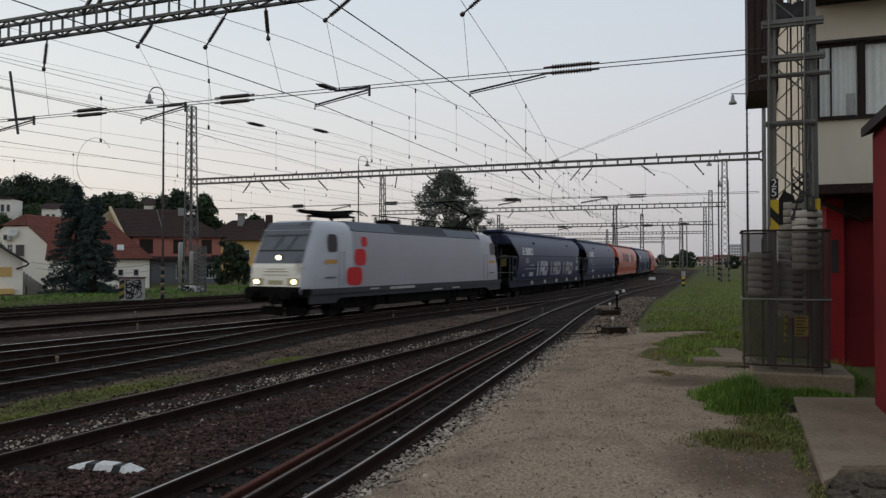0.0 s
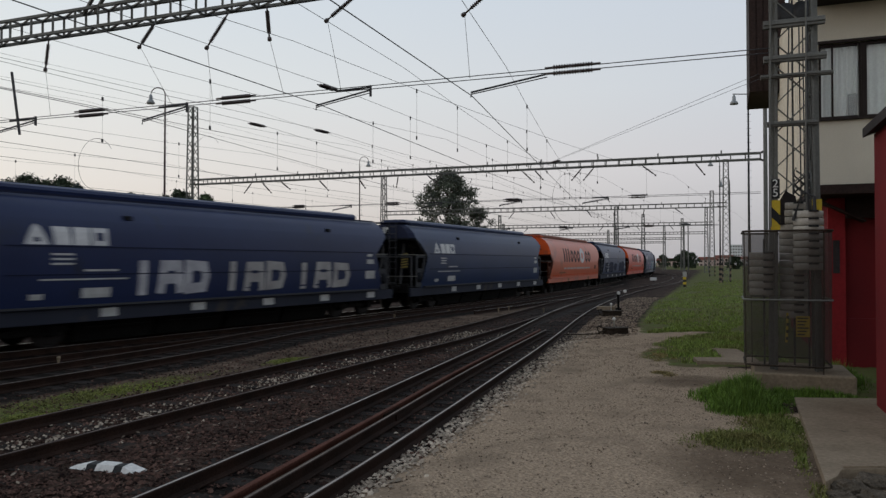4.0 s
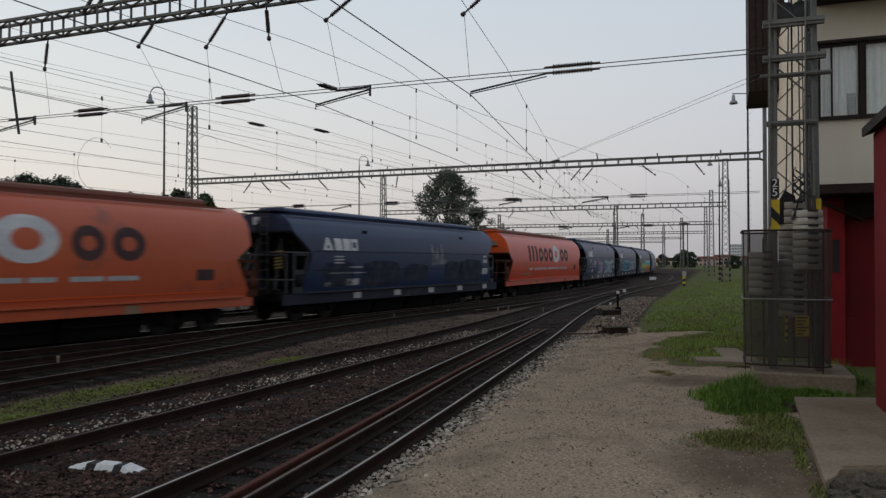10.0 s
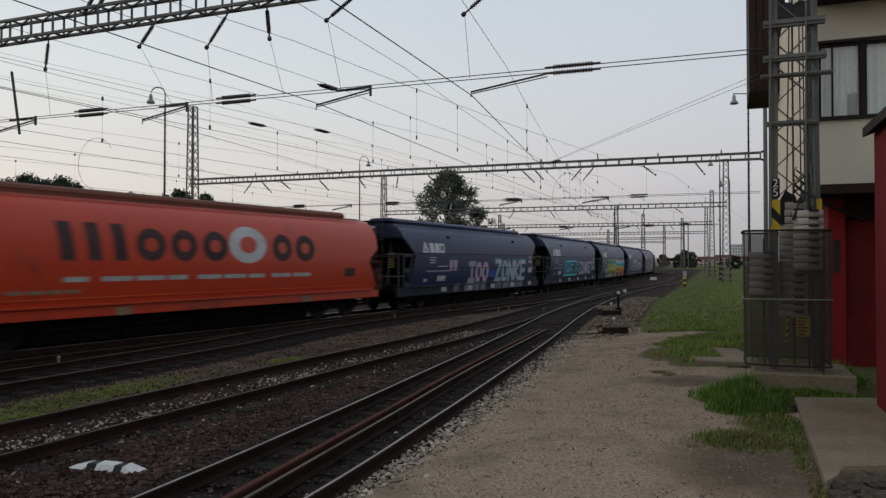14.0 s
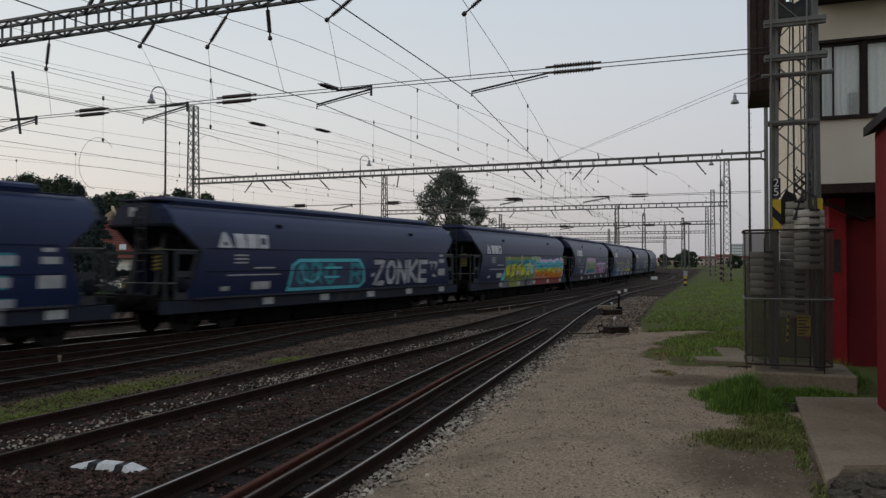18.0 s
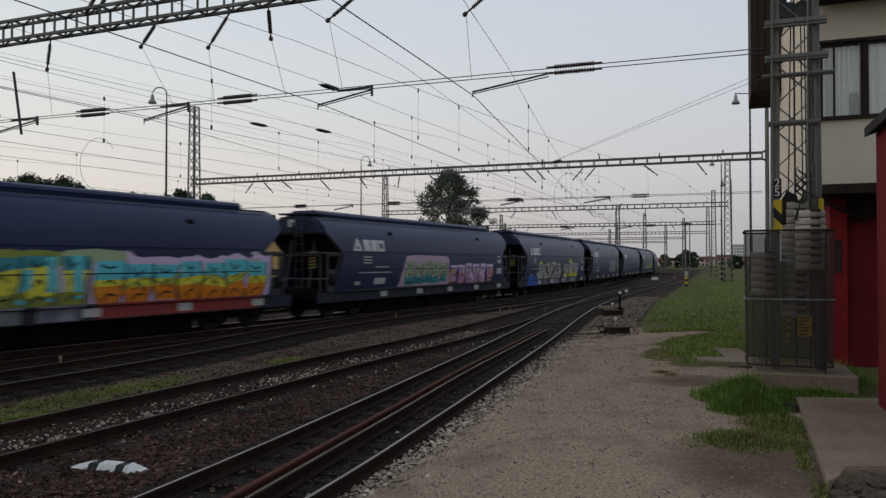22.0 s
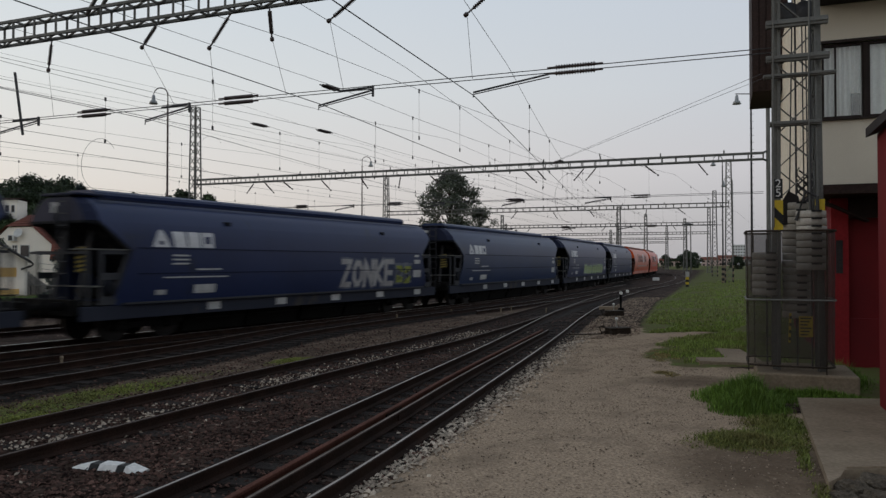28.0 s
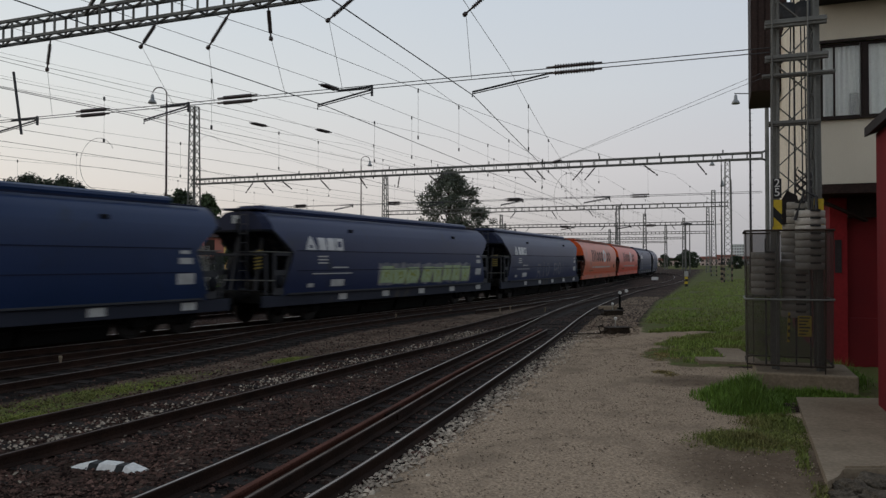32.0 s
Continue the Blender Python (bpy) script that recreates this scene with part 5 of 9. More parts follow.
def cab(bm, sign):
    """A cab: sides drawn in towards a raked front."""
    rings = []
    for k, pinch in ((0, 1.0), (0.45, 1.0), (0.8, 0.95), (1.0, 0.80)):
        rings.append([[bm.verts.new((sign * (6.1 + (front_x(z) - 6.1) * k), e * y * pinch, z)) for y, z in LSEC] for e in (-1, 1)])
    for a, b in zip(rings, rings[1:]):
        for e in (0, 1):
            for j in range(len(LSEC) - 1):
                bm.faces.new((a[e][j], a[e][j + 1], b[e][j + 1], b[e][j])).smooth = True
        bm.faces.new((a[0][-1], a[1][-1], b[1][-1], b[0][-1]))
    for j in range(len(LSEC) - 1):
        bm.faces.new((rings[-1][0][j], rings[-1][0][j + 1], rings[-1][1][j + 1], rings[-1][1][j]))
    bmesh.ops.recalc_face_normals(bm, faces=bm.faces[:])


def front_patch(sign, y0, y1, z0, z1, out=0.012, n=6):
    """A panel that follows the raked front."""
    bm = bmesh.new()
    rows = [[bm.verts.new((sign * (front_x(z0 + (z1 - z0) * i / n) + out), y, z0 + (z1 - z0) * i / n)) for y in (y0, (y0 + y1) / 2, y1)] for i in range(n + 1)]
    for a, b in zip(rows, rows[1:]):
        for j in (0, 1):
            bm.faces.new((a[j], a[j + 1], b[j + 1], b[j]))
    bmesh.ops.recalc_face_normals(bm, faces=bm.faces[:])
    return bm


def flat_side(bm, shape, out=0.01):
    """A panel on the locomotive's visible side, outline of (x, z)."""
    def y_at(z):
        return float(np.interp(z, [p[1] for p in LSEC], [p[0] for p in LSEC])) + out
    vs = [bm.verts.new((x, y_at(z), z)) for x, z in shape]
    f = bm.faces.new(vs)
    bmesh.ops.triangulate(bm, faces=[f])
    bmesh.ops.recalc_face_normals(bm, faces=bm.faces[:])


def pantograph(root, x, up, sign):
    """A single-arm pantograph, folded or raised to the wire."""
    z = 3.95
    top = 5.42 if up else 4.32
    bm = bmesh.new()
    for y in (-0.55, 0.55):
        bar(bm, (x - 0.9, y, z + 0.1), (x + 0.9, y, z + 0.1), 0.06)
        for k in (-0.8, 0.8):
            insulator(bm, (x + k, y, z - 0.12), (x + k, y, z + 0.1), 3, 0.08)
    for k in (-0.9, 0.9):
        bar(bm, (x + k, -0.55, z + 0.1), (x + k, 0.55, z + 0.1), 0.06)
    part("pantograph_frame", bm, M["dark_under"], root)
    knee = Vector((x - sign * (1.7 if up else 2.1), 0, z + (0.85 if up else 0.22)))
    foot = Vector((x - 0.5 if up else x + sign * 0.55, 0, z + 0.14))
    tip = Vector((x + sign * (0.8 if up else 1.0), 0, top - 0.08))
    bm = bmesh.new()
    bar(bm, foot, knee, 0.10 if up else 0.16, 0.09 if up else 0.12)
    if not up:
        box(bm, (x - 0.75, -0.42, z + 0.10), (x + 0.85, 0.42, z + 0.24), 0.03)
    bar(bm, foot + Vector((0, 0.32, 0)), knee + Vector((0, 0.1, 0)), 0.06)
    bar(bm, foot - Vector((0, 0.32, 0)), knee - Vector((0, 0.1, 0)), 0.06)
    bar(bm, foot - Vector((sign * 0.25, 0, 0.05)), knee + Vector((0, 0.1, -0.08)), 0.035)
    part("lower_arm", bm, M["dark_under"], root)
    bm = bmesh.new()
    for e in (-1, 1):
        bar(bm, knee, tip + Vector((0, e * 0.35, 0)), 0.07)
    part("upper_arm", bm, M["dark_under"], root)
    bm = bmesh.new()
    for k in (-0.18, 0.18):
        tube(bm, [(tip.x + k, -0.98, top - 0.22), (tip.x + k, -0.72, top - 0.04), (tip.x + k, -0.5, top), (tip.x + k, 0.5, top), (tip.x + k, 0.72, top - 0.04), (tip.x + k, 0.98, top - 0.22)], 0.028, 6)
    for y in (-0.4, 0.4):
        bar(bm, (tip.x - 0.18, y, top - 0.03), (tip.x + 0.18, y, top - 0.03), 0.03)
    part("contact_strip", bm, M["dark_under"], root)


def locomotive():
    root = empty("electric_locomotive")
    tagged(root, "light grey electric locomotive with red ovals, headlights lit", "locomotive")
    bm = bmesh.new()
    full = [(-y, z) for y, z in LSEC[:6]] + [(-1.30, 3.42), (1.30, 3.42)] + [(y, z) for y, z in LSEC[:6][::-1]]
    rings = [[bm.verts.new((x, y, z)) for y, z in full] for x in (-6.1, -2, 2, 6.1)]
    for a, b in zip(rings, rings[1:]):
        for j in range(len(full) - 1):
            bm.faces.new((a[j], b[j], b[j + 1], a[j + 1]))
    bmesh.ops.recalc_face_normals(bm, faces=bm.faces[:])
    part("body", bm, M["loco_grey"], root, "light grey ribless body side")
    for s in (1, -1):
        bm = bmesh.new()
        cab(bm, s)
        part("cab", bm, M["loco_lit_cab"] if s > 0 else M["loco_rear"], root, "pale grey driver's cab")
        part("cab_roof_band", front_patch(s, -1.06, 1.06, 3.40, 3.70), M["loco_roof"], root)
        part("windscreen", front_patch(s, -1.12, 1.12, 2.62, 3.38, 0.014), M["windscreen"], root, "wide raked windscreen")
        # dark strip on the glass paints in a reflection
        part("sun_blind", front_patch(s, -1.0, 1.0, 3.14, 3.22, 0.018, 2), M["loco_skirt"], root)
        part("screen_seal", front_patch(s, -1.12, 1.12, 2.585, 2.635, 0.02, 2), M["black_paint"], root)
        part("nose_band", front_patch(s, -1.14, 1.14, 2.14, 2.60), M["loco_roof"], root)
        part("nose_panel", front_patch(s, -1.15, 1.15, 1.20, 2.12, 0.010), M["loco_lit_front"], root, "cream lower front with lamp light put into its colour")
        for z0, z1, w in ((1.90, 1.93, 0.42), (1.80, 1.84, 0.55), (1.68, 1.71, 0.62), (1.34, 1.50, 0.36)):
            part("nose_stripe", front_patch(s, -w, w, z0, z1, 0.016, 2), M["beige_mark"], root)
        part("lower_front", front_patch(s, -1.16, 1.16, 0.86, 1.27, 0.02), M["dark_under"], root, "black lower front under the headlights")
        for y in (-0.82, 0.82):
            part("lamp_surround", front_patch(s, y - 0.26, y + 0.26, 1.32, 1.58, 0.018, 3), M["beige_mark"], root)
        lit = M["headlight"] if s > 0 else M["dark_glass"]
        for y, z in ((-0.88, 1.45), (0.88, 1.45), (0.0, 2.34)):
            bm = bmesh.new()
            turned(bm, (s * (front_x(z) - 0.02), y, z), (s, 0, 0), [(0, 0.13), (0.05, 0.135), (0.06, 0.10)], 14)
            part("lamp_housing", bm, M["dark_under"], root)
            bm = bmesh.new()
            turned(bm, (s * (front_x(z) + 0.035), y, z), (s, 0, 0), [(0, 0.095), (0.015, 0.10), (0.035, 0.05)], 14)
            part("headlight", bm, lit, root, "glowing round headlight" if s > 0 else "unlit round lamp")
        for y in (-0.35, 0.3):
            bm = bmesh.new()
            bar(bm, (s * (front_x(2.66) + 0.03), y, 2.66), (s * (front_x(3.15) + 0.03), y + 0.28, 3.15), 0.025)
            part("wiper", bm, M["black_paint"], root)
        bm = bmesh.new()
        box(bm, (min(s * 8.3, s * 8.95), -1.38, 0.86), (max(s * 8.3, s * 8.95), 1.38, 1.19), 0.03)
        part("buffer_beam", bm, M["dark_under"], root)
        for y in (-0.875, 0.875):
            bm = bmesh.new()
            turned(bm, (s * 8.95, y, 1.04), (s, 0, 0), [(0, 0.13), (0.3, 0.13), (0.31, 0.08), (0.44, 0.08), (0.45, 0.24), (0.48, 0.24), (0.5, 0.18)], 12)
            part("buffer", bm, M["dark_under"], root)
        bm = bmesh.new()
        bar(bm, (s * 8.95, 0, 1.0), (s * 9.3, 0, 0.7), 0.09, 0.12)
        box(bm, (min(s * 8.9, s * 9.05), -0.22, 0.62), (max(s * 8.9, s * 9.05), 0.22, 0.92), 0.03)
        part("coupling", bm, M["dark_under"], root)
        bm = bmesh.new()
        for e in (-1, 1):
            prism(bm, [(e * 0.06, 0.14), (e * 0.06, 0.50), (e * 1.05, 0.50), (e * 1.15, 0.22)], "x", s * 8.45 - 0.03, s * 8.45 + 0.03)
            bar(bm, (s * 8.45, e * 0.6, 0.45), (s * 8.35, e * 0.6, 0.9), 0.08)
            bar(bm, (s * 8.6, e * 0.3, 0.95), (s * 8.75, e * 0.32, 0.5), 0.05)
        part("plough", bm, M["dark_under"], root)
        # cab side window, door lines, rails
        bm = bmesh.new()
        wx = 7.40 if s > 0 else -7.66
        flat_side(bm, rounded(wx - 0.30, wx + 0.30, 2.56, 3.24, 0.25))
        part("cab_window", bm, M["cab_glass"], root, "dark cab side window")
        for x in (6.68, 7.0) if s > 0 else (6.38, 6.85):
            bm = bmesh.new()
            flat_side(bm, quad(s * x - 0.012, s * x + 0.012, 1.22, 3.3), 0.005)
            part("door_gap", bm, M["loco_roof"], root)
            bm = bmesh.new()
            tube(bm, [(s * x + 0.08, 1.52, 1.3), (s * x + 0.08, 1.55, 1.4), (s * x + 0.08, 1.54, 2.6)], 0.016, 5)
            part("handrail", bm, M["loco_grey"], root)
        bm = bmesh.new()
        lx = 7.62 if s > 0 else -7.45
        flat_side(bm, quad(lx - 0.45, lx + 0.30, 2.12, 2.27))
        part("lettering_bar", bm, M["loco_orange"], root, "orange line of lettering as a bar")
        bm = bmesh.new()
        flat_side(bm, quad(lx - 0.35, lx + 0.30, 1.56, 1.62))
        part("lettering_bar", bm, M["loco_roof"], root)
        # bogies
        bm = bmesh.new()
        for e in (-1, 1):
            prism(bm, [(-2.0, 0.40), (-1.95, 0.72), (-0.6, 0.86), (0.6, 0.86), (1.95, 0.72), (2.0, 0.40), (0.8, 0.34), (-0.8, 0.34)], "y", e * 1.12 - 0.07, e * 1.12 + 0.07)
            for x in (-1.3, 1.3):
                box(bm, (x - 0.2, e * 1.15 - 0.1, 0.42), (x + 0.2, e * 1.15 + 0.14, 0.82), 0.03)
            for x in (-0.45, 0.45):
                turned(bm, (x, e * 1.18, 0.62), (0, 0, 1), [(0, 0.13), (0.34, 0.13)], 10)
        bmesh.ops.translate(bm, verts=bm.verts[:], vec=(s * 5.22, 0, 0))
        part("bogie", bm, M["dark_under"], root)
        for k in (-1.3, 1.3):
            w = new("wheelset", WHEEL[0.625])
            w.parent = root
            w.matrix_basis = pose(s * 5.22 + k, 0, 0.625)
    bm = bmesh.new()
    for e in (-1, 1):
        prism(bm, [(-8.78, 0.98), (-8.78, 0.64), (-7.2, 0.62), (-6.9, 0.80), (6.9, 0.80), (7.2, 0.62), (8.78, 0.64), (8.78, 0.98)], "y", e * 1.42 - 0.03, e * 1.42 + 0.03)
        prism(bm, [(-8.74, 0.98), (8.74, 0.98), (8.74, 1.19), (-8.74, 1.19)], "y", e * 1.492 - 0.012, e * 1.492 + 0.012)
    part("skirt", bm, M["loco_skirt"], root, "dark grey lower skirt")
    for x0, x1, z0, z1 in ((1.2, 3.3, 1.02, 1.13), (-1.5, -0.6, 0.86, 0.93), (-3.4, -2.6, 0.88, 0.95), (4.2, 4.9, 1.06, 1.12)):
        bm = bmesh.new()
        prism(bm, [(x0, z0), (x1, z0), (x1, z1), (x0, z1)], "y", 1.50, 1.512)
        part("skirt_plate", bm, M["sill_white"], root, "pale plate on the skirt")
    bm = bmesh.new()
    box(bm, (-3.0, -1.25, 0.35), (3.0, 1.25, 0.85), 0.05)
    part("transformer_tank", bm, M["dark_under"], root)
    for x0, x1, z0, z1 in ((5.04, 5.47, 2.80, 3.21), (5.16, 5.98, 2.04, 2.71), (5.44, 6.54, 1.26, 1.98)):
        bm = bmesh.new()
        flat_side(bm, rounded(x0, x1, z0, z1, 0.36, 6), 0.014)
        part("red_oval", bm, M["loco_red"], root, "red rounded emblem block")
    bm = bmesh.new()
    prism(bm, [(-1.36, 3.43), (-1.02, 3.82), (1.02, 3.82), (1.36, 3.43)], "x", -5.95, 5.95)
    part("roof", bm, M["loco_roof"], root, "grey sloping roof panels")
    bm = bmesh.new()
    prism(bm, [(-1.33, 3.47), (-0.98, 3.88), (0.98, 3.88), (1.33, 3.47)], "x", -2.4, 2.6)
    part("roof_panel", bm, M["loco_skirt"], root)
    bm = bmesh.new()
    for x in (-2.6, -1.5, -0.4, 0.9, 2.0, 2.9):
        insulator(bm, (x, 0.5, 3.86), (x, 0.5, 4.2), 3, 0.09)
    bar(bm, (-3.0, 0.5, 4.22), (3.2, 0.5, 4.22), 0.045)
    box(bm, (0.2, -0.5, 3.86), (1.3, 0.1, 4.12), 0.04)
    part("roof_busbar", bm, M["dark_under"], root)
    pantograph(root, 5.5, False, -1)
    pantograph(root, -6.0, True, 1)
    return root


loco = locomotive()


# ---- overhead wires ----
def wire(name, pts, r, label, sag=0.0, group="overhead wires", cat="wire"):
    bm = bmesh.new()
    out = []
    for p, q in zip(pts, pts[1:]):
        p, q = Vector(p), Vector(q)
        n = 1 if not sag else 6
        for i in range(n):
            t = i / n
            out.append(p + (q - p) * t - Vector((0, 0, sag * 4 * t * (1 - t))))
    out.append(Vector(pts[-1]))
    tube(bm, out, r, 5)
    return tagged(part(name, bm, M["wire"], None), label, cat, group)


def spaced(pts, z, back=40.0, on=(30.0, 66.0, 102.0)):
    """Support points of a wire through given plan points: behind the viewer, at the near gantry and on down the yard."""
    pts = [Vector((*p, z)) for p in pts]
    n0 = ALONG.dot(Vector((6.2, 13.25, 0)))

    def at(a, d, k):
        return a + d * ((n0 + k - ALONG.dot(a)) / ALONG.dot(d))
    d0, d1 = (pts[1] - pts[0]).normalized(), (pts[-1] - pts[-2]).normalized()
    mid = pts[1:-1] if len(pts) > 2 else [at(pts[0], d0, 0)]
    out = [at(pts[0], d0, -back)] + mid + [at(pts[-1], d1, on[0])]
    for k in on[1:]:
        turn = (d1 * 0.5 + ALONG * 0.5).normalized()
        out.append(at(out[-1], turn, k))
    return out


MESSENGER = [((-3.8, 16.2), (9.9, 37.6)), ((-2.7, 14.2), (-1.0, 19.2), (3.6, 32.1)), ((0.4, 14.1), (1.6, 19.0), (5.0, 32.9)), ((-5.2, 16.9), (-3.1, 21.3), (5.1, 36.2)), ((-10.2, 18.9), (-6.7, 27.0), (-2.0, 36.2)), ((-10.4, 17.5), (-4.6, 28.2), (-2.1, 32.4))]
CONTACT = [((-1.4, 10.0), (0.6, 15.5), (3.2, 25.5)), ((-4.8, 11.7), (-2.7, 16.4), (1.3, 27.4)), ((-8.8, 14.8), (-7.2, 18.0), (-6.2, 21.3)), ((-12.7, 21.3), (-10.1, 26.3))]
hung = []
for line in MESSENGER:
    pts = spaced(line, 7.2)
    hung.append(pts)
    wire("messenger_wire", pts, 0.0062, "thin dark messenger wire over a track", 0.28)
for i, line in enumerate(CONTACT):
    wire("contact_wire", spaced(line, 5.65), 0.0095 if i < 2 else 0.0075, "dark contact wire above a track", 0.03)
for off in (0.0, 5.2, 11.8, 16.2, -4.3):
    ln = beside(np.column_stack([CX, CY]), off)
    stops = [60, 330, 480, 620, 760, 900, 1040]
    pts = [(ln[i, 0], ln[i, 1], 5.6) for i in range(160, 1060, 60)]
    wire("contact_wire", pts, 0.0065, "dark contact wire above the running line")
    pts = [(ln[i, 0], ln[i, 1], 7.2) for i in (200, 340, 470, 600, 740, 880, 1020)]
    hung.append([Vector(p) for p in pts])
    wire("messenger_wire", pts, 0.005, "thin messenger wire above the running line", 0.35)
    if off > 0:
        pts = [(ln[i, 0] - 1.2, ln[i, 1], 8.9 + 0.12 * off) for i in (200, 340, 470, 600, 740, 880, 1020)]
        wire("feeder_wire", pts, 0.005, "thin feeder wire strung along the masts", 0.3)
for pts in hung:
    for p, q in zip(pts[1:3], pts[2:4]):
        for k in range(1, 5):
            t = (k - 0.3) / 4.4
            a = p + (q - p) * t
            top = a.z - (0.28 * 4 * t * (1 - t))
            bm = bmesh.new()
            tube(bm, [(a.x, a.y, top), (a.x, a.y, 5.66)], 0.0035, 4)
            box(bm, (a.x - 0.02, a.y - 0.03, top - 0.09), (a.x + 0.02, a.y + 0.03, top + 0.02))
            box(bm, (a.x - 0.02, a.y - 0.03, 5.64), (a.x + 0.02, a.y + 0.03, 5.74))
            tagged(part("dropper", bm, M["wire"], None), "thin vertical dropper wire with clamps", "wire", "droppers")


def span_wire(origin, span, z, gaps, arms, k=1.0):
    """Twin cross-span wires below a gantry with double insulators and registration arms."""
    root = empty("cross_span")
    tagged(root, "cross-span wires with ribbed insulators and arms", "cross span", "cross spans")
    o = Vector((*origin, z))
    for dz in (0.0, 0.085):
        bm = bmesh.new()
        tube(bm, [o + Vector((0, 0, dz)), o + AXIS * span + Vector((0, 0, dz * 0.3))], 0.010 * k, 5)
        part("span_wire", bm, M["wire"], root)
    for g in gaps:
        for dz in (-0.02, 0.10):
            bm = bmesh.new()
            insulator(bm, o + AXIS * (g - 0.55) + Vector((0, 0, dz)), o + AXIS * (g + 0.55) + Vector((0, 0, dz)), 10, 0.05 * k)
            part("span_insulator", bm, M["insulator"], root)
    for g, L, up in arms:
        bm = bmesh.new()
        e = o + AXIS * g
        tip = o + AXIS * (g + L) - Vector((0, 0, 0.26))
        tube(bm, [e - Vector((0, 0, 0.02)), tip, tip - Vector((0, 0, 0.10))], 0.020 * k, 6)
        tube(bm, [e - Vector((0, 0, 0.08)), tip - Vector((0, 0, 0.04))], 0.012 * k, 5)
        if up:
            tube(bm, [e + Vector((0, 0, 0.04)), o + AXIS * (g + L * 0.62) + Vector((0, 0, 0.02))], 0.024 * k, 6)
            bar(bm, e + Vector((0, 0, 0.08)), e - Vector((0, 0, 0.16)), 0.05 * k)
        part("registration_arm", bm, M["dark_steel"], root)
    return root


G0 = Vector((6.2, 13.25, 0))
span_wire((6.0, 13.3), 40, 5.95, [3.7, 11.6, 16.0, 24.0], [(4.2, 1.6, False), (8.1, 1.35, True), (13.0, 1.35, True), (17.9, 1.5, True), (24.6, 1.4, True)])
span_wire((17.3, 40.6), 37, 5.95, [6.5, 14.0, 22.0, 29.0], [(8.2, 1.5, True), (13.4, 1.4, True), (18.6, 1.4, True), (25.0, 1.4, True)], 1.3)
span_wire((28.0, 75.3), 37, 5.95, [7.0, 16.0, 27.0], [(9.0, 1.5, True), (15.0, 1.4, True), (22.0, 1.4, True)], 1.8)
# the drop post that carries the outermost arm
bm = bmesh.new()
bar(bm, (-11.5, 19.78, 7.25), (-11.21, 19.67, 5.56), 0.05)
tagged(part("drop_post", bm, M["dark_steel"], None), "thin steel drop post hung from the cross beam", "post")


def hanger(root, top, low, foot=None, k=1.0):
    """An insulator slung from a beam, with the thin wires below it."""
    bm = bmesh.new()
    top, low = Vector(top), Vector(low)
    insulator(bm, top, low, 12, 0.052 * k)
    turned(bm, low, low - top, [(-0.03, 0.03), (0.0, 0.05 * k), (0.06, 0.05 * k), (0.08, 0.02)], 8)
    part("hanging_insulator", bm, M["insulator"], root)
    if foot:
        bm = bmesh.new()
        tube(bm, [low, Vector(foot)], 0.005, 4)
        part("hanger_wire", bm, M["wire"], root)


roots = [g_[3] for g_ in GANTRIES]
hanger(roots[0], (-10.32, 19.40, 7.98), (-10.42, 19.44, 7.25), (-10.2, 19.3, 5.97))
hanger(roots[0], (-7.06, 18.16, 8.04), (-7.50, 18.33, 7.52), (-6.55, 17.96, 5.97))
hanger(roots[0], (-5.05, 17.42, 8.04), (-5.60, 17.60, 7.29), (-5.45, 17.55, 5.97))
hanger(roots[0], (-4.06, 17.05, 8.06), (-3.99, 17.02, 7.33), (-3.62, 16.88, 5.97))
hanger(roots[0], (-1.9, 16.25, 8.05), (-2.58, 16.49, 7.57), (-2.25, 16.36, 5.97))
hanger(roots[0], (1.35, 15.05, 8.05), (0.44, 15.37, 7.33), (0.55, 15.32, 5.97))
hanger(roots[0], (-12.6, 20.2, 8.0), (-13.2, 20.45, 7.3))
for gi, ks in ((1, (3.4, 6.3, 9.0, 9.7, 12.6, 13.4, 18.5, 19.6, 21.6, 24.5, 27.5, 30.5, 32.0, 32.8)), (2, (5, 8, 11, 14, 18, 22, 26, 31)), (3, (6, 11, 16, 22, 28))):
    r, d, span, root = GANTRIES[gi]
    rnd = random.Random(gi)
    for k in ks:
        p = r + d * k - Vector((0, 0, 0.2))
        hanger(root, p, p + d * rnd.choice((-0.75, -0.5, 0.12, 0.6)) - Vector((0, 0, rnd.uniform(0.55, 0.75))), None, 0.8 + 0.2 * gi)
# extension posts on the beams
for gi, n in ((1, 10), (0, 6), (2, 8)):
    r, d, span, root = GANTRIES[gi]
    for i in range(n):
        bm = bmesh.new()
        p = r + d * (2.0 + i * (span - 4) / n) + Vector((0, 0, 0.2))
        bar(bm, p, p + Vector((0, 0, 0.22)), 0.06)
        part("beam_stub", bm, M["steel"], root)
# raking struts on the near beam
bm = bmesh.new()
for dx in (0, 0.35):
    bar(bm, Vector((-9.2 + dx, 18.95 - dx * 0.35, 8.5)), Vector((-7.9 + dx, 17.9 - dx * 0.35, 9.6)), 0.07)
part("strut", bm, M["steel"], roots[0])
# the tubular mast at the end of the second gantry
bm = bmesh.new()
tube(bm, [(17.55, 40.55, -0.15), (17.55, 40.55, 12.6)], 0.125, 10, 0.10)
part("tube_mast", bm, M["steel"], roots[1], "plain grey tubular mast")
bm = bmesh.new()
for dz in (-0.18, 0.18):
    bar(bm, (17.3, 40.62, 7.98 + dz), (17.62, 40.5, 7.98 + dz * 1.8), 0.10)
part("clamp", bm, M["dark_steel"], roots[1])
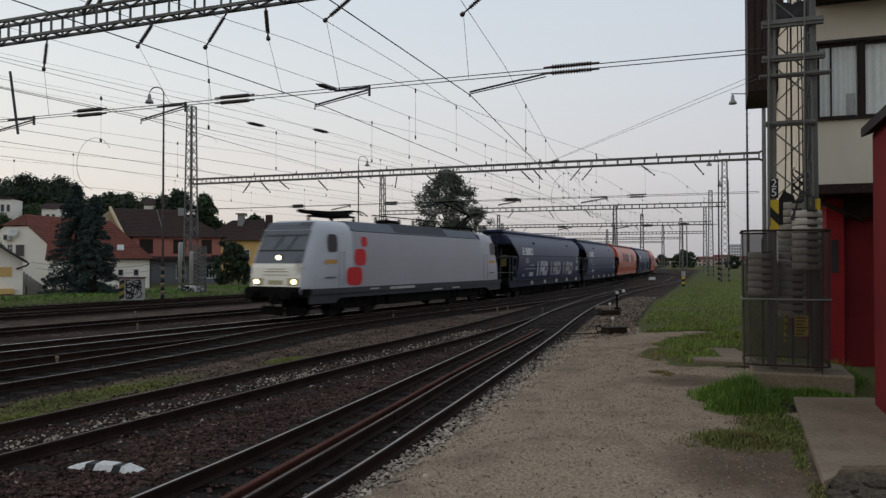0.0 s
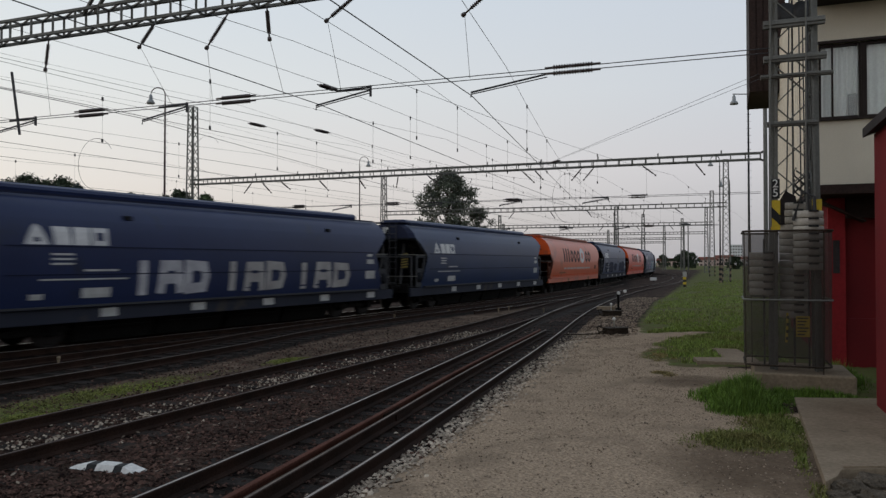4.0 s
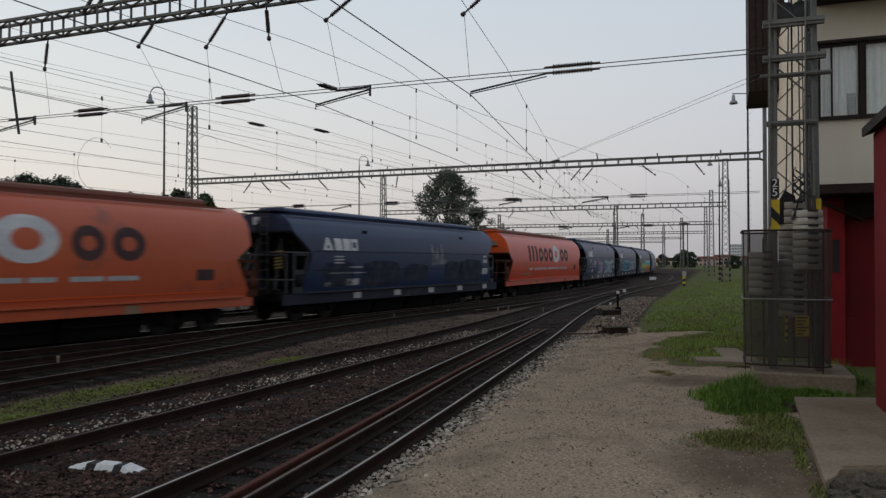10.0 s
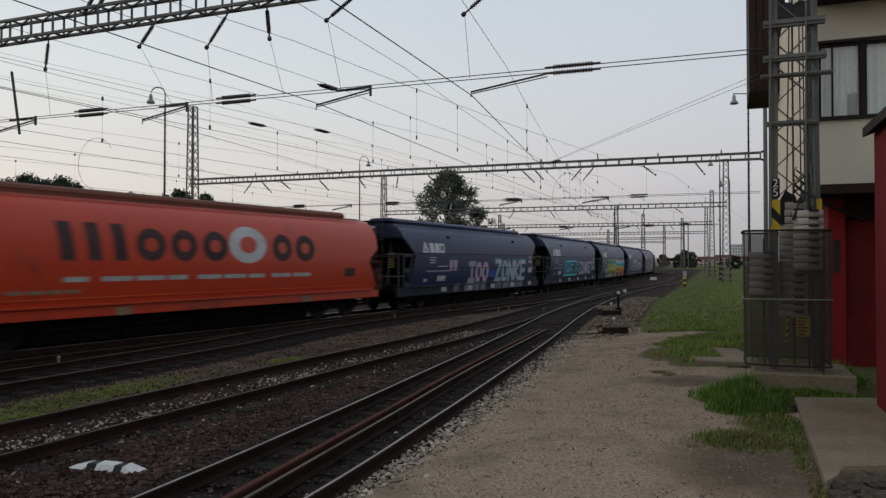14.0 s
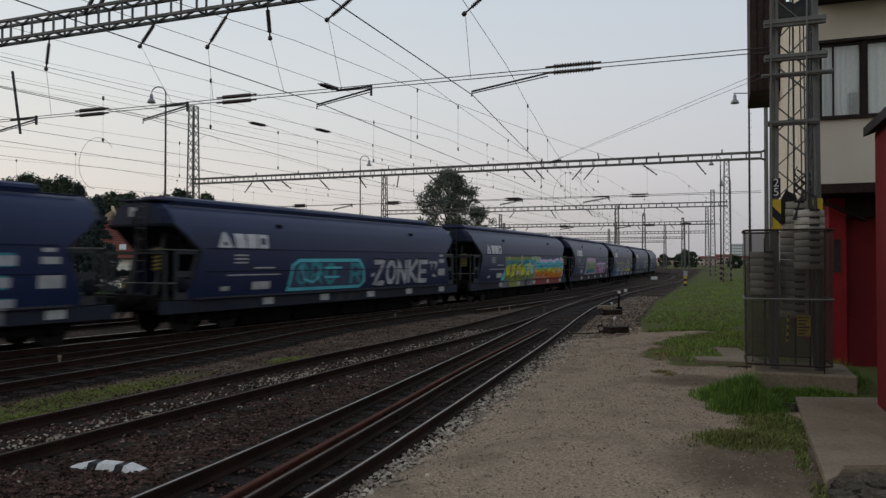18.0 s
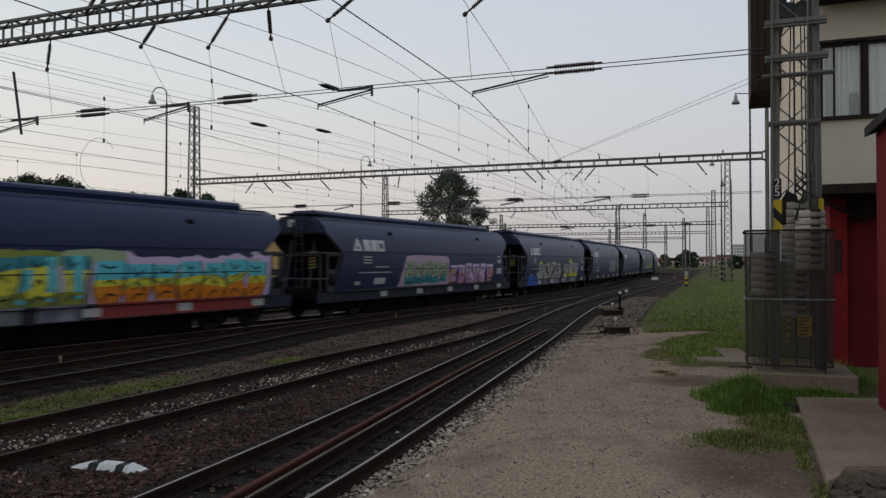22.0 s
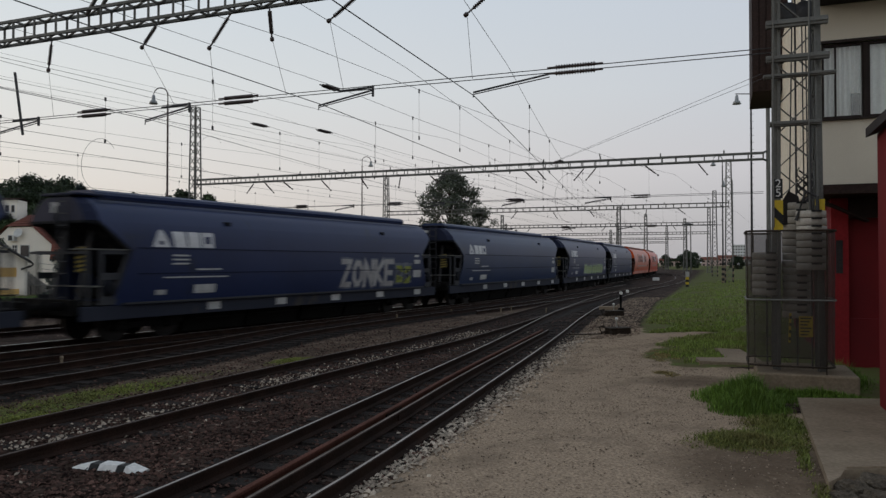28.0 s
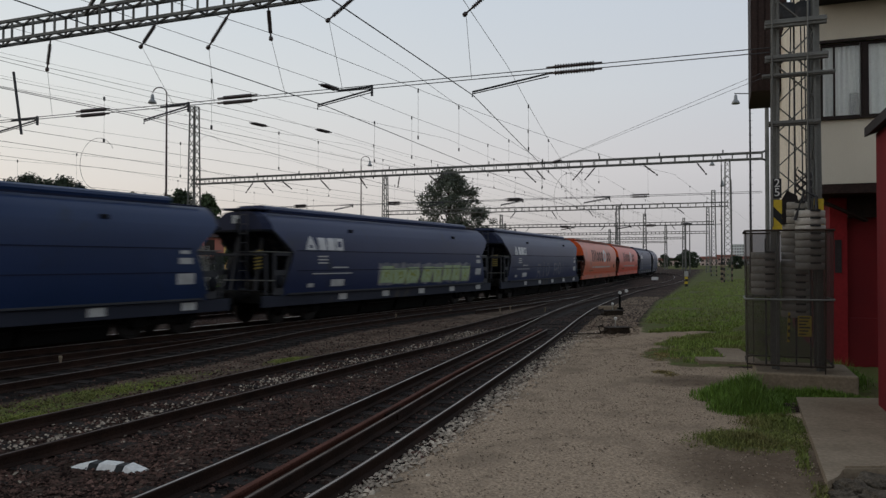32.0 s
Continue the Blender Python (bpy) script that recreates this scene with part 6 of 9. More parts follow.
# stay wires from the second gantry to the house
for dz in (0.0, 0.16):
    wire("stay_wire", [(6.4, 44.7, 8.15 + dz * 0.2), (9.9, 23.3, 7.93 + dz)], 0.0075, "stay wire running down to the signal house")
bm = bmesh.new()
insulator(bm, (6.4, 44.7, 8.15), (6.75, 43.0, 8.07), 9, 0.07)
tagged(part("stay_insulator", bm, M["insulator"], None), "long ribbed insulator on a stay wire", "insulator")
# insulators let into single wires
for p in ((-6.75, 27.0, 7.17), (-4.6, 28.2, 7.15), (-3.25, 21.0, 7.12)):
    bm = bmesh.new()
    d = Vector((0.47, 0.88, 0))
    for dx in (-0.05, 0.05):
        insulator(bm, Vector(p) - d * 0.42 + Vector((dx, 0, 0)), Vector(p) + d * 0.42 + Vector((dx, 0, 0)), 10, 0.05)
    tagged(part("section_insulator", bm, M["insulator"], None), "dark ribbed section insulator in a wire", "insulator", "section insulators")
# loops of slack wire
for cx, cy, cz, r in ((-12.6, 27.0, 5.75, 0.85), (-14.6, 46.0, 8.9, 1.0), (7.2, 43.0, 5.9, 1.3)):
    bm = bmesh.new()
    tube(bm, [Vector((cx, cy, cz)) + AXIS * (-r * math.cos(t)) * (0.7 if cx > 0 else 1) + Vector((0, 0, r * math.sin(t) * 1.1)) for t in np.linspace(0.6, 4.6, 16)], 0.008, 4)
    tagged(part("slack_loop", bm, M["wire"], None), "curved loop of slack jumper wire", "wire", "jumper loops")


# ---- lamp posts ----
M["lamp_post"] = material("lamp_post_paint", (0.075, 0.05, 0.045), 0.6, 0.2, second=(0.05, 0.036, 0.034), size=0.8, grain=0.2)
M["lamp_grey"] = material("lamp_head_grey", (0.30, 0.31, 0.31), 0.5, 0.3, size=0.3)


def lamp_post(x, y, h, label, to=1.0, mat=None, bracket=False):
    """A slim post with rungs, a curved neck and a bell lamp."""
    root = empty("lamp_post", (x, y, -0.15))
    tagged(root, label, "lamp post", "yard lamps")
    bm = bmesh.new()
    turned(bm, (0, 0, 0), (0, 0, 1), [(0, 0.095), (2.6, 0.09), (2.7, 0.075), (h - 1.0, 0.05)], 10)
    part("post", bm, mat or M["lamp_post"], root)
    bm = bmesh.new()
    tube(bm, [(0, 0, h - 1.0)] + [(-to * 0.45 * (1 - math.cos(t)), 0, h - 1.0 + 0.55 + 0.45 * math.sin(t)) for t in np.linspace(0, math.pi * 0.95, 8)], 0.035, 6)
    if bracket:
        bm.clear()
        tube(bm, [(0, 0, h - 1.0), (0, 0, h - 0.30)], 0.05, 6)
        bar(bm, (0.2, 0, h - 0.36), (-to * 0.98, 0, h - 0.36), 0.05)
    part("neck", bm, mat or M["lamp_post"], root)
    bm = bmesh.new()
    turned(bm, (-to * 0.9, 0, h - 0.42), (0, 0, -1), [(0, 0.05), (0.10, 0.10), (0.35, 0.12), (0.42, 0.2), (0.58, 0.27), (0.60, 0.24)], 12)
    part("lamp_head", bm, M["lamp_grey"], root, "grey bell-shaped lamp head")
    bm = bmesh.new()
    for i in range(int((h - 3.5) / 0.45)):
        z = 3.0 + 0.45 * i
        bar(bm, (0, -0.14, z), (0, 0.14, z), 0.018)
        bar(bm, (-0.1, 0, z + 0.2), (0.16, 0, z + 0.2), 0.018)
    part("rungs", bm, mat or M["lamp_post"], root)
    return root


lamp_post(-17.45, 46.6, 13.3, "slim dark lamp post with rungs and bell lamp", 1.0)
lamp_post(-8.6, 76.5, 13.2, "slim dark lamp post with bell lamp beside the tracks", -1.0)
lamp_post(19.4, 47.3, 13.4, "tall dark lamp post with bell lamp near the house", 1.0, M["black_paint"], True)
lamp_post(27.1, 73.0, 12.8, "dark lamp post with bell lamp by a lattice mast", 1.0, M["black_paint"])
lamp_post(29.8, 77.5, 11.2, "grey lamp post with curved neck", 1.0, M["steel"])

# ---- the signal house and the mast in front of it ----
U, V = Vector((0.936, -0.352, 0)), Vector((0.352, 0.936, 0))
TURN = math.degrees(math.atan2(-0.352, 0.936))
M["render_beige"] = material("beige_render", (0.68, 0.62, 0.51), 0.9, second=(0.58, 0.52, 0.42), size=1.4, grain=0.1, bump=0.3, bump_size=60, spots=(0.46, 0.41, 0.34), spot_size=1.3, spot_cut=0.62)
M["pale_slats"] = material("pale_slats", (0.76, 0.69, 0.56), 0.8, second=(0.62, 0.55, 0.44), size=0.5, grain=0.15)
# one red paint in two tones; the wall's shade is put into the darker
M["red_lit"] = material("red_pilaster", (0.27, 0.021, 0.024), 0.8, second=(0.22, 0.018, 0.021), size=0.9, grain=0.1)
M["red_render"] = material("red_render", (0.165, 0.016, 0.018), 0.85, second=(0.11, 0.013, 0.015), size=0.9, grain=0.12, bump=0.3, bump_size=50, spots=(0.13, 0.014, 0.016), spot_size=0.8, spot_cut=0.63)
M["brown_wood"] = material("brown_wood", (0.040, 0.024, 0.020), 0.7, second=(0.025, 0.016, 0.014), size=0.5, grain=0.3, bump=0.2)
M["roof_dark"] = material("roof_dark", (0.045, 0.038, 0.038), 0.8, second=(0.03, 0.026, 0.026), size=0.7, grain=0.2)
M["weight_concrete_dull"] = material("dull_grey_case", (0.30, 0.31, 0.30), 0.6, size=0.2)
M["curtain"] = material("net_curtain", (0.84, 0.86, 0.82), 0.9, second=(0.80, 0.81, 0.78), size=0.35, grain=0.05)
M["frame_dark"] = material("window_frame_dark", (0.035, 0.025, 0.022), 0.6, size=0.4)
M["glass"] = material("window_glass", (1.0, 1.0, 1.0), 0.03, second=(0.97, 1.0, 0.99))
M["glass"].node_tree.nodes["Principled BSDF"].inputs["Transmission Weight"].default_value = 1.0
house = empty("signal_house", (7.51, 15.0, 0), TURN)
tagged(house, "signal house with red ground floor and beige overhanging upper floor", "building")


def hpart(name, boxes, mat, label="", bevel=0.0):
    bm = bmesh.new()
    for lo, hi in boxes:
        box(bm, lo, hi, bevel)
    return part(name, bm, mat, house, label)


hpart("upper_wall", [((0, 0, 3.74), (6, 0.3, 5.06)), ((0, 0, 6.62), (6, 0.3, 7.35)), ((5.2, 0, 5.06), (6, 0.3, 6.62)), ((0, 0, 5.06), (0.06, 0.3, 6.62))], M["render_beige"], "stained beige rendered wall")
hpart("side_wall", [((0.0, 0.304, 3.74), (0.28, 12, 7.35)), ((5.7, 0.304, 3.74), (6.0, 12, 7.35)), ((0.284, 11.7, 3.74), (5.69, 12, 7.35))], M["render_beige"])
hpart("parapet", [((0.0, 1.5, 7.624), (0.28, 12, 9.4))], M["render_beige"], "raised beige side wall")
for i in range(24):
    hpart("slat", [((-0.03, 0.05 + 0.5 * i, 3.74), (-0.004, 0.46 + 0.5 * i, 7.35 if i < 3 else 9.4))], M["pale_slats"])
hpart("floor_slab", [((0.01, 0.01, 3.55), (5.99, 11.9, 3.737))], M["brown_wood"], "dark underside of the overhanging floor")
for box_ in (((0.35, 1.2, -0.3), (6, 1.5, 3.548)), ((0.35, 1.504, -0.3), (0.65, 11, 3.548)), ((5.7, 1.504, -0.3), (6.0, 11, 3.548))):
    hpart("lower_wall", [box_], M["red_render"], "red rendered ground-floor wall with its shade put into the colour")
hpart("pilaster", [((0.33, 1.08, -0.3), (0.66, 1.197, 3.548))], M["red_lit"], "red corner pilaster in the paler copy of the wall paint")
hpart("plinth", [((0.67, 1.12, -0.3), (6, 1.197, 1.0))], M["red_render"])
# no real beam: a dark strip for the shade on the wall top
hpart("soffit_beam", [((0.67, 1.0, 3.12), (6, 1.19, 3.546))], M["brown_wood"], "dark strip painting in the shade under the overhang")
hpart("niche", [((0.42, 1.06, 1.95), (0.55, 1.078, 2.65))], M["roof_dark"], "narrow dark slot window")
hpart("back_partition", [((0.3, 3.2, 3.74), (5.7, 3.3, 7.3))], M["render_beige"])
hpart("roof", [((0.004, -0.95, 7.354), (6.6, 12.4, 7.62))], M["roof_dark"], "dark flat roof with deep eaves")
hpart("fascia", [((-0.04, -1.0, 7.40), (6.6, -0.953, 7.75))], M["brown_wood"])
bm = bmesh.new()
prism(bm, [(-0.93, 7.75), (0.15, 7.75), (0.15, 12.5), (-0.93, 12.5)], "y", 9.6, 12.6)
part("roof_bay", bm, M["brown_wood"], house, "dark brown boarded bay above the eaves")
for k in range(5):
    hpart("bay_board", [((-0.90 + 0.21 * k, 9.57, 7.75), (-0.74 + 0.21 * k, 9.597, 12.5))], M["brown_wood"])
hpart("window_sill", [((0.0, -0.08, 5.02), (5.3, -0.003, 5.058))], M["frame_dark"])
hpart("window_lintel", [((0.0, -0.04, 6.57), (5.3, -0.003, 6.625))], M["frame_dark"])
for k, (a, b) in enumerate(((0.06, 0.822), (0.878, 2.122), (2.178, 3.422), (3.478, 5.2))):
    w = hpart("window", [((a, 0.05, 5.06), (a + 0.05, 0.12, 6.56)), ((b - 0.03, 0.05, 5.06), (b, 0.12, 6.56)), ((a + 0.03, 0.05, 5.06), (b - 0.05, 0.12, 5.11)), ((a + 0.03, 0.05, 6.51), (b - 0.05, 0.12, 6.56))], M["frame_dark"])
    bm = bmesh.new()
    box(bm, (a + 0.05, 0.08, 5.11), (b - 0.05, 0.088, 6.51))
    p = part("pane", bm, M["glass"], w)
    p.visible_shadow = False
    bm = bmesh.new()
    n = 28
    top = [bm.verts.new((a + (b - a) * i / n, 0.20 + 0.025 * math.sin(i * 1.9) + 0.01 * math.sin(i * 0.7), 6.58)) for i in range(n + 1)]
    low = [bm.verts.new((a + (b - a) * i / n, 0.20 + 0.032 * math.sin(i * 1.9 + 0.2), 5.07)) for i in range(n + 1)]
    for i in range(n):
        bm.faces.new((low[i], low[i + 1], top[i + 1], top[i])).smooth = True
    part("curtain", bm, M["curtain"], w, "pale net curtain")
hpart("casement", [((0.30, 0.03, 5.06), (0.33, 0.10, 6.56))], M["frame_dark"], "thin dark casement bar")
bm = bmesh.new()
box(bm, (0.60, 0.125, 5.09), (0.76, 0.16, 5.56), 0.015)
box(bm, (0.64, 0.115, 5.18), (0.72, 0.123, 5.48), 0.004)
part("window_box", bm, M["weight_concrete_dull"], house, "greyish object standing on the window sill")
hpart("mullion", [((0.825, 0.02, 5.06), (0.875, 0.14, 6.56)), ((2.125, 0.02, 5.06), (2.175, 0.14, 6.56)), ((3.425, 0.02, 5.06), (3.475, 0.14, 6.56))], M["frame_dark"])
bm = bmesh.new()
prism(bm, [(0.2, 3.42), (1.0, 3.02), (1.0, 3.06), (0.2, 3.47)], "y", 0.75, 1.19)
part("awning", bm, M["brown_wood"], house, "small sloping brown board awning")

annex = empty("annex", (5.504, 8.522, 0), TURN)
tagged(annex, "red rendered annex with dark sloping roof edge", "building")
bm = bmesh.new()
prism(bm, [(0, -0.3), (3.2, -0.3), (3.2, 5.3), (0, 4.13)], "y", 0, 3.0)
part("wall", bm, M["red_render"], annex)
bm = bmesh.new()
prism(bm, [(-0.14, 4.10), (3.4, 5.40), (3.4, 5.52), (-0.14, 4.24)], "y", -0.15, 3.1)
part("roof", bm, M["roof_dark"], annex, "dark sloping roof edge")

# mast with weights
mast = empty("lattice_mast", (6.23, 13.24, 0.30), TURN)
tagged(mast, "grey lattice catenary mast with tension weights on a concrete block", "catenary mast")
bm = bmesh.new()
box(bm, (-0.70, -0.74, -0.55), (0.86, 0.85, 0.0), 0.03)
part("concrete_block", bm, M["concrete"], mast, "weathered concrete foundation block")
for sx in (-1, 1):
    for sy in (-1, 1):
        bm = bmesh.new()
        p, q = Vector((sx * 0.325, sy * 0.27, 0)), Vector((sx * 0.245, sy * 0.20, 12.6))
        bar(bm, p, q, 0.105 if sy < 0 else 0.06, 0.04)
        bar(bm, p + Vector((sx * 0.03, 0.06 * -sy, 0)), q + Vector((sx * 0.03, 0.06 * -sy, 0)), 0.03, 0.13)
        part("leg", bm, M["steel"], mast)
for sy in (-1, 1):
    z, k = 3.0, 0
    while z < 12:
        w, w2 = 0.325 - 0.0064 * z, 0.325 - 0.0064 * (z + 0.58)
        bm = bmesh.new()
        e = 1 if (k % 2 == 0) == (sy < 0) else -1
        bar(bm, (-w * e, sy * 0.26, z), (w2 * e, sy * 0.26, z + 0.58), 0.055 if sy < 0 else 0.035, 0.02)
        part("cross_brace", bm, M["steel"], mast)
        z, k = z + 0.58, k + 1
for sx in (-1, 1):
    z = 3.0
    while z < 12:
        bm = bmesh.new()
        bar(bm, (sx * 0.30, -0.26, z), (sx * 0.30, 0.26, z + 0.6), 0.045, 0.02)
        bar(bm, (sx * 0.29, 0.26, z + 0.6), (sx * 0.29, -0.26, z + 1.1), 0.045, 0.02)
        part("side_lacing", bm, M["steel"], mast)
        z += 1.15
for z, a, b, h in ((4.25, -0.45, 0.36, 0.09), (5.10, -0.55, 0.60, 0.07), (5.38, -0.5, 0.50, 0.12), (5.98, -0.50, 0.48, 0.14), (6.9, -0.6, 0.6, 0.12)):
    bm = bmesh.new()
    box(bm, (a, -0.40, z), (b, -0.31, z + h), 0.01)
    box(bm, (a, -0.43, z + h * 0.4), (b, -0.405, z + h * 0.6))
    part("cross_channel", bm, M["steel"], mast)
for x in (-0.40, 0.16):
    bm = bmesh.new()
    tube(bm, [(x, -0.44, 2.5), (x, -0.44, 4.6), (x + 0.02, -0.44, 6.6)], 0.014, 7)
    part("conduit", bm, M["steel"], mast)
for i, (x0, z0, x1, z1) in enumerate(((-0.12, 2.9, -0.04, 7.0), (0.12, 2.4, 0.10, 7.0), (0.18, 2.4, 0.16, 7.0))):
    bm = bmesh.new()
    tube(bm, [(x0, 0.0, z0), (x1, 0.0, z1)], 0.012, 5)
    part("weight_rope", bm, M["wire"], mast)
for x in (-0.12, 0.15):
    bm = bmesh.new()
    turned(bm, (x, -0.05, 6.3), (0, 1, 0), [(0, 0.05), (0.01, 0.22), (0.04, 0.18), (0.07, 0.22), (0.08, 0.05)], 16)
    part("pulley", bm, M["dark_steel"], mast)
for i in range(6):
    bm = bmesh.new()
    tube(bm, [(0.12 + 0.13 * math.sin(i * 1.7 + t * 2.1), -0.1, 2.95 + 0.22 * t + 0.05 * i) for t in np.linspace(0, 1.6, 6)], 0.014, 4)
    part("loose_cable", bm, M["dark_steel"], mast)
bm = bmesh.new()
tube(bm, [(-0.05, -0.44, 2.6), (0.1, -0.46, 3.1), (0.28, -0.44, 3.0), (0.30, -0.44, 2.5)], 0.03, 7)
part("cable_bend", bm, M["dark_steel"], mast)
bm = bmesh.new()
prism(bm, [(-0.30, 2.55), (0.1, 2.55), (0.02, 3.05), (-0.14, 3.15), (-0.25, 2.95)], "y", -0.08, 0.1)
part("dark_sheet", bm, M["roof_dark"], mast)
M["weight_concrete"] = material("weight_concrete", (0.46, 0.43, 0.375), 0.85, second=(0.33, 0.30, 0.26), size=0.4, grain=0.15, bump=0.3, bump_size=40)
disc_bm = bmesh.new()
turned(disc_bm, (0, 0, 0), (0, 0, 1), [(0, 0.232), (0.006, 0.24), (0.112, 0.24), (0.118, 0.232)], 24)
disc = bpy.data.meshes.new("weight_disc")
disc_bm.to_mesh(disc)
disc_bm.free()
disc.materials.append(M["weight_concrete"])
for x, y, z0, n in ((0.0, 0.10, 0.9, 16), (0.2, -0.30, 1.75, 8), (-0.50, -0.05, 1.3, 6)):
    for i in range(n):
        d = new("weight_disc", disc)
        d.parent = mast
        d.matrix_basis = pose(x + random.uniform(-0.008, 0.008), y, z0 + 0.128 * i, 0, 0, random.uniform(-25, 25))
        slot = bmesh.new()
        box(slot, (x - 0.02, y - 0.25, z0 + 0.128 * i + 0.095), (x + 0.14, y - 0.18, z0 + 0.128 * i + 0.127))
        part("weight_slot", slot, M["black_paint"], mast)
    bm = bmesh.new()
    tube(bm, [(x, y, 0.05), (x, y, 7.0 if x > -0.5 else 2.3)], 0.018, 6)
    part("weight_rod", bm, M["dark_steel"], mast)
for sx in (-1, 1):
    bm = bmesh.new()
    box(bm, (sx * 0.325 - 0.075, -0.42, 2.42), (sx * 0.325 + 0.075, -0.405, 2.96))
    h = part("warning_plate", bm, M["yellow_paint"], mast, "yellow and black striped warning plate")
    bm = bmesh.new()
    prism(bm, [(sx * 0.325 - 0.074, 2.86), (sx * 0.325 + 0.074, 2.70), (sx * 0.325 + 0.074, 2.52), (sx * 0.325 - 0.074, 2.68)], "y", -0.425, -0.421)
    part("black_stripe", bm, M["black_paint"], h)


def letters(text, size, mat, parent, m, name="number"):
    cu = bpy.data.curves.new(name, "FONT")
    cu.body, cu.size, cu.align_x, cu.align_y, cu.extrude = text, size, "CENTER", "CENTER", 0.002
    ob = new(name + "_shape", cu)
    dg = bpy.context.evaluated_depsgraph_get()
    me = bpy.data.meshes.new_from_object(ob.evaluated_get(dg))
    bpy.data.objects.remove(ob)
    me.materials.clear()
    me.materials.append(mat)
    o = new(name, me)
    o.parent = parent
    o.matrix_basis = m
    return o


bm = bmesh.new()
box(bm, (-0.395, -0.432, 2.99), (-0.255, -0.422, 3.33))
plate = part("number_plate", bm, M["black_paint"], mast, "small dark plate with white digits")
for ch, z in (("2", 3.245), ("5", 3.085)):
    letters(ch, 0.2, M["white_paint"], plate, pose(-0.325, -0.436, z, 90, 0, 0), "digit")

# wire mesh cage round the weights
M["mesh"] = bpy.data.materials.new("wire_mesh")
M["mesh"].use_nodes = True
mn, ml = M["mesh"].node_tree.nodes, M["mesh"].node_tree.links
tr = mn.new("ShaderNodeBsdfTransparent")
mixs = mn.new("ShaderNodeMixShader")
mixs.inputs[0].default_value = 0.56
mn["Principled BSDF"].inputs["Base Color"].default_value = (0.034, 0.026, 0.020, 1)
mn["Principled BSDF"].inputs["Roughness"].default_value = 0.7
ml.new(tr.outputs[0], mixs.inputs[1])
ml.new(mn["Principled BSDF"].outputs[0], mixs.inputs[2])
ml.new(mixs.outputs[0], mn["Material Output"].inputs[0])
cage = empty("weight_cage", (6.2, 13.25, 0.32), TURN)
tagged(cage, "dark fine-mesh guard cage round the tension weights", "guard cage")


def ring_pts(a, b, r, n=5):
    out = []
    for cx, cy, t0 in ((a - r, b - r, 0), (-a + r, b - r, 90), (-a + r, -b + r, 180), (a - r, -b + r, 270)):
        out += [(cx + r * math.cos(radians(t0 + 90 * i / n)), cy + r * math.sin(radians(t0 + 90 * i / n))) for i in range(n + 1)]
    return out


loop = ring_pts(0.70, 0.68, 0.22)
bm = bmesh.new()
lo = [bm.verts.new((x * 0.97 - 0.12, y * 0.97, 0.12)) for x, y in loop]
hi = [bm.verts.new((x - 0.12, y, 2.40)) for x, y in loop]
for i in range(len(loop)):
    j = (i + 1) % len(loop)
    bm.faces.new((lo[i], lo[j], hi[j], hi[i])).smooth = True
part("mesh_screen", bm, M["mesh"], cage, "fine dark wire mesh screen")
for z, k in ((0.10, 0.97), (1.22, 1.0), (2.40, 1.01)):
    bm = bmesh.new()
    pts = [(x * k - 0.12, y * k, z) for x, y in loop]
    tube(bm, pts + pts[:1], 0.018, 5, caps=False)
    part("hoop", bm, M["steel" if z == 1.22 else "old_iron"], cage)
for x, y in loop[1::6]:
    bm = bmesh.new()
    bar(bm, (x * 0.97 - 0.12, y * 0.97, -0.32 + 0.3), (x - 0.12, y, 2.40), 0.018)
    part("upright", bm, M["old_iron"], cage)
bm = bmesh.new()
box(bm, (0.0, -0.62, 0.60), (0.21, -0.605, 0.95))
sign = part("warning_sign", bm, M["yellow_paint"], cage, "faded yellow warning sign behind the mesh")
for i in range(6):
    bm = bmesh.new()
    box(bm, (0.02, -0.624, 0.905 - 0.055 * i), (0.19 - 0.03 * (i % 3), -0.6205, 0.925 - 0.055 * i))
    part("text_bar", bm, M["black_paint"], sign, "line of small black lettering as a bar")
bm = bmesh.new()
bar(bm, (-0.15, -0.60, 0.5), (-0.13, -0.60, 1.0), 0.035)
stick = part("striped_bar", bm, M["yellow_paint"], cage, "yellow striped bar")
for i in range(4):
    bm = bmesh.new()
    box(bm, (-0.160 + 0.005 * i, -0.621, 0.54 + 0.12 * i), (-0.125 + 0.005 * i, -0.6185, 0.59 + 0.12 * i))
    part("black_band", bm, M["black_paint"], stick)

# slabs and broken concrete beside the gravel way
slab = empty("concrete_slab", (0, 0, 0))
tagged(slab, "worn concrete paving slab beside the annex", "slab")
bm = bmesh.new()
prism(bm, [(3.77, 7.39), (3.98, 7.58), (4.16, 7.83), (5.6, 7.9), (7.4, 11.1), (6.9, 11.9), (5.62, 11.98)], "z", -0.3, 0.02)
part("slab", bm, M["concrete"], slab)
bm = bmesh.new()
prism(bm, [(5.55, 16.35), (6.75, 15.95), (6.95, 16.5), (7.3, 18.6), (6.75, 18.8), (6.35, 16.95), (5.68, 17.0)], "z", -0.3, 0.03)
tagged(part("kerb_slab", bm, M["concrete"], None), "grey concrete kerb slab edged with grass", "slab")
bm = bmesh.new()
prism(bm, [(4.2, 7.87), (4.36, 8.08), (4.6, 8.26), (5.5, 8.3), (5.5, 7.92)], "z", 0.022, 0.04)
part("shard", bm, M["concrete"], slab, "cracked flake of the slab")
M["rubble"] = material("broken_concrete", (0.120, 0.098, 0.074), 0.95, second=(0.055, 0.045, 0.034), size=0.12, amount=0.4, grain=0.4, bump=0.9, bump_size=45)
rubble = empty("broken_concrete", (0, 0, 0))
tagged(rubble, "rough broken concrete lump with a crack", "rubble")
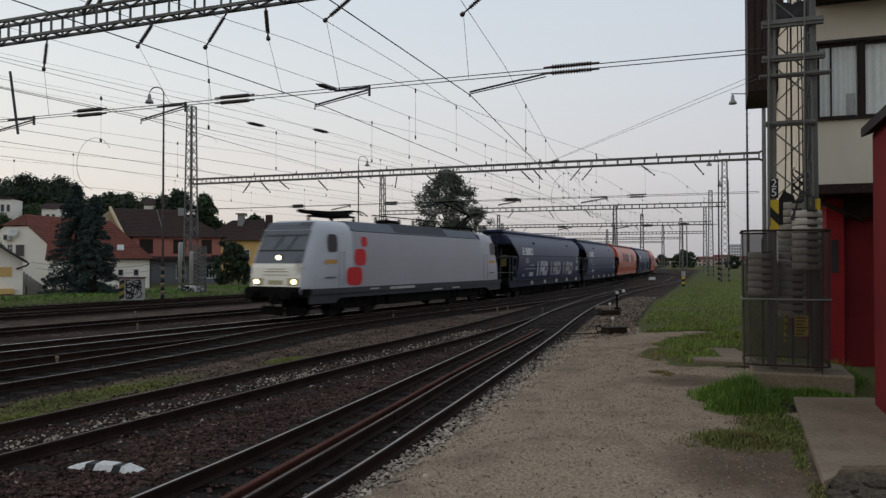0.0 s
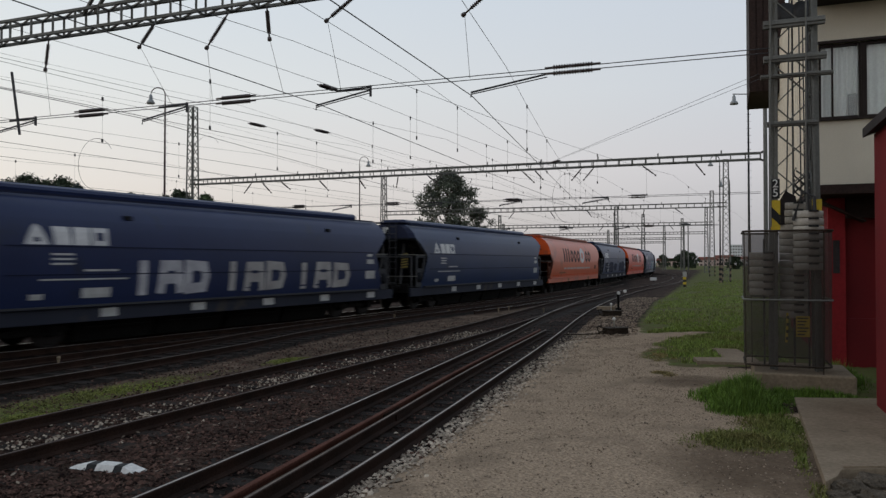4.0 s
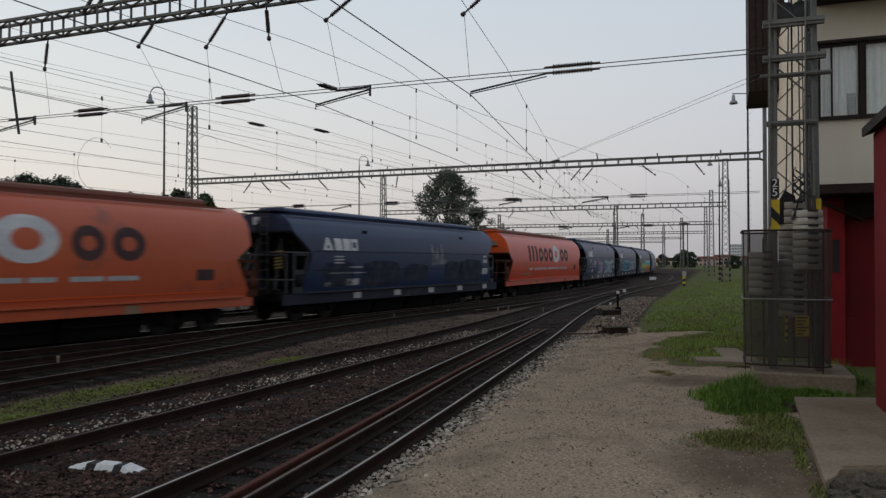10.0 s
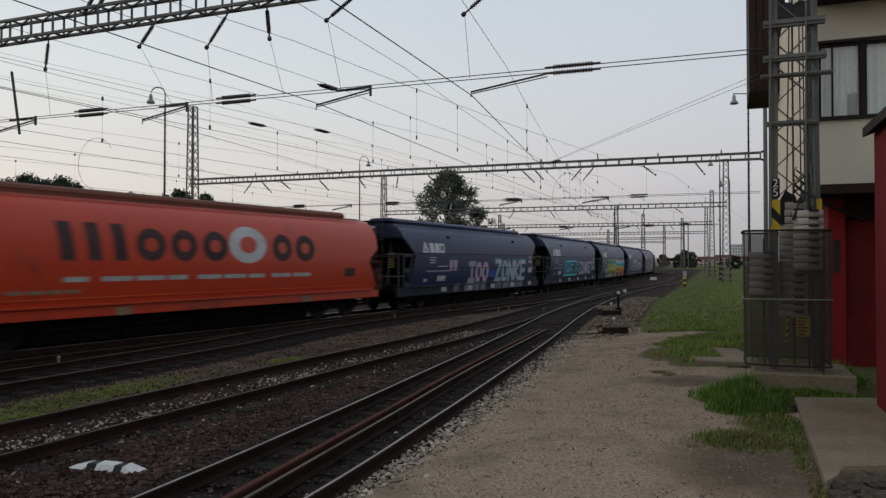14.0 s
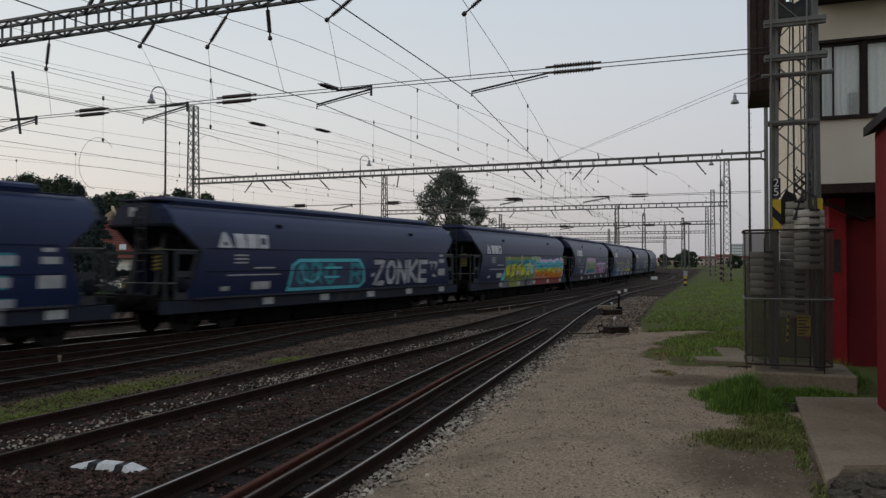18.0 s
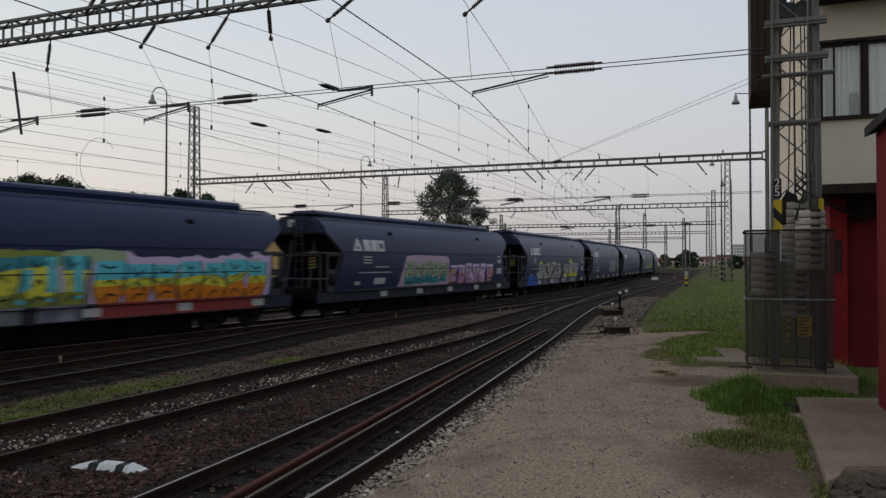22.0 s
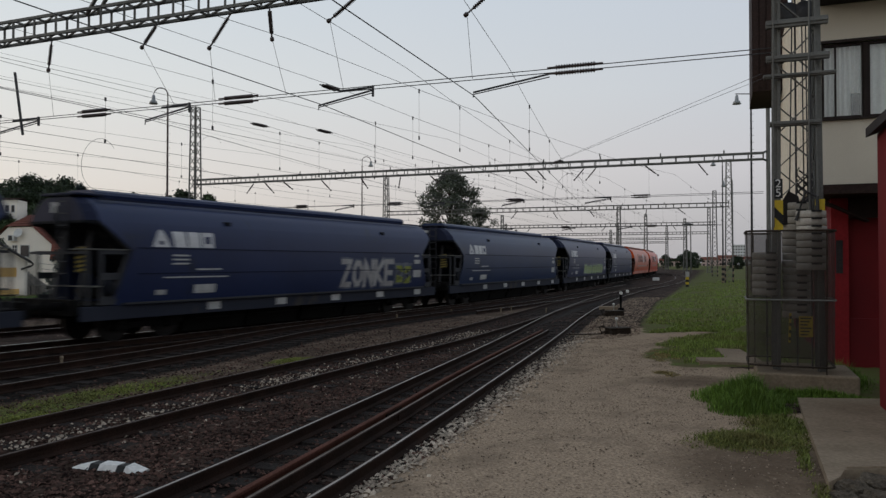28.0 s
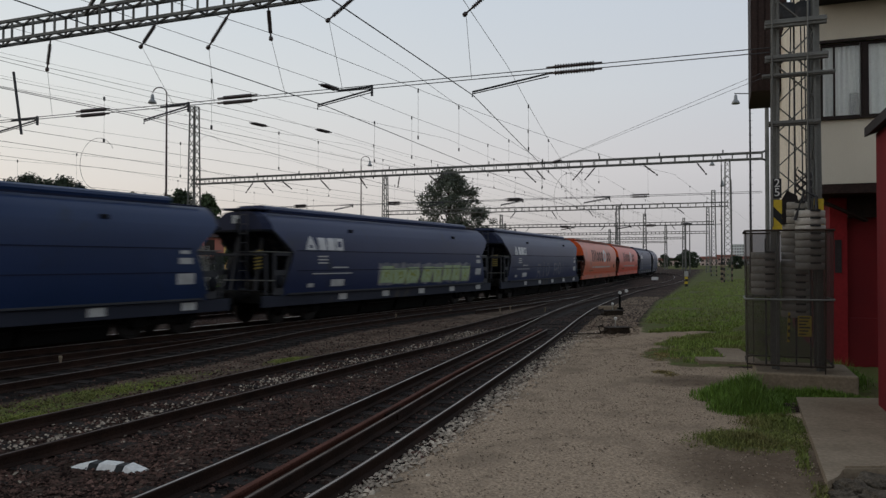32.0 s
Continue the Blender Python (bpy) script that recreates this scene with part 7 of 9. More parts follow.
for i, (x, y, sx, sy, sz) in enumerate(((4.02, 7.40, 0.17, 0.15, 0.12), (4.38, 7.55, 0.24, 0.20, 0.13), (3.80, 7.12, 0.13, 0.15, 0.09), (4.14, 7.06, 0.20, 0.19, 0.11), (4.55, 7.12, 0.22, 0.24, 0.12), (4.80, 7.52, 0.2, 0.2, 0.12), (3.98, 6.8, 0.16, 0.14, 0.09), (4.4, 6.75, 0.22, 0.18, 0.1))):
    bm = bmesh.new()
    bmesh.ops.create_icosphere(bm, subdivisions=4, radius=1.0)
    rnd = random.Random(i)
    for v in bm.verts:
        n = noise.noise(v.co * 2.3 + Vector((i * 7, 0, 0))) * 0.30 + noise.noise(v.co * 6 + Vector((0, i, 0))) * 0.16 + noise.noise(v.co * 15) * 0.07
        c = v.co * (1 + n)
        v.co = Vector((x + math.copysign(abs(c.x) ** 0.6, c.x) * sx, y + math.copysign(abs(c.y) ** 0.6, c.y) * sy, -0.10 + c.z * sz))
    part("lump", bm, M["rubble"], rubble)


# ---- trees ----
def leaf_mat(name, a, b):
    m = material(name, a, 0.75, second=b, size=1.5, amount=0.4, island=0.45)
    m.node_tree.nodes["Principled BSDF"].inputs["Specular IOR Level"].default_value = 0.2
    return m


M["leaf_mid"] = leaf_mat("leaves_mid", (0.066, 0.094, 0.040), (0.040, 0.060, 0.028))
M["leaf_grey"] = leaf_mat("leaves_grey_green", (0.115, 0.128, 0.092), (0.068, 0.080, 0.058))
M["leaf_dark"] = leaf_mat("leaves_dark", (0.044, 0.062, 0.034), (0.026, 0.038, 0.022))
M["needle"] = leaf_mat("spruce_needles", (0.060, 0.080, 0.072), (0.034, 0.050, 0.047))
M["bark"] = material("bark", (0.07, 0.055, 0.042), 0.9, second=(0.04, 0.032, 0.026), size=0.4, grain=0.3, bump=0.6)


def leaves_mesh(name, centres, sizes, per, leaf, seed, flat=0.0):
    """Many small leaves in clumps round the given centres."""
    r = np.random.default_rng(seed)
    c = np.repeat(np.array(centres), per, axis=0)
    s = np.repeat(np.array(sizes), per)
    d = r.normal(size=c.shape)
    d /= np.linalg.norm(d, axis=1)[:, None]
    c = c + d * (s * r.uniform(0.12, 1.0, len(s)) ** 0.6 * r.uniform(0.75, 1.3, len(s)))[:, None] * np.array([1, 1, 0.8])
    u = r.normal(size=c.shape)
    u /= np.linalg.norm(u, axis=1)[:, None]
    v = np.cross(u, r.normal(size=c.shape))
    v /= np.linalg.norm(v, axis=1)[:, None]
    k = (leaf * r.uniform(0.6, 1.4, len(s)))[:, None]
    vs = np.stack([c - u * k, c + v * k * 0.45, c + u * k, c - v * k * 0.45], 1).reshape(-1, 3)
    fs = np.arange(len(vs)).reshape(-1, 4)
    me = bpy.data.meshes.new(name)
    me.from_pydata(vs.tolist(), [], fs.tolist())
    return me


def tree(x, y, h, w, mat, label, seed, trunk=0.22, leaf=0.16, clumps=60, per=60, shape=1.0, z0=None, name="tree", tuft=1.0):
    """A broadleaf tree: tapered trunk, limbs, clumps of leaves with gaps."""
    z0 = float(ground_z(np.array(x), np.array(y))) if z0 is None else z0
    root = empty(name, (x, y, z0 - 0.05))
    tagged(root, label, "tree", "trees")
    rnd = random.Random(seed)
    bm = bmesh.new()
    turned(bm, (0, 0, 0), (0, 0, 1), [(0, trunk * h / 9), (h * 0.2, trunk * h / 12), (h * 0.85, 0.03)], 8)
    cs, ss = [], []
    for i in range(clumps):
        t = rnd.random() ** 0.8
        z = h * ((0.05 if name == "bush" else 0.24) + (0.92 if name == "bush" else 0.74) * t)
        prof = (math.sin(math.pi * min(1, 0.14 + 0.86 * t)) ** 0.7) if shape else 1
        a, q = rnd.uniform(0, 6.283), rnd.uniform(0.35, 1.0) * rnd.uniform(0.78, 1.14) * prof * w / 2
        p = Vector((q * math.cos(a), q * math.sin(a), z))
        cs.append(tuple(p))
        ss.append(rnd.uniform(0.09, 0.17) * w * tuft)
        if i % 3 == 0:
            tube(bm, [(0, 0, max(h * 0.12, z - q * 0.9)), (p.x * 0.5, p.y * 0.5, z - q * 0.3), p], 0.05 * h / 9, 5, 0.015)
    part("trunk", bm, M["bark"], root)
    me = leaves_mesh("crown", cs, ss, per, leaf, seed)
    me.materials.append(mat)
    o = new("crown", me)
    o.parent = root
    return root


def spruce(x, y, h, w, label, seed):
    """A spruce: whorls of drooping boughs thick with needles."""
    z0 = float(ground_z(np.array(x), np.array(y)))
    root = empty("spruce_tree", (x, y, z0 - 0.05))
    tagged(root, label, "tree", "spruces")
    rnd = random.Random(seed)
    bm = bmesh.new()
    turned(bm, (0, 0, 0), (0, 0, 1), [(0, 0.16), (h * 0.5, 0.09), (h, 0.015)], 8)
    cs, ss = [(0, 0, h * 0.99)], [0.12]
    z = 0.25
    while z < h * 0.97:
        reach = (w / 2) * (1 - z / h) ** 0.75 + 0.08
        for k in range(9):
            a = rnd.uniform(0, 6.283)
            L = reach * rnd.uniform(0.75, 1.12)
            tip = Vector((L * math.cos(a), L * math.sin(a), z - L * rnd.uniform(0.05, 0.28)))
            if k % 3 == 0:
                tube(bm, [(0, 0, z), tip * 0.5 + Vector((0, 0, z * 0.5 + 0.05)), tip], 0.02, 4, 0.006)
            for q in (0.35, 0.6, 0.8, 0.97):
                cs.append((tip.x * q, tip.y * q, z + (tip.z - z) * q * q))
                ss.append(0.16 + 0.10 * (1 - q) * reach)
        z += 0.30
    part("trunk", bm, M["bark"], root)
    me = leaves_mesh("crown", cs, ss, 46, 0.062, seed)
    me.materials.append(M["needle"])
    o = new("crown", me)
    o.parent = root
    return root


spruce(-24.55, 50.0, 7.45, 4.1, "tall dark blue-green spruce before the white house", 1)
spruce(-22.95, 49.3, 6.55, 3.6, "smaller dark spruce beside the tall one", 2)
tree(0.6, 108, 15.4, 10.5, M["leaf_grey"], "tall grey-green broadleaf tree beyond the tracks", 3, leaf=0.16, clumps=190, per=120, tuft=0.74)
tree(5.0, 109, 10.0, 7.0, M["leaf_grey"], "lower grey-green tree beside the tall one", 4, leaf=0.16, clumps=70, per=100, tuft=0.74)
for i, (px_, y, top, w, m) in enumerate(((12, 175, 24, 17, "leaf_dark"), (-30, 180, 23, 18, "leaf_dark"), (45, 170, 25, 15, "leaf_dark"), (78, 172, 23.5, 13, "leaf_mid"), (105, 165, 24, 12, "leaf_dark"), (130, 160, 21, 11, "leaf_dark"), (60, 150, 17, 9, "leaf_mid"), (20, 150, 15.5, 8, "leaf_mid"), (95, 148, 14.5, 8, "leaf_dark"), (195, 130, 14.2, 11, "leaf_dark"), (228, 128, 14.2, 11, "leaf_dark"), (262, 126, 13.2, 10, "leaf_dark"), (290, 112, 12.5, 6, "leaf_dark"), (318, 112, 13.4, 7, "leaf_dark"), (362, 115, 13.2, 5, "leaf_mid"), (380, 120, 9.8, 6, "leaf_dark"), (452, 130, 10.5, 9, "leaf_dark"), (175, 135, 12.5, 9, "leaf_dark"))):
    x = (px_ - 784) * y / 1320
    g0 = float(ground_z(np.array(x), np.array(float(y))))
    tree(x, y, top - g0 - (3.6 if y > 140 else 0.6), w, M[m], "dark broadleaf tree on the slope behind the houses" if y > 140 else "dark leafy tree behind the house roofs", 20 + i, leaf=0.30, clumps=70, per=95)
for i, (px_, y, h, w) in enumerate(((398, 66, 3.3, 2.4), (412, 64, 3.1, 2.6), (424, 65, 2.7, 2.2), (-5, 70, 4, 3), (433, 68, 1.4, 1.8))):
    tree((px_ - 784) * y / 1320, y, h + 0.8, w, M["leaf_dark"], "dense dark garden bush by the houses", 60 + i, trunk=0.1, leaf=0.12, clumps=36, per=70, name="bush")
for i, (px_, y, h, w) in enumerate(((1212, 260, 5.9, 8), (1225, 262, 5.0, 7), (1200, 264, 4.2, 6), (1300, 200, 3.4, 5), (1172, 300, 5.0, 8))):
    tree((px_ - 784) * y / 1320, y, h, w, M["leaf_dark"], "distant dark bush beyond the yard", 70 + i, leaf=0.35, clumps=26, per=50, name="bush")

for i, (px_, y, h, w) in enumerate(((5, 140, 5, 8), (35, 138, 4.5, 9), (62, 136, 5, 8), (88, 134, 4.5, 8), (112, 130, 5.5, 8), (140, 128, 6, 8), (-25, 140, 5, 9))):
    tree((px_ - 784) * y / 1320, y, h + 0.8, w, M["leaf_mid"], "green shrub on the slope above the houses", 90 + i, trunk=0.1, leaf=0.3, clumps=34, per=60, name="bush")

# ---- houses beyond the tracks ----
M["white_render"] = material("white_render", (0.86, 0.80, 0.71), 0.9, second=(0.76, 0.70, 0.62), size=2.0, grain=0.08, bump=0.2, spots=(0.42, 0.40, 0.36), spot_size=1.6, spot_cut=0.64)
M["pink_render"] = material("pink_render", (0.42, 0.16, 0.125), 0.9, second=(0.34, 0.14, 0.11), size=1.2, grain=0.1)
M["grey_render"] = material("grey_render", (0.165, 0.165, 0.17), 0.9, second=(0.13, 0.13, 0.135), size=1.6, grain=0.1)
M["yellow_render"] = material("yellow_render", (0.66, 0.43, 0.16), 0.9, second=(0.56, 0.36, 0.14), size=1.5, grain=0.1)
M["cream_paint"] = material("cream_paint", (0.52, 0.42, 0.27), 0.8, second=(0.42, 0.34, 0.22), size=0.8)
M["tile_red"] = material("red_roof_tiles", (0.165, 0.060, 0.042), 0.85, second=(0.115, 0.042, 0.032), size=0.8, grain=0.2, island=0.15)
M["tile_brown"] = material("brown_roof_tiles", (0.055, 0.034, 0.030), 0.85, second=(0.038, 0.025, 0.023), size=0.9, grain=0.2, island=0.15)
M["far_cement"] = material("chimney_cement", (0.30, 0.29, 0.28), 0.9, second=(0.22, 0.21, 0.2), size=0.6, grain=0.1)
M["white_frame"] = material("white_window_frame", (0.62, 0.62, 0.60), 0.6, size=0.4)


def courses(bm, a, b, c, d, n, lift=0.05):
    """A roof slope a-b (eaves) to d-c (ridge) in overlapping courses of tiles."""
    a, b, c, d = (Vector(v) for v in (a, b, c, d))
    up = (b - a).cross(d - a).normalized() * lift
    if up.z < 0:
        up = -up
    below = [bm.verts.new(a), bm.verts.new(b)]
    for i in range(n):
        t0, t1 = i / n, (i + 1) / n
        l0, r0, l1, r1 = a + (d - a) * t0, b + (c - b) * t0, a + (d - a) * t1, b + (c - b) * t1
        vs = [bm.verts.new(v) for v in (l0 + up, r0 + up, l1 + up * 0.25, r1 + up * 0.25)]
        bm.faces.new((below[0], below[1], vs[1], vs[0]))
        bm.faces.new((vs[0], vs[1], vs[3], vs[2]))
        below = vs[2:]


def window(parent, x0, x1, y, z0, z1, bars=1, dark=True):
    """A window in a wall that faces -y: frame, panes, bars, sill."""
    bm = bmesh.new()
    f = 0.06
    for lo, hi in (((x0, y - 0.06, z0), (x0 + f, y + 0.02, z1)), ((x1 - f, y - 0.06, z0), (x1, y + 0.02, z1)), ((x0 + f, y - 0.06, z0), (x1 - f, y + 0.02, z0 + f)), ((x0 + f, y - 0.06, z1 - f), (x1 - f, y + 0.02, z1))):
        box(bm, lo, hi)
    for i in range(bars):
        xm = x0 + (x1 - x0) * (i + 1) / (bars + 1)
        box(bm, (xm - 0.03, y - 0.058, z0 + f), (xm + 0.03, y + 0.02, z1 - f))
    if bars:
        zm = z0 + (z1 - z0) * 0.66
        box(bm, (x0 + f, y - 0.055, zm - 0.025), (x1 - f, y + 0.018, zm + 0.025))
    w = part("window", bm, M["white_frame"], parent, "white-framed window")
    bm = bmesh.new()
    box(bm, (x0 + f, y - 0.03, z0 + f), (x1 - f, y - 0.02, z1 - f))
    part("pane", bm, M["dark_glass"], w)
    bm = bmesh.new()
    box(bm, (x0 - 0.05, y - 0.14, z0 - 0.06), (x1 + 0.05, y, z0 - 0.004))
    part("sill", bm, M["white_frame"], w)


def wall_part(root, boxes, mat, label="", name="wall"):
    bm = bmesh.new()
    for lo, hi in boxes:
        box(bm, lo, hi)
    return part(name, bm, mat, root, label)


# white gabled house with a red half-hipped roof
h1 = empty("house", (-42.9, 75, -0.9), -15)
tagged(h1, "white rendered house with red tiled half-hip roof", "house", "houses by the line")
bm = bmesh.new()
prism(bm, [(-5.2, 0), (5.2, 0), (5.2, 3.85), (1.45, 6.66), (-1.45, 6.66), (-5.2, 3.85)], "y", 0, 12)
part("wall", bm, M["white_render"], h1)
bm = bmesh.new()
courses(bm, (5.5, -0.25, 3.75), (5.5, 12.3, 3.75), (1.6, 12.3, 6.73), (1.6, -0.25, 6.73), 11)
courses(bm, (1.6, -0.25, 6.73), (1.6, 12.3, 6.73), (0, 12.3, 7.95), (0, 1.2, 7.95), 5)
courses(bm, (-5.5, 12.3, 3.75), (-5.5, -0.25, 3.75), (-1.6, -0.25, 6.73), (-1.6, 12.3, 6.73), 11)
courses(bm, (-1.6, 12.3, 6.73), (-1.6, -0.25, 6.73), (0, 1.2, 7.95), (0, 12.3, 7.95), 5)
courses(bm, (-1.6, -0.25, 6.73), (1.6, -0.25, 6.73), (0, 1.2, 7.95), (0, 1.2, 7.95), 5)
part("roof", bm, M["tile_red"], h1, "red tiled roof with clipped gable")
window(h1, -0.95, -0.30, 0, 3.75, 4.85, 1)
window(h1, 0.05, 1.20, 0, 3.60, 4.85, 0)
for nm, lo, hi, m in (("air_conditioner", (-1.15, -0.4, 5.25), (-0.35, -0.02, 5.85), "white_frame"), ("fan_grille", (-1.05, -0.42, 5.32), (-0.62, -0.402, 5.78), "dark_steel")):
    wall_part(h1, [(lo, hi)], M[m], "", nm)
bm = bmesh.new()
turned(bm, (0.15, -0.35, 6.0), (0.2, -1, 0.35), [(0, 0.05), (0.03, 0.30), (0.12, 0.46), (0.13, 0.44), (0.05, 0.1)], 14)
part("satellite_dish", bm, M["white_frame"], h1, "pale satellite dish")
# white house with red hipped roof
h2 = empty("house", (-27.9, 72, -1.2), 22)
tagged(h2, "low white house with red tiled hipped roof and skylights", "house", "houses by the line")
wall_part(h2, [((-9, 0, 0), (-0.3, 8, 3.72))], M["white_render"])
bm = bmesh.new()
courses(bm, (-9.2, -0.35, 3.70), (0.05, -0.35, 3.70), (-4.0, 4, 7.5), (-9.2, 4, 7.5), 18)
courses(bm, (0.05, 8.35, 3.70), (-9.2, 8.35, 3.70), (-9.2, 4, 7.5), (-4.0, 4, 7.5), 10)
courses(bm, (0.05, -0.35, 3.70), (0.05, 8.35, 3.70), (-4.0, 4, 7.5), (-4.0, 4, 7.5), 14)
part("roof", bm, M["tile_red"], h2, "red tiled hipped roof")
wall_part(h2, [((-9.2, -0.45, 3.60), (0.1, -0.34, 3.72))], M["tile_brown"], "", "gutter")
for x in (-5.1, -3.1, -1.75):
    window(h2, x, x + 0.5, 0, 2.05, 2.70, 0)
for x, z in ((-4.9, 4.45), (-3.2, 4.45)):
    bm = bmesh.new()
    prism(bm, [(0.52, z), (1.05, z + 0.52), (0.98, z + 0.60), (0.45, z + 0.08)], "x", x, x + 0.6)
    part("skylight", bm, M["white_frame"], h2, "white skylight in the roof")
bm = bmesh.new()
tube(bm, [(-0.2, -0.12, 3.6), (-0.2, -0.12, 0.0)], 0.06, 6)
part("downpipe", bm, M["dark_steel"], h2)
# grey and pink house under a large brown roof
h3 = empty("house", (-34.11, 81.65, -1.2), 20)
tagged(h3, "house with grey ground floor, pink upper wall and large brown roof", "house", "houses by the line")
wall_part(h3, [((0.2, 0, 0), (9.6, 9, 3.75))], M["grey_render"], "dark grey rendered ground floor")
wall_part(h3, [((0.2, -0.15, 3.754), (9.5, 9, 6.2))], M["pink_render"], "dull pink upper wall")
bm = bmesh.new()
courses(bm, (0.0, -0.75, 3.65), (10.0, -0.75, 3.65), (10.0, -0.16, 4.0), (0.0, -0.16, 4.0), 3)
part("pent_roof", bm, M["tile_brown"], h3)
bm = bmesh.new()
courses(bm, (-0.6, -0.6, 6.15), (10.1, -0.6, 6.15), (5.15, 4.5, 9.5), (-2.3, 4.5, 9.5), 20)
courses(bm, (10.1, -0.6, 6.15), (10.1, 9.6, 6.15), (5.15, 4.5, 9.5), (5.15, 4.5, 9.5), 14)
courses(bm, (10.1, 9.6, 6.15), (-0.6, 9.6, 6.15), (-2.3, 4.5, 9.5), (5.15, 4.5, 9.5), 14)
part("roof", bm, M["tile_brown"], h3, "large dark brown tiled roof")
bm = bmesh.new()
bar(bm, (-0.62, -0.72, 6.2), (-2.4, 4.45, 9.6), 0.22, 0.34)
part("barge_board", bm, M["cream_paint"], h3, "cream painted barge board")
bm = bmesh.new()
prism(bm, [(-1.0, 5.8), (-2.3, 9.35), (-3.6, 8.4), (-3.4, 5.8)], "y", 4.6, 4.8)
part("gable", bm, M["cream_paint"], h3)
bm = bmesh.new()
bar(bm, (3.4, -0.2, 6.56), (2.6, 4.2, 9.42), 0.09, 0.07)
part("roof_ladder", bm, M["steel"], h3)
wall_part(h3, [((4.9, 3.3, 8.2), (5.8, 4.2, 9.65))], M["far_cement"], "", "chimney")
for x0, x1, z0, z1, bars in ((4.7, 5.75, 1.55, 3.0, 2), (7.9, 8.9, 1.55, 3.0, 2)):
    window(h3, x0, x1, 0, z0, z1, bars)
# first panel paints in the shade of a recess; the others are windows
for x0, x1 in ((0.9, 2.3), (4.4, 5.7), (7.4, 8.5)):
    wall_part(h3, [((x0, -0.18, 4.3), (x1, -0.152, 5.9))], M["frame_dark"], "flat dark panel in the upper wall", "dark_window")
wall_part(h3, [((0.5, -0.03, 0), (1.6, -0.004, 3.2))], M["frame_dark"], "dark doorway", "doorway")
# yellow house
h4 = empty("house", (-35.2, 110, -1.8), -12)
tagged(h4, "yellow rendered house with brown roof and chimney", "house", "houses by the line")
wall_part(h4, [((0, 0, 0), (10, 8, 7.2))], M["yellow_render"])
bm = bmesh.new()
courses(bm, (-0.6, -0.6, 7.1), (10.6, -0.6, 7.1), (7.5, 4, 10.3), (2.5, 4, 10.3), 14)
courses(bm, (10.6, -0.6, 7.1), (10.6, 8.6, 7.1), (7.5, 4, 10.3), (7.5, 4, 10.3), 12)
courses(bm, (-0.6, 8.6, 7.1), (-0.6, -0.6, 7.1), (2.5, 4, 10.3), (2.5, 4, 10.3), 12)
courses(bm, (10.6, 8.6, 7.1), (-0.6, 8.6, 7.1), (2.5, 4, 10.3), (7.5, 4, 10.3), 12)
part("roof", bm, M["tile_brown"], h4, "dark brown hipped roof")
wall_part(h4, [((4.1, 2.6, 9.0), (4.9, 3.4, 11.1))], M["far_cement"], "", "chimney")
wall_part(h4, [((3.85, 2.4, 11.104), (5.15, 3.6, 11.3))], M["concrete"], "", "chimney_cap")
wall_part(h4, [((8.6, 2.6, 9.0), (9.4, 3.4, 11.0))], M["tile_brown"], "", "chimney")
window(h4, 6.2, 7.4, 0, 4.2, 5.8, 1)
# two white houses on the slope, a far block
for x, y, w, h, m in ((-82.3, 141, 2.8, 4.1, "white_render"), (-73.2, 140, 2.8, 2.6, "white_render"), (-45.2, 118, 2.2, 2.0, "white_render")):
    z0 = float(ground_z(np.array(x), np.array(float(y))))
    z0 = {141: 10.0, 140: 9.6, 118: 9.2}[y]
    hh = empty("house", (x - 2, y, z0), 10)
    tagged(hh, "small white house among trees on the slope", "house", "houses by the line")
    wall_part(hh, [((0, 0, -12), (w, 5, h))], M[m])
    bm = bmesh.new()
    courses(bm, (-0.3, -0.3, h), (w + 0.3, -0.3, h), (w + 0.3, 2.5, h + (0.5 if y == 141 else 1.2)), (-0.3, 2.5, h + (0.5 if y == 141 else 1.2)), 6)
    courses(bm, (w + 0.3, 5.3, h), (-0.3, 5.3, h), (-0.3, 2.5, h + (0.5 if y == 141 else 1.2)), (w + 0.3, 2.5, h + (0.5 if y == 141 else 1.2)), 6)
    part("roof", bm, M["tile_brown"], hh)
    window(hh, w * 0.25, w * 0.5, 0, h - 2.4, h - 1.0, 0)
    window(hh, w * 0.62, w * 0.85, 0, h - 2.4, h - 1.0, 0)
# low yellowish shed with a sloping eave, and steps with a parapet
h5 = empty("shed", (-26.4, 47.0, -0.4), 30)
tagged(h5, "low cream shed with dark gutter and lean-to roof", "shed")
bm = bmesh.new()
prism(bm, [(-5, 0), (0, 0), (0, 2.62), (-5, 6.1)], "y", 0, 4)
part("wall", bm, M["white_render"], h5)
wall_part(h5, [((-5, -0.05, 1.68), (-0.6, -0.003, 2.26))], M["yellow_render"], "ochre band", "band")
bm = bmesh.new()
prism(bm, [(-5, 6.12), (0.22, 2.52), (0.22, 2.66), (-5, 6.26)], "y", -0.45, 4.3)
part("roof", bm, M["tile_brown"], h5, "dark sloping roof")
bm = bmesh.new()
tube(bm, [(-5, -0.5, 6.16), (0.2, -0.5, 2.6), (0.32, -0.45, 2.48), (0.2, -0.3, 2.35), (-0.35, -0.06, 2.15)], 0.055, 7)
part("gutter", bm, M["dark_steel"], h5)
wall_part(h5, [((-5, -0.6, 0.6), (-0.45, -0.06, 0.92))], M["yellow_render"], "ochre bench wall", "ledge")
st = empty("outside_steps", (-29.9, 52.0, -1.0), 0)
tagged(st, "grey concrete outside steps with a slatted sloping railing", "steps")
for i in range(12):
    wall_part(st, [((0.23 * i, 0, 0), (0.23 * (i + 1) - 0.004, 1.1, 2.5 - 0.17 * i))], M["far_cement"], "", "step")
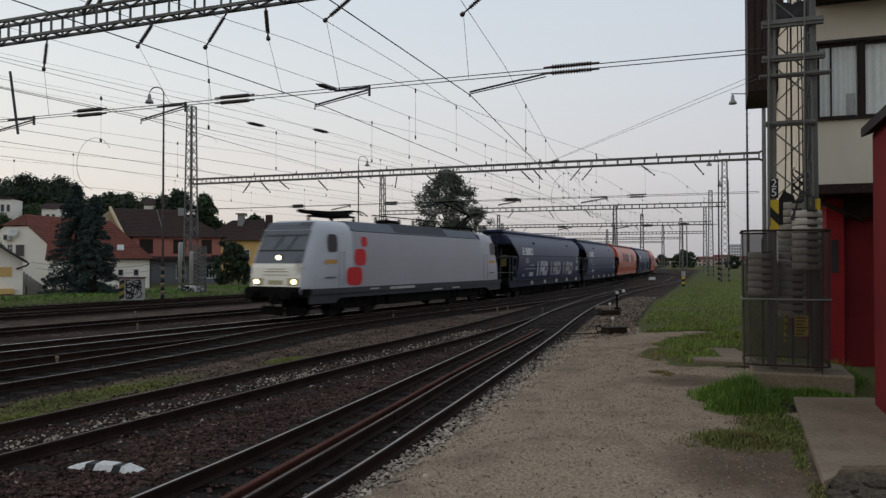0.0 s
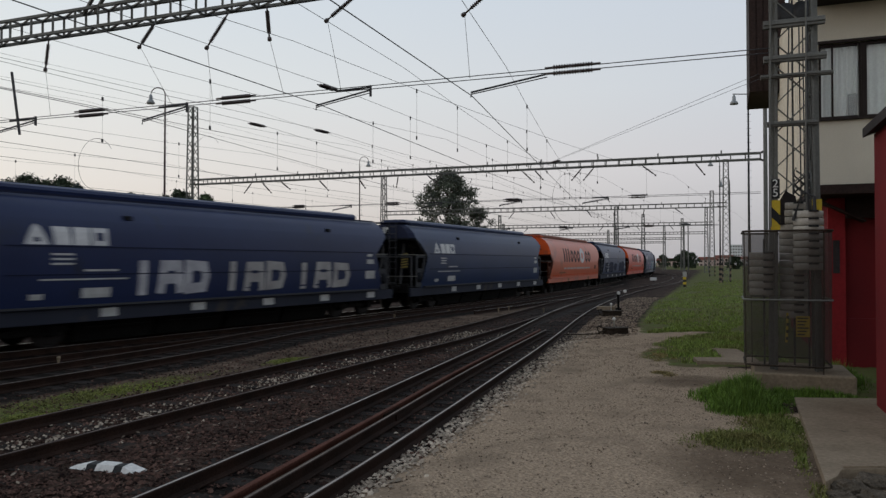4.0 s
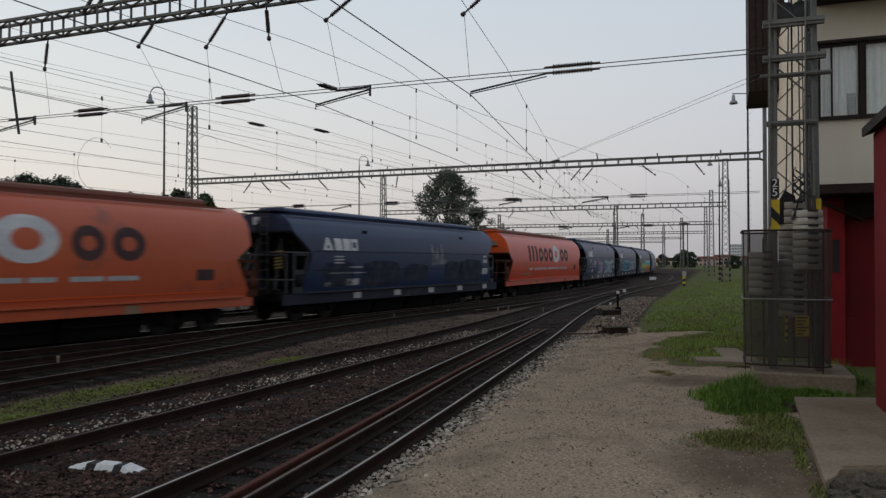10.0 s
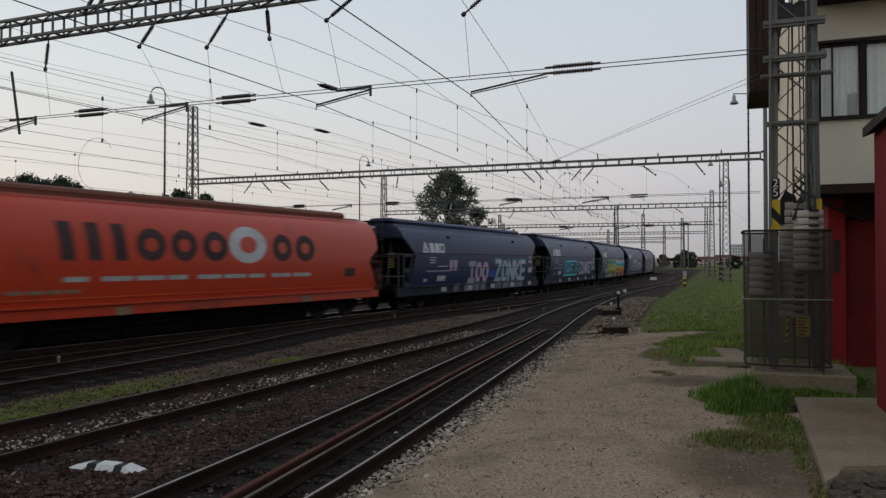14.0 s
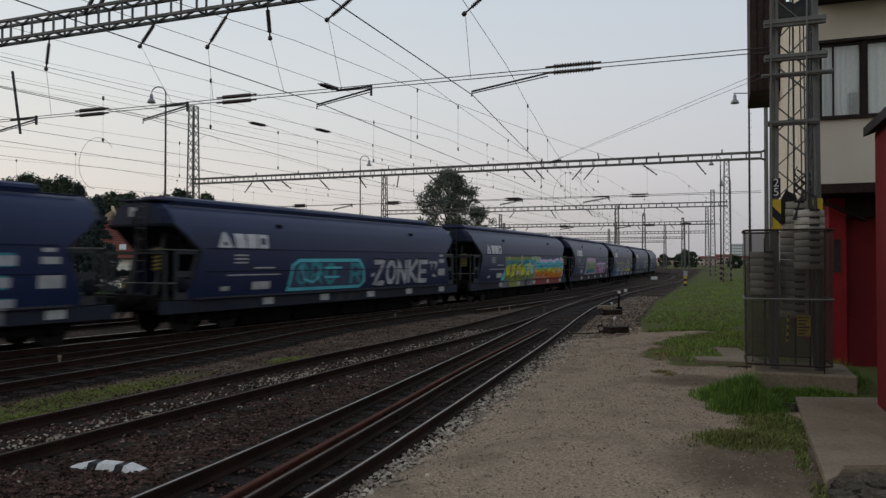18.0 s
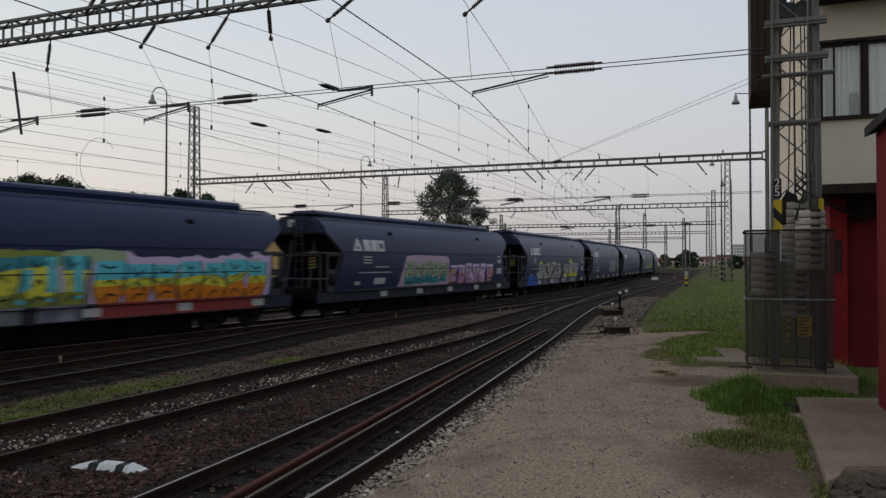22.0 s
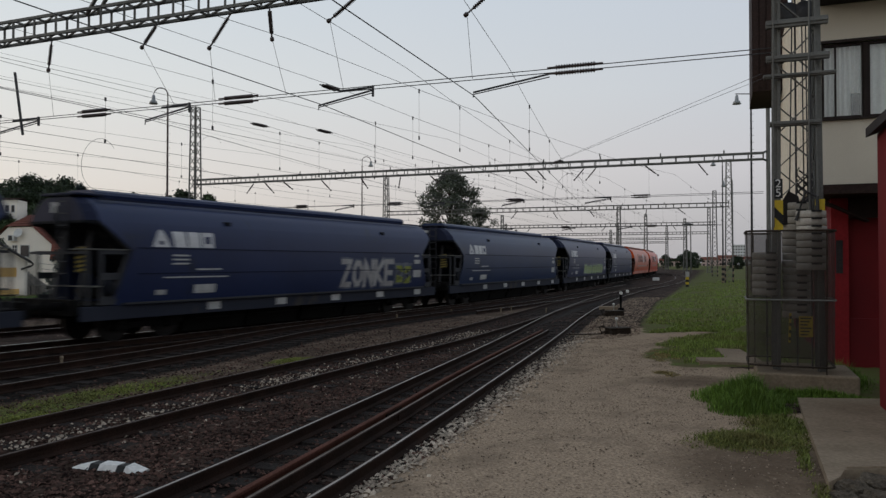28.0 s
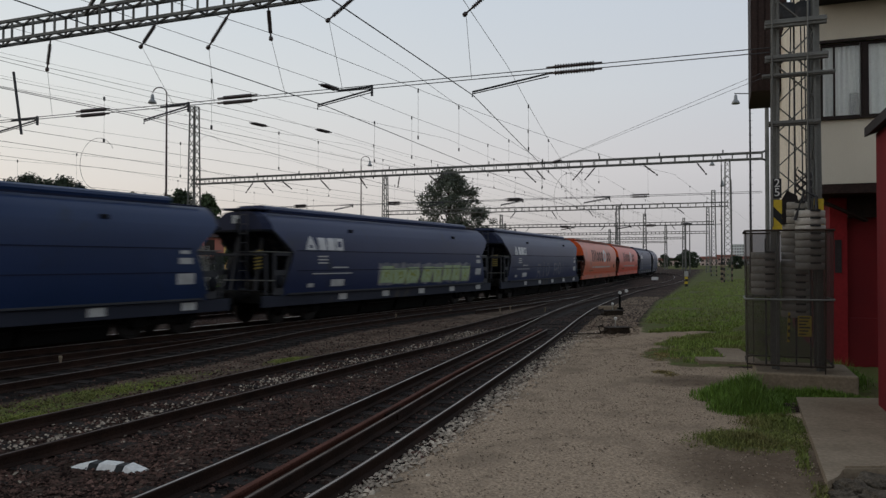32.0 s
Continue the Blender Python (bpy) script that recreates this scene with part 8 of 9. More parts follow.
for k in range(5):
    bm = bmesh.new()
    bar(bm, (-0.1, -0.08, 2.95 - 0.17 * k), (2.85, -0.08, 1.05 - 0.17 * k), 0.05, 0.10)
    part("rail_slat", bm, M["far_cement"], st)
for x in (0.0, 0.95, 1.9, 2.8):
    bm = bmesh.new()
    bar(bm, (x, -0.02, 0.0), (x, -0.02, 2.95 - 0.65 * x), 0.07)
    part("rail_post", bm, M["dark_steel"], st)
for y, z in ((50.0, 2.15), (50.6, 1.75)):
    wire("service_wire", [(-27.5, y, z), (-22.0, y, z - 0.35), (-18.6, y, z + 0.1)], 0.012, "thin service wire slung in front of the houses", 0.1)

# far town beyond the yard
M["far_pink"] = material("far_pink_wall", (0.58, 0.44, 0.39), 0.9, second=(0.52, 0.40, 0.36), size=6)
M["far_white"] = material("far_white_wall", (0.70, 0.70, 0.70), 0.9, second=(0.6, 0.6, 0.6), size=6)
for x, y, w, h, m, rows, cols, text in ((137, 400, 9, 7.5, "far_pink", 2, 4, "far pink town house"), (147.5, 405, 9, 9.5, "far_pink", 2, 4, "far pink town house with a red roof"), (158, 402, 10, 8, "far_white", 2, 5, "far white town house"), (113, 395, 10, 6, "far_pink", 1, 4, "far pink house at the end of the yard"), (124, 398, 9, 5.5, "far_white", 1, 4, "far white house at the end of the yard"), (215, 560, 9, 15.2, "far_white", 7, 5, "far pale apartment block"), (170, 410, 12, 7, "far_pink", 2, 5, "far pink town house")):
    h = h if h > 12 else h * 0.5
    b = empty("town_building", (x, y, -0.2), -20)
    tagged(b, text, "building", "far town")
    wall_part(b, [((0, 0, 0), (w, 9, h))], M[m])
    bm = bmesh.new()
    if h > 12:
        box(bm, (-0.2, -0.2, h), (w + 0.2, 9.2, h + 0.5))
    else:
        courses(bm, (-0.4, -0.4, h), (w + 0.4, -0.4, h), (w + 0.4, 4.5, h + 1.6), (-0.4, 4.5, h + 1.6), 5)
        courses(bm, (w + 0.4, 9.4, h), (-0.4, 9.4, h), (-0.4, 4.5, h + 1.6), (w + 0.4, 4.5, h + 1.6), 5)
    part("roof", bm, M["far_white"] if h > 12 else M["tile_red"], b)
    for r_ in range(rows):
        for c_ in range(cols):
            z = (r_ + 0.35) * h / rows
            x_ = (c_ + 0.3) * w / cols
            bm = bmesh.new()
            box(bm, (x_, -0.06, z), (x_ + w / cols * 0.5, -0.01, z + h / rows * 0.45))
            part("window", bm, M["frame_dark"], b)


# ---- lineside things ----
# striped lower ends of posts and masts
for x, y, n, w in ((-17.45, 46.6, 9, 0.115), (19.4, 47.3, 6, 0.13), (27.1, 73.0, 9, 0.14)):
    g_ = empty("stripe_band", (x, y, -0.1), TURN)
    tagged(g_, "black and white warning stripes on a post", "warning stripes", "warning stripes")
    for i in range(n):
        bm = bmesh.new()
        turned(bm, (0, 0, 0.25 * i), (0, 0, 1), [(0, w), (0.247, w)], 10)
        part("stripe", bm, M["concrete" if i % 2 else "black_paint"], g_)
for gi, k in ((1, 37.9), (2, 0), (2, 37.5), (3, 0)):
    r, d, span, root = GANTRIES[gi]
    foot = Vector((r.x, r.y, 0)) + d * k
    for sx in (-1, 1):
        for sy in (-1, 1):
            for i in range(7):
                bm = bmesh.new()
                p = foot + AXIS * (sx * 0.37) + ALONG * (sy * 0.37)
                bar(bm, p + Vector((0, 0, 0.1 + 0.3 * i)), p + Vector((0, 0, 0.395 + 0.3 * i)), 0.12)
                part("mast_stripe", bm, M["concrete" if i % 2 else "black_paint"], root)
# painted concrete feet of the far mast
M["pale_cement"] = material("pale_cement", (0.42, 0.40, 0.37), 0.85, second=(0.30, 0.29, 0.27), size=0.5, grain=0.15, spots=(0.18, 0.18, 0.18), spot_size=0.4, spot_cut=0.64)


def scrawl(root, rnd, n, x0, x1, z0, z1, y, r=0.022):
    """Looping black spray lines on an upright face."""
    for i in range(n):
        cx, cz, a, q = rnd.uniform(x0, x1), rnd.uniform(z0, z1), rnd.uniform(0, 6.28), rnd.uniform(0.08, 0.26)
        pts = [(min(x1 + 0.1, max(x0 - 0.1, cx + q * math.cos(a + t) * rnd.uniform(0.8, 1.2))), y, min(z1 + 0.1, max(z0 - 0.1, cz + q * math.sin(a + t)))) for t in np.linspace(0, rnd.uniform(2.5, 5.5), 9)]
        bm = bmesh.new()
        tube(bm, pts, r, 4)
        part("scrawl", bm, M["black_spray"], root, "looping black sprayed line")

foot_blk = empty("mast_footing", (-18.1, 53.4, -0.2), TURN)
tagged(foot_blk, "white painted mast footing covered in dark scribbles", "footing")
bm = bmesh.new()
box(bm, (-0.42, -0.6, 0), (0.92, 0.6, 0.70), 0.04)
part("block", bm, M["white_paint"], foot_blk)
rnd = random.Random(5)
for i in range(14):
    bm = bmesh.new()
    x, z = rnd.uniform(-0.2, 0.62), rnd.uniform(0.15, 0.6)
    bar(bm, (x, -0.605, z), (x + rnd.uniform(-0.2, 0.25), -0.605, z + rnd.uniform(-0.1, 0.1)), 0.008, 0.10)
    part("scribble", bm, M["black_spray"], foot_blk)
for x, h in ((-0.85, 2.95), (0.15, 2.3)):
    bm = bmesh.new()
    turned(bm, (x, 0.2, 0.85), (0, 0, 1), [(0, 0.24), (h - 0.15, 0.24), (h, 0.18)], 12)
    part("weight_column", bm, M["pale_cement"], foot_blk, "pale stack of tension weights")
scrawl(foot_blk, rnd, 22, -0.3, 0.8, 0.12, 0.6, -0.60, 0.03)
bm = bmesh.new()
lattice(bm, (-18.1 + 0.95 * 0.936, 53.4 - 0.95 * 0.352, -0.1), 3.4, 0.6, 0.6, 0.05, 0.05, 0.14)
tagged(part("guard_lattice", bm, M["steel"], None), "grey close lattice guard beside the painted footing", "guard")
# relay box with spray paint and a striped post
rb = empty("relay_box", (-17.1, 41.3, 0.08), TURN + 38)
tagged(rb, "grey relay cabinet covered in black scribbles", "cabinet")
bm = bmesh.new()
box(bm, (-0.66, -0.4, 0), (0.60, 0.4, 1.2), 0.02)
part("cabinet_body", bm, M["pale_cement"], rb)
bm = bmesh.new()
box(bm, (-0.72, -0.46, 1.204), (0.66, 0.46, 1.26), 0.01)
part("lid", bm, M["rail_rust"], rb, "rusty lid")
scrawl(rb, rnd, 22, -0.22, 0.46, 0.2, 1.0, -0.40, 0.03)
for i in range(4):
    bm = bmesh.new()
    x, z = rnd.uniform(-0.15, 0.4), rnd.uniform(0.25, 0.95)
    bar(bm, (x, -0.405, z), (x + rnd.uniform(-0.25, 0.25), -0.405, z + rnd.uniform(-0.25, 0.25)), 0.008, 0.085)
    part("scribble", bm, M["black_spray" if i % 3 else "white_spray"], rb)
for i in range(5):
    bm = bmesh.new()
    prism(bm, [(-0.655, 0.2 * i + 0.04), (-0.40, 0.2 * i + 0.16), (-0.40, 0.2 * i + 0.355), (-0.655, 0.2 * i + 0.235)], "y", -0.43, -0.404)
    part("edge_stripe", bm, M["dull_yellow" if i % 2 else "black_paint"], rb)
# fouling-point marker: white and black painted block
fm = empty("clearance_marker", (-3.82, 8.52, -0.17), -15)
tagged(fm, "white and black painted concrete clearance marker in ballast", "marker")
for i, (a, b, m) in enumerate(((-0.44, -0.21, "white_paint"), (-0.206, -0.09, "black_paint"), (-0.086, 0.15, "white_paint"), (0.154, 0.25, "black_paint"), (0.254, 0.46, "white_paint"))):
    bm = bmesh.new()
    prism(bm, [(-0.11, 0.0), (0.11, 0.0), (0.07, 0.065), (-0.07, 0.065)], "x", a, b)
    for v in bm.verts:
        v.co += Vector((random.uniform(-0.006, 0.006), random.uniform(-0.008, 0.008), random.uniform(-0.006, 0.006) - (0.05 if (i in (0, 4) and abs(v.co.x) > 0.40 and v.co.z > 0.05) else 0)))
    part("painted_block", bm, M[m], fm)
# point lever with weight, and its low box
pl = empty("point_machine", (5.35, 23.4, -0.1), 20)
tagged(pl, "dark points lever box with rods at the track edge", "point machine")
bm = bmesh.new()
box(bm, (-0.30, -0.22, 0.04), (0.38, 0.22, 0.22), 0.02)
box(bm, (-0.36, -0.26, 0.224), (0.44, 0.26, 0.25), 0.008)
for x in (-0.28, 0.30):
    box(bm, (x, -0.24, -0.06), (x + 0.08, 0.24, 0.038))
part("box", bm, M["old_iron"], pl)
bm = bmesh.new()
tube(bm, [(-0.3, 0, 0.15), (-0.55, 0, 0.10), (-0.62, 0, 0.28), (-0.45, 0, 0.30)], 0.035, 6)
part("lever", bm, M["old_iron"], pl)
bm = bmesh.new()
turned(bm, (0.0, 0, 0.26), (0, 0, 1), [(0, 0.025), (0.20, 0.025), (0.21, 0.05), (0.28, 0.05), (0.30, 0.02)], 10)
part("lamp_knob", bm, M["white_paint"], pl, "small pale knob")
bm = bmesh.new()
bar(bm, (-0.3, 0.1, 0.05), (-1.5, 0.5, 0.02), 0.035)
part("throw_rod", bm, M["old_iron"], pl)
pm = copy_thing(pl, pose(7.1, 31.6, -0.1, 0, 0, 20))
# twin-post floodlight with a flat round head at the far end of the yard
fl = empty("floodlight_mast", (48.75, 150, -0.15), 0)
tagged(fl, "grey twin-post floodlight mast with a flat round head", "floodlight")
for dx in (-0.3, 0.5):
    bm = bmesh.new()
    tube(bm, [(dx, 0, 0), (dx, 0, 9.7)], 0.13, 8, 0.10)
    part("post", bm, M["steel"], fl)
bm = bmesh.new()
turned(bm, (-0.1, 0, 9.7), (0, 0, 1), [(0, 0.35), (0.1, 0.95), (0.4, 0.95), (0.55, 0.35)], 16)
part("lamp_head", bm, M["dark_steel"], fl)
for x, y, z, n in ((8.2, 35.0, -0.05, 2),):
    si = empty("shunting_signal", (x, y, z), 0)
    tagged(si, "low shunting signal with two white lamps", "signal")
    bm = bmesh.new()
    tube(bm, [(0, 0, 0), (0, 0, 0.75)], 0.05, 8)
    box(bm, (-0.12, -0.12, 0), (0.12, 0.12, 0.1))
    part("post", bm, M["dark_under"], si)
    for dx, dz in ((-0.02, 0.80), (0.28, 0.88)):
        bm = bmesh.new()
        turned(bm, (dx, -0.08, dz), (0, -1, 0), [(0, 0.03), (0.02, 0.075), (0.08, 0.075), (0.09, 0.06)], 12)
        part("lamp_disc", bm, M["white_paint"], si, "white signal disc")
    bm = bmesh.new()
    box(bm, (-1.0, -0.3, 0), (-0.2, 0.1, 0.18), 0.02)
    part("motor_box", bm, M["concrete"], si)
sp = empty("warning_post", (21.5, 66.5, 0.0), 0)
tagged(sp, "short black and yellow striped post with a small sign", "post")
for i in range(4):
    bm = bmesh.new()
    box(bm, (-0.12, -0.06, 0.22 * i), (0.12, 0.06, 0.22 * i + 0.217))
    part("post_stripe", bm, M["yellow_paint" if i % 2 else "black_paint"], sp)
bm = bmesh.new()
box(bm, (-0.17, -0.08, 0.9), (0.17, 0.02, 1.35), 0.02)
part("sign_board", bm, M["pale_cement"], sp)
ws = empty("white_board", (24.2, 86, 0.0), 0)
tagged(ws, "small white board on a stake by the track", "sign")
bm = bmesh.new()
box(bm, (-0.38, -0.05, 0.1), (0.38, 0.05, 0.45), 0.02)
part("board", bm, M["white_paint"], ws)
bm = bmesh.new()
bar(bm, (0, 0, -0.2), (0, 0, 0.1), 0.08)
part("stake", bm, M["dark_under"], ws)
# short pegs among the tracks
for x, y in ((-8.75, 17.0), (-10.6, 26.0), (-13.4, 32.6), (-2.0, 30.6), (0.25, 33.8), (2.6, 35.2), (3.2, 36.5), (4.7, 35.0)):
    bm = bmesh.new()
    tube(bm, [(x, y, -0.2), (x, y, -0.02)], 0.03, 7)
    turned(bm, (x, y, -0.02), (0, 0, 1), [(0, 0.045), (0.05, 0.045), (0.07, 0.02)], 8)
    tagged(part("peg", bm, M["concrete"], None), "short pale peg standing in the ballast", "peg", "pegs")


# ---- stones and grass ----
def scatter(name, pts, sizes, mat, label, seed, flat=0.7):
    """Loose stones: squat irregular octahedra."""
    r = np.random.default_rng(seed)
    n = len(pts)
    base = np.array([(1, 0, 0), (0, 1, 0), (-1, 0, 0), (0, -1, 0), (0, 0, 1), (0, 0, -0.6)], float)
    v = base[None] * sizes[:, None, None] * r.uniform(0.65, 1.3, (n, 6, 1)) * np.array([1, 1, flat])
    a = r.uniform(0, 6.28, n)
    c, s = np.cos(a), np.sin(a)
    tilt = r.normal(0, 0.25, (n, 2))
    x, y, z = v[..., 0], v[..., 1], v[..., 2]
    v = np.stack([x * c[:, None] - y * s[:, None], x * s[:, None] + y * c[:, None], z + x * tilt[:, :1] + y * tilt[:, 1:]], -1) + pts[:, None]
    f = np.array([(0, 1, 4), (1, 2, 4), (2, 3, 4), (3, 0, 4), (1, 0, 5), (2, 1, 5), (3, 2, 5), (0, 3, 5)])
    fs = (f[None] + (np.arange(n) * 6)[:, None, None]).reshape(-1, 3)
    me = bpy.data.meshes.new(name)
    me.from_pydata(v.reshape(-1, 3).tolist(), [], fs.tolist())
    me.materials.append(mat)
    return tagged(new(name, me), label, "stones", kind="stuff")


M["stone_dark"] = material("ballast_stones", (0.098, 0.056, 0.044), 0.95, second=(0.028, 0.0165, 0.013), size=0.8, grain=0.25, bump=0.4, island=0.9)
M["stone_pale"] = material("pale_stones", (0.29, 0.225, 0.168), 0.95, second=(0.12, 0.088, 0.065), size=0.5, grain=0.2, bump=0.4, island=0.5)
M["stone_white"] = material("whitish_stones", (0.46, 0.39, 0.31), 0.95, second=(0.19, 0.15, 0.115), size=0.4, grain=0.2, bump=0.4, island=0.45)
rg = np.random.default_rng(11)
n = 62000
yy = 5.5 + 26 * rg.random(n) ** 1.6
xx = path_left(yy) + 0.1 - rg.random(n) * (3.5 + yy * 0.42)
keep = (xx > -0.66 * yy - 1) & (rg.random(n) > np.maximum(0.9 * dark_bed(xx, yy), 0.6 * earthy(xx, yy)))
p = np.column_stack([xx, yy, ground_z(xx, yy) + 0.005])[keep]
scatter("ballast_stones", p, (0.013 + 0.026 * rg.random(len(p)) ** 1.8), M["stone_dark"], "dark crushed ballast stones between the rails", 1)
n = 3600
yy = 5.8 + 19 * rg.random(n) ** 1.2
xx = path_left(yy) + rg.normal(-0.10, 0.14 + 0.006 * yy, n)
p = np.column_stack([xx, yy, ground_z(xx, yy) + 0.008])
scatter("edge_stones", p, 0.014 + 0.034 * rg.random(n) ** 1.8, M["stone_white"], "pale loose stones along the edge of the gravel way", 2)
n = 3600
yy = 22.0 + 26 * rg.random(n) ** 1.3
xx = path_left(yy) - 0.3 + rg.random(n) ** 1.2 * (grass_left(yy) - path_left(yy) + 0.2)
p = np.column_stack([xx, yy, ground_z(xx, yy) + 0.008])
scatter("shoulder_stones", p, 0.022 + 0.040 * rg.random(n) ** 1.5, M["stone_pale"], "pale ballast stones between the track and the grass", 9)
n = 3600
clump = rg.random(64)
t = np.clip(clump[rg.integers(0, 64, n)] + rg.normal(0, 0.012, n), 0, 1)
vx = np.interp(t, np.linspace(0, 1, len(V_LINE)), V_LINE[:, 0])
vy = np.interp(t, np.linspace(0, 1, len(V_LINE)), V_LINE[:, 1])
p = np.column_stack([vx + rg.normal(0, 0.24, n) + np.where(rg.random(n) < 0.12, 1.2, 0.0), vy + rg.normal(0, 0.1, n), np.full(n, -0.15)])
p = p[(p[:, 1] > 6) & (p[:, 1] < 26)]
scatter("four_foot_stones", p, 0.012 + 0.024 * rg.random(len(p)) ** 1.6, M["stone_white"], "pale stones lying between rails", 3)
n = 16000
yy = 6 + 16 * rg.random(n) ** 1.2
xx = path_left(yy) + rg.random(n) * (path_right(yy) - path_left(yy))
p = np.column_stack([xx, yy, ground_z(xx, yy) + 0.001])
scatter("way_grit", p, 0.005 + 0.013 * rg.random(n) ** 2, M["stone_pale"], "fine grit on the trodden gravel way", 4)
n = 2600
yy = 6 + 14 * rg.random(n) ** 1.2
xx = path_left(yy) + rg.random(n) ** 1.4 * (path_right(yy) - path_left(yy))
p = np.column_stack([xx, yy, ground_z(xx, yy) + 0.001])
scatter("dark_grit", p, 0.004 + 0.009 * rg.random(n) ** 2, M["stone_dark"], "dark grit trodden into the gravel way", 5)


def off_slabs(p):
    """Points that lie on no concrete slab."""
    x, y = p[:, 0], p[:, 1]
    on_a = (x > np.interp(y, [7.39, 11.98], [3.77, 5.62])) & (y < 12.0) & (y > 6.5)
    on_b = (y > 16.0) & (y < 18.8) & (x > 5.6) & (x < 7.3) & ((y < 17.0) | (x > 6.4 + 0.2 * (y - 17)))
    return p[~(on_a | on_b)]


def blades(name, pts, height, mat, label, seed, lean=0.35, wide=0.006):
    """Grass: narrow bent blades."""
    r = np.random.default_rng(seed)
    pts = off_slabs(pts)
    grow = pts[:, 3] if pts.shape[1] > 3 else np.ones(len(pts))
    pts = pts[:, :3]
    n = len(pts)
    a = r.uniform(0, 6.28, n)
    h = height * r.uniform(0.5, 1.3, n) * grow
    d = np.column_stack([np.cos(a), np.sin(a), np.zeros(n)])
    q = np.column_stack([-np.sin(a), np.cos(a), np.zeros(n)])
    w = (wide * r.uniform(0.6, 1.5, n))[:, None]
    k = (lean * r.uniform(0.2, 1.2, n) * h)[:, None]
    up = np.column_stack([np.zeros((n, 2)), h])
    mid = pts + up * 0.55 + d * k * 0.3
    tip = pts + up * 0.95 + d * k
    v = np.stack([pts - q * w, pts + q * w, mid + q * w * 0.8, mid - q * w * 0.8, tip], 1).reshape(-1, 3)
    i = (np.arange(n) * 5)[:, None]
    fs = [tuple(x) for x in (i + np.array([0, 1, 2, 3])).tolist()] + [tuple(x) for x in (i + np.array([3, 2, 4])).tolist()]
    me = bpy.data.meshes.new(name)
    me.from_pydata(v.tolist(), [], fs)
    me.materials.append(mat)
    return tagged(new(name, me), label, "grass", kind="stuff")


M["grass"] = leaf_mat("grass_green", (0.130, 0.215, 0.032), (0.082, 0.140, 0.024))
M["grass_pale"] = leaf_mat("grass_light_green", (0.185, 0.275, 0.050), (0.175, 0.185, 0.060))
M["grass_verge"] = leaf_mat("grass_verge_green", (0.120, 0.225, 0.040), (0.085, 0.150, 0.034))
M["grass_dry"] = leaf_mat("grass_yellowish", (0.195, 0.225, 0.044), (0.125, 0.125, 0.038))
M["grass_low"] = leaf_mat("grass_short", (0.125, 0.175, 0.034), (0.140, 0.118, 0.042))
M["moss"] = leaf_mat("brown_moss", (0.27, 0.21, 0.078), (0.20, 0.15, 0.066))


def in_patch(n, cx, cy, rx, ry, turn, seed, edge=1.0):
    r = np.random.default_rng(seed)
    a, q = r.uniform(0, 6.28, n), r.random(n) ** 0.72 * (1 + 0.25 * np.sin(r.uniform(0, 6.28, n) * 3)) * edge
    u, v = rx * q * np.cos(a), ry * q * np.sin(a)
    x, y = cx + u * math.cos(turn) - v * math.sin(turn), cy + u * math.sin(turn) + v * math.cos(turn)
    return np.column_stack([x, y, ground_z(x, y) - 0.01, np.clip(1.35 - 0.95 * q, 0.3, 1.3) * r.uniform(0.75, 1.15, n)])


tall = np.vstack([in_patch(7800, 4.98, 12.3, 0.76, 0.80, 0.5, 1), in_patch(3600, 4.62, 11.4, 0.55, 0.5, 0.6, 2), in_patch(1500, 5.6, 12.45, 0.6, 0.25, -0.35, 3), in_patch(2600, 6.05, 12.32, 0.85, 0.16, -0.36, 34), in_patch(1500, 7.3, 13.9, 0.5, 1.2, -0.3, 33)])
tall[:, 3] *= np.where((tall[:, 0] > 5.15) & (tall[:, 1] < 13.2), 0.42, 1.0)
blades("tall_grass", tall, 0.30, M["grass"], "lush tall green grass beside the concrete block", 1, 0.45, 0.007)
low = np.vstack([in_patch(4600, 3.85, 9.45, 0.80, 0.62, 0.1, 4), in_patch(3400, 4.55, 10.4, 0.5, 1.0, -0.38, 5), in_patch(420, 4.15, 8.7, 0.10, 1.2, -0.4, 6), in_patch(260, 3.62, 7.2, 0.12, 0.5, -0.4, 7)])
blades("short_grass", low, 0.085, M["grass_low"], "short patchy grass beside the slab", 2, 0.8, 0.006)
moss = np.vstack([in_patch(4200, 5.35, 18.4, 0.55, 1.6, -0.30, 21), in_patch(900, 4.45, 15.2, 0.30, 0.45, 0.1, 22), in_patch(2600, 3.95, 9.35, 0.85, 0.60, 0.1, 23)])
blades("mossy_tufts", moss, 0.030, M["moss"], "brownish mossy tufts at the edge of the gravel way", 8, 1.0, 0.010)
r8 = np.random.default_rng(8)
yy = 16.2 + 7.2 * r8.random(9000)
xx = path_right(yy) - 0.25 + r8.random(9000) * 2.9
bank = np.column_stack([xx, yy, ground_z(xx, yy) - 0.01])
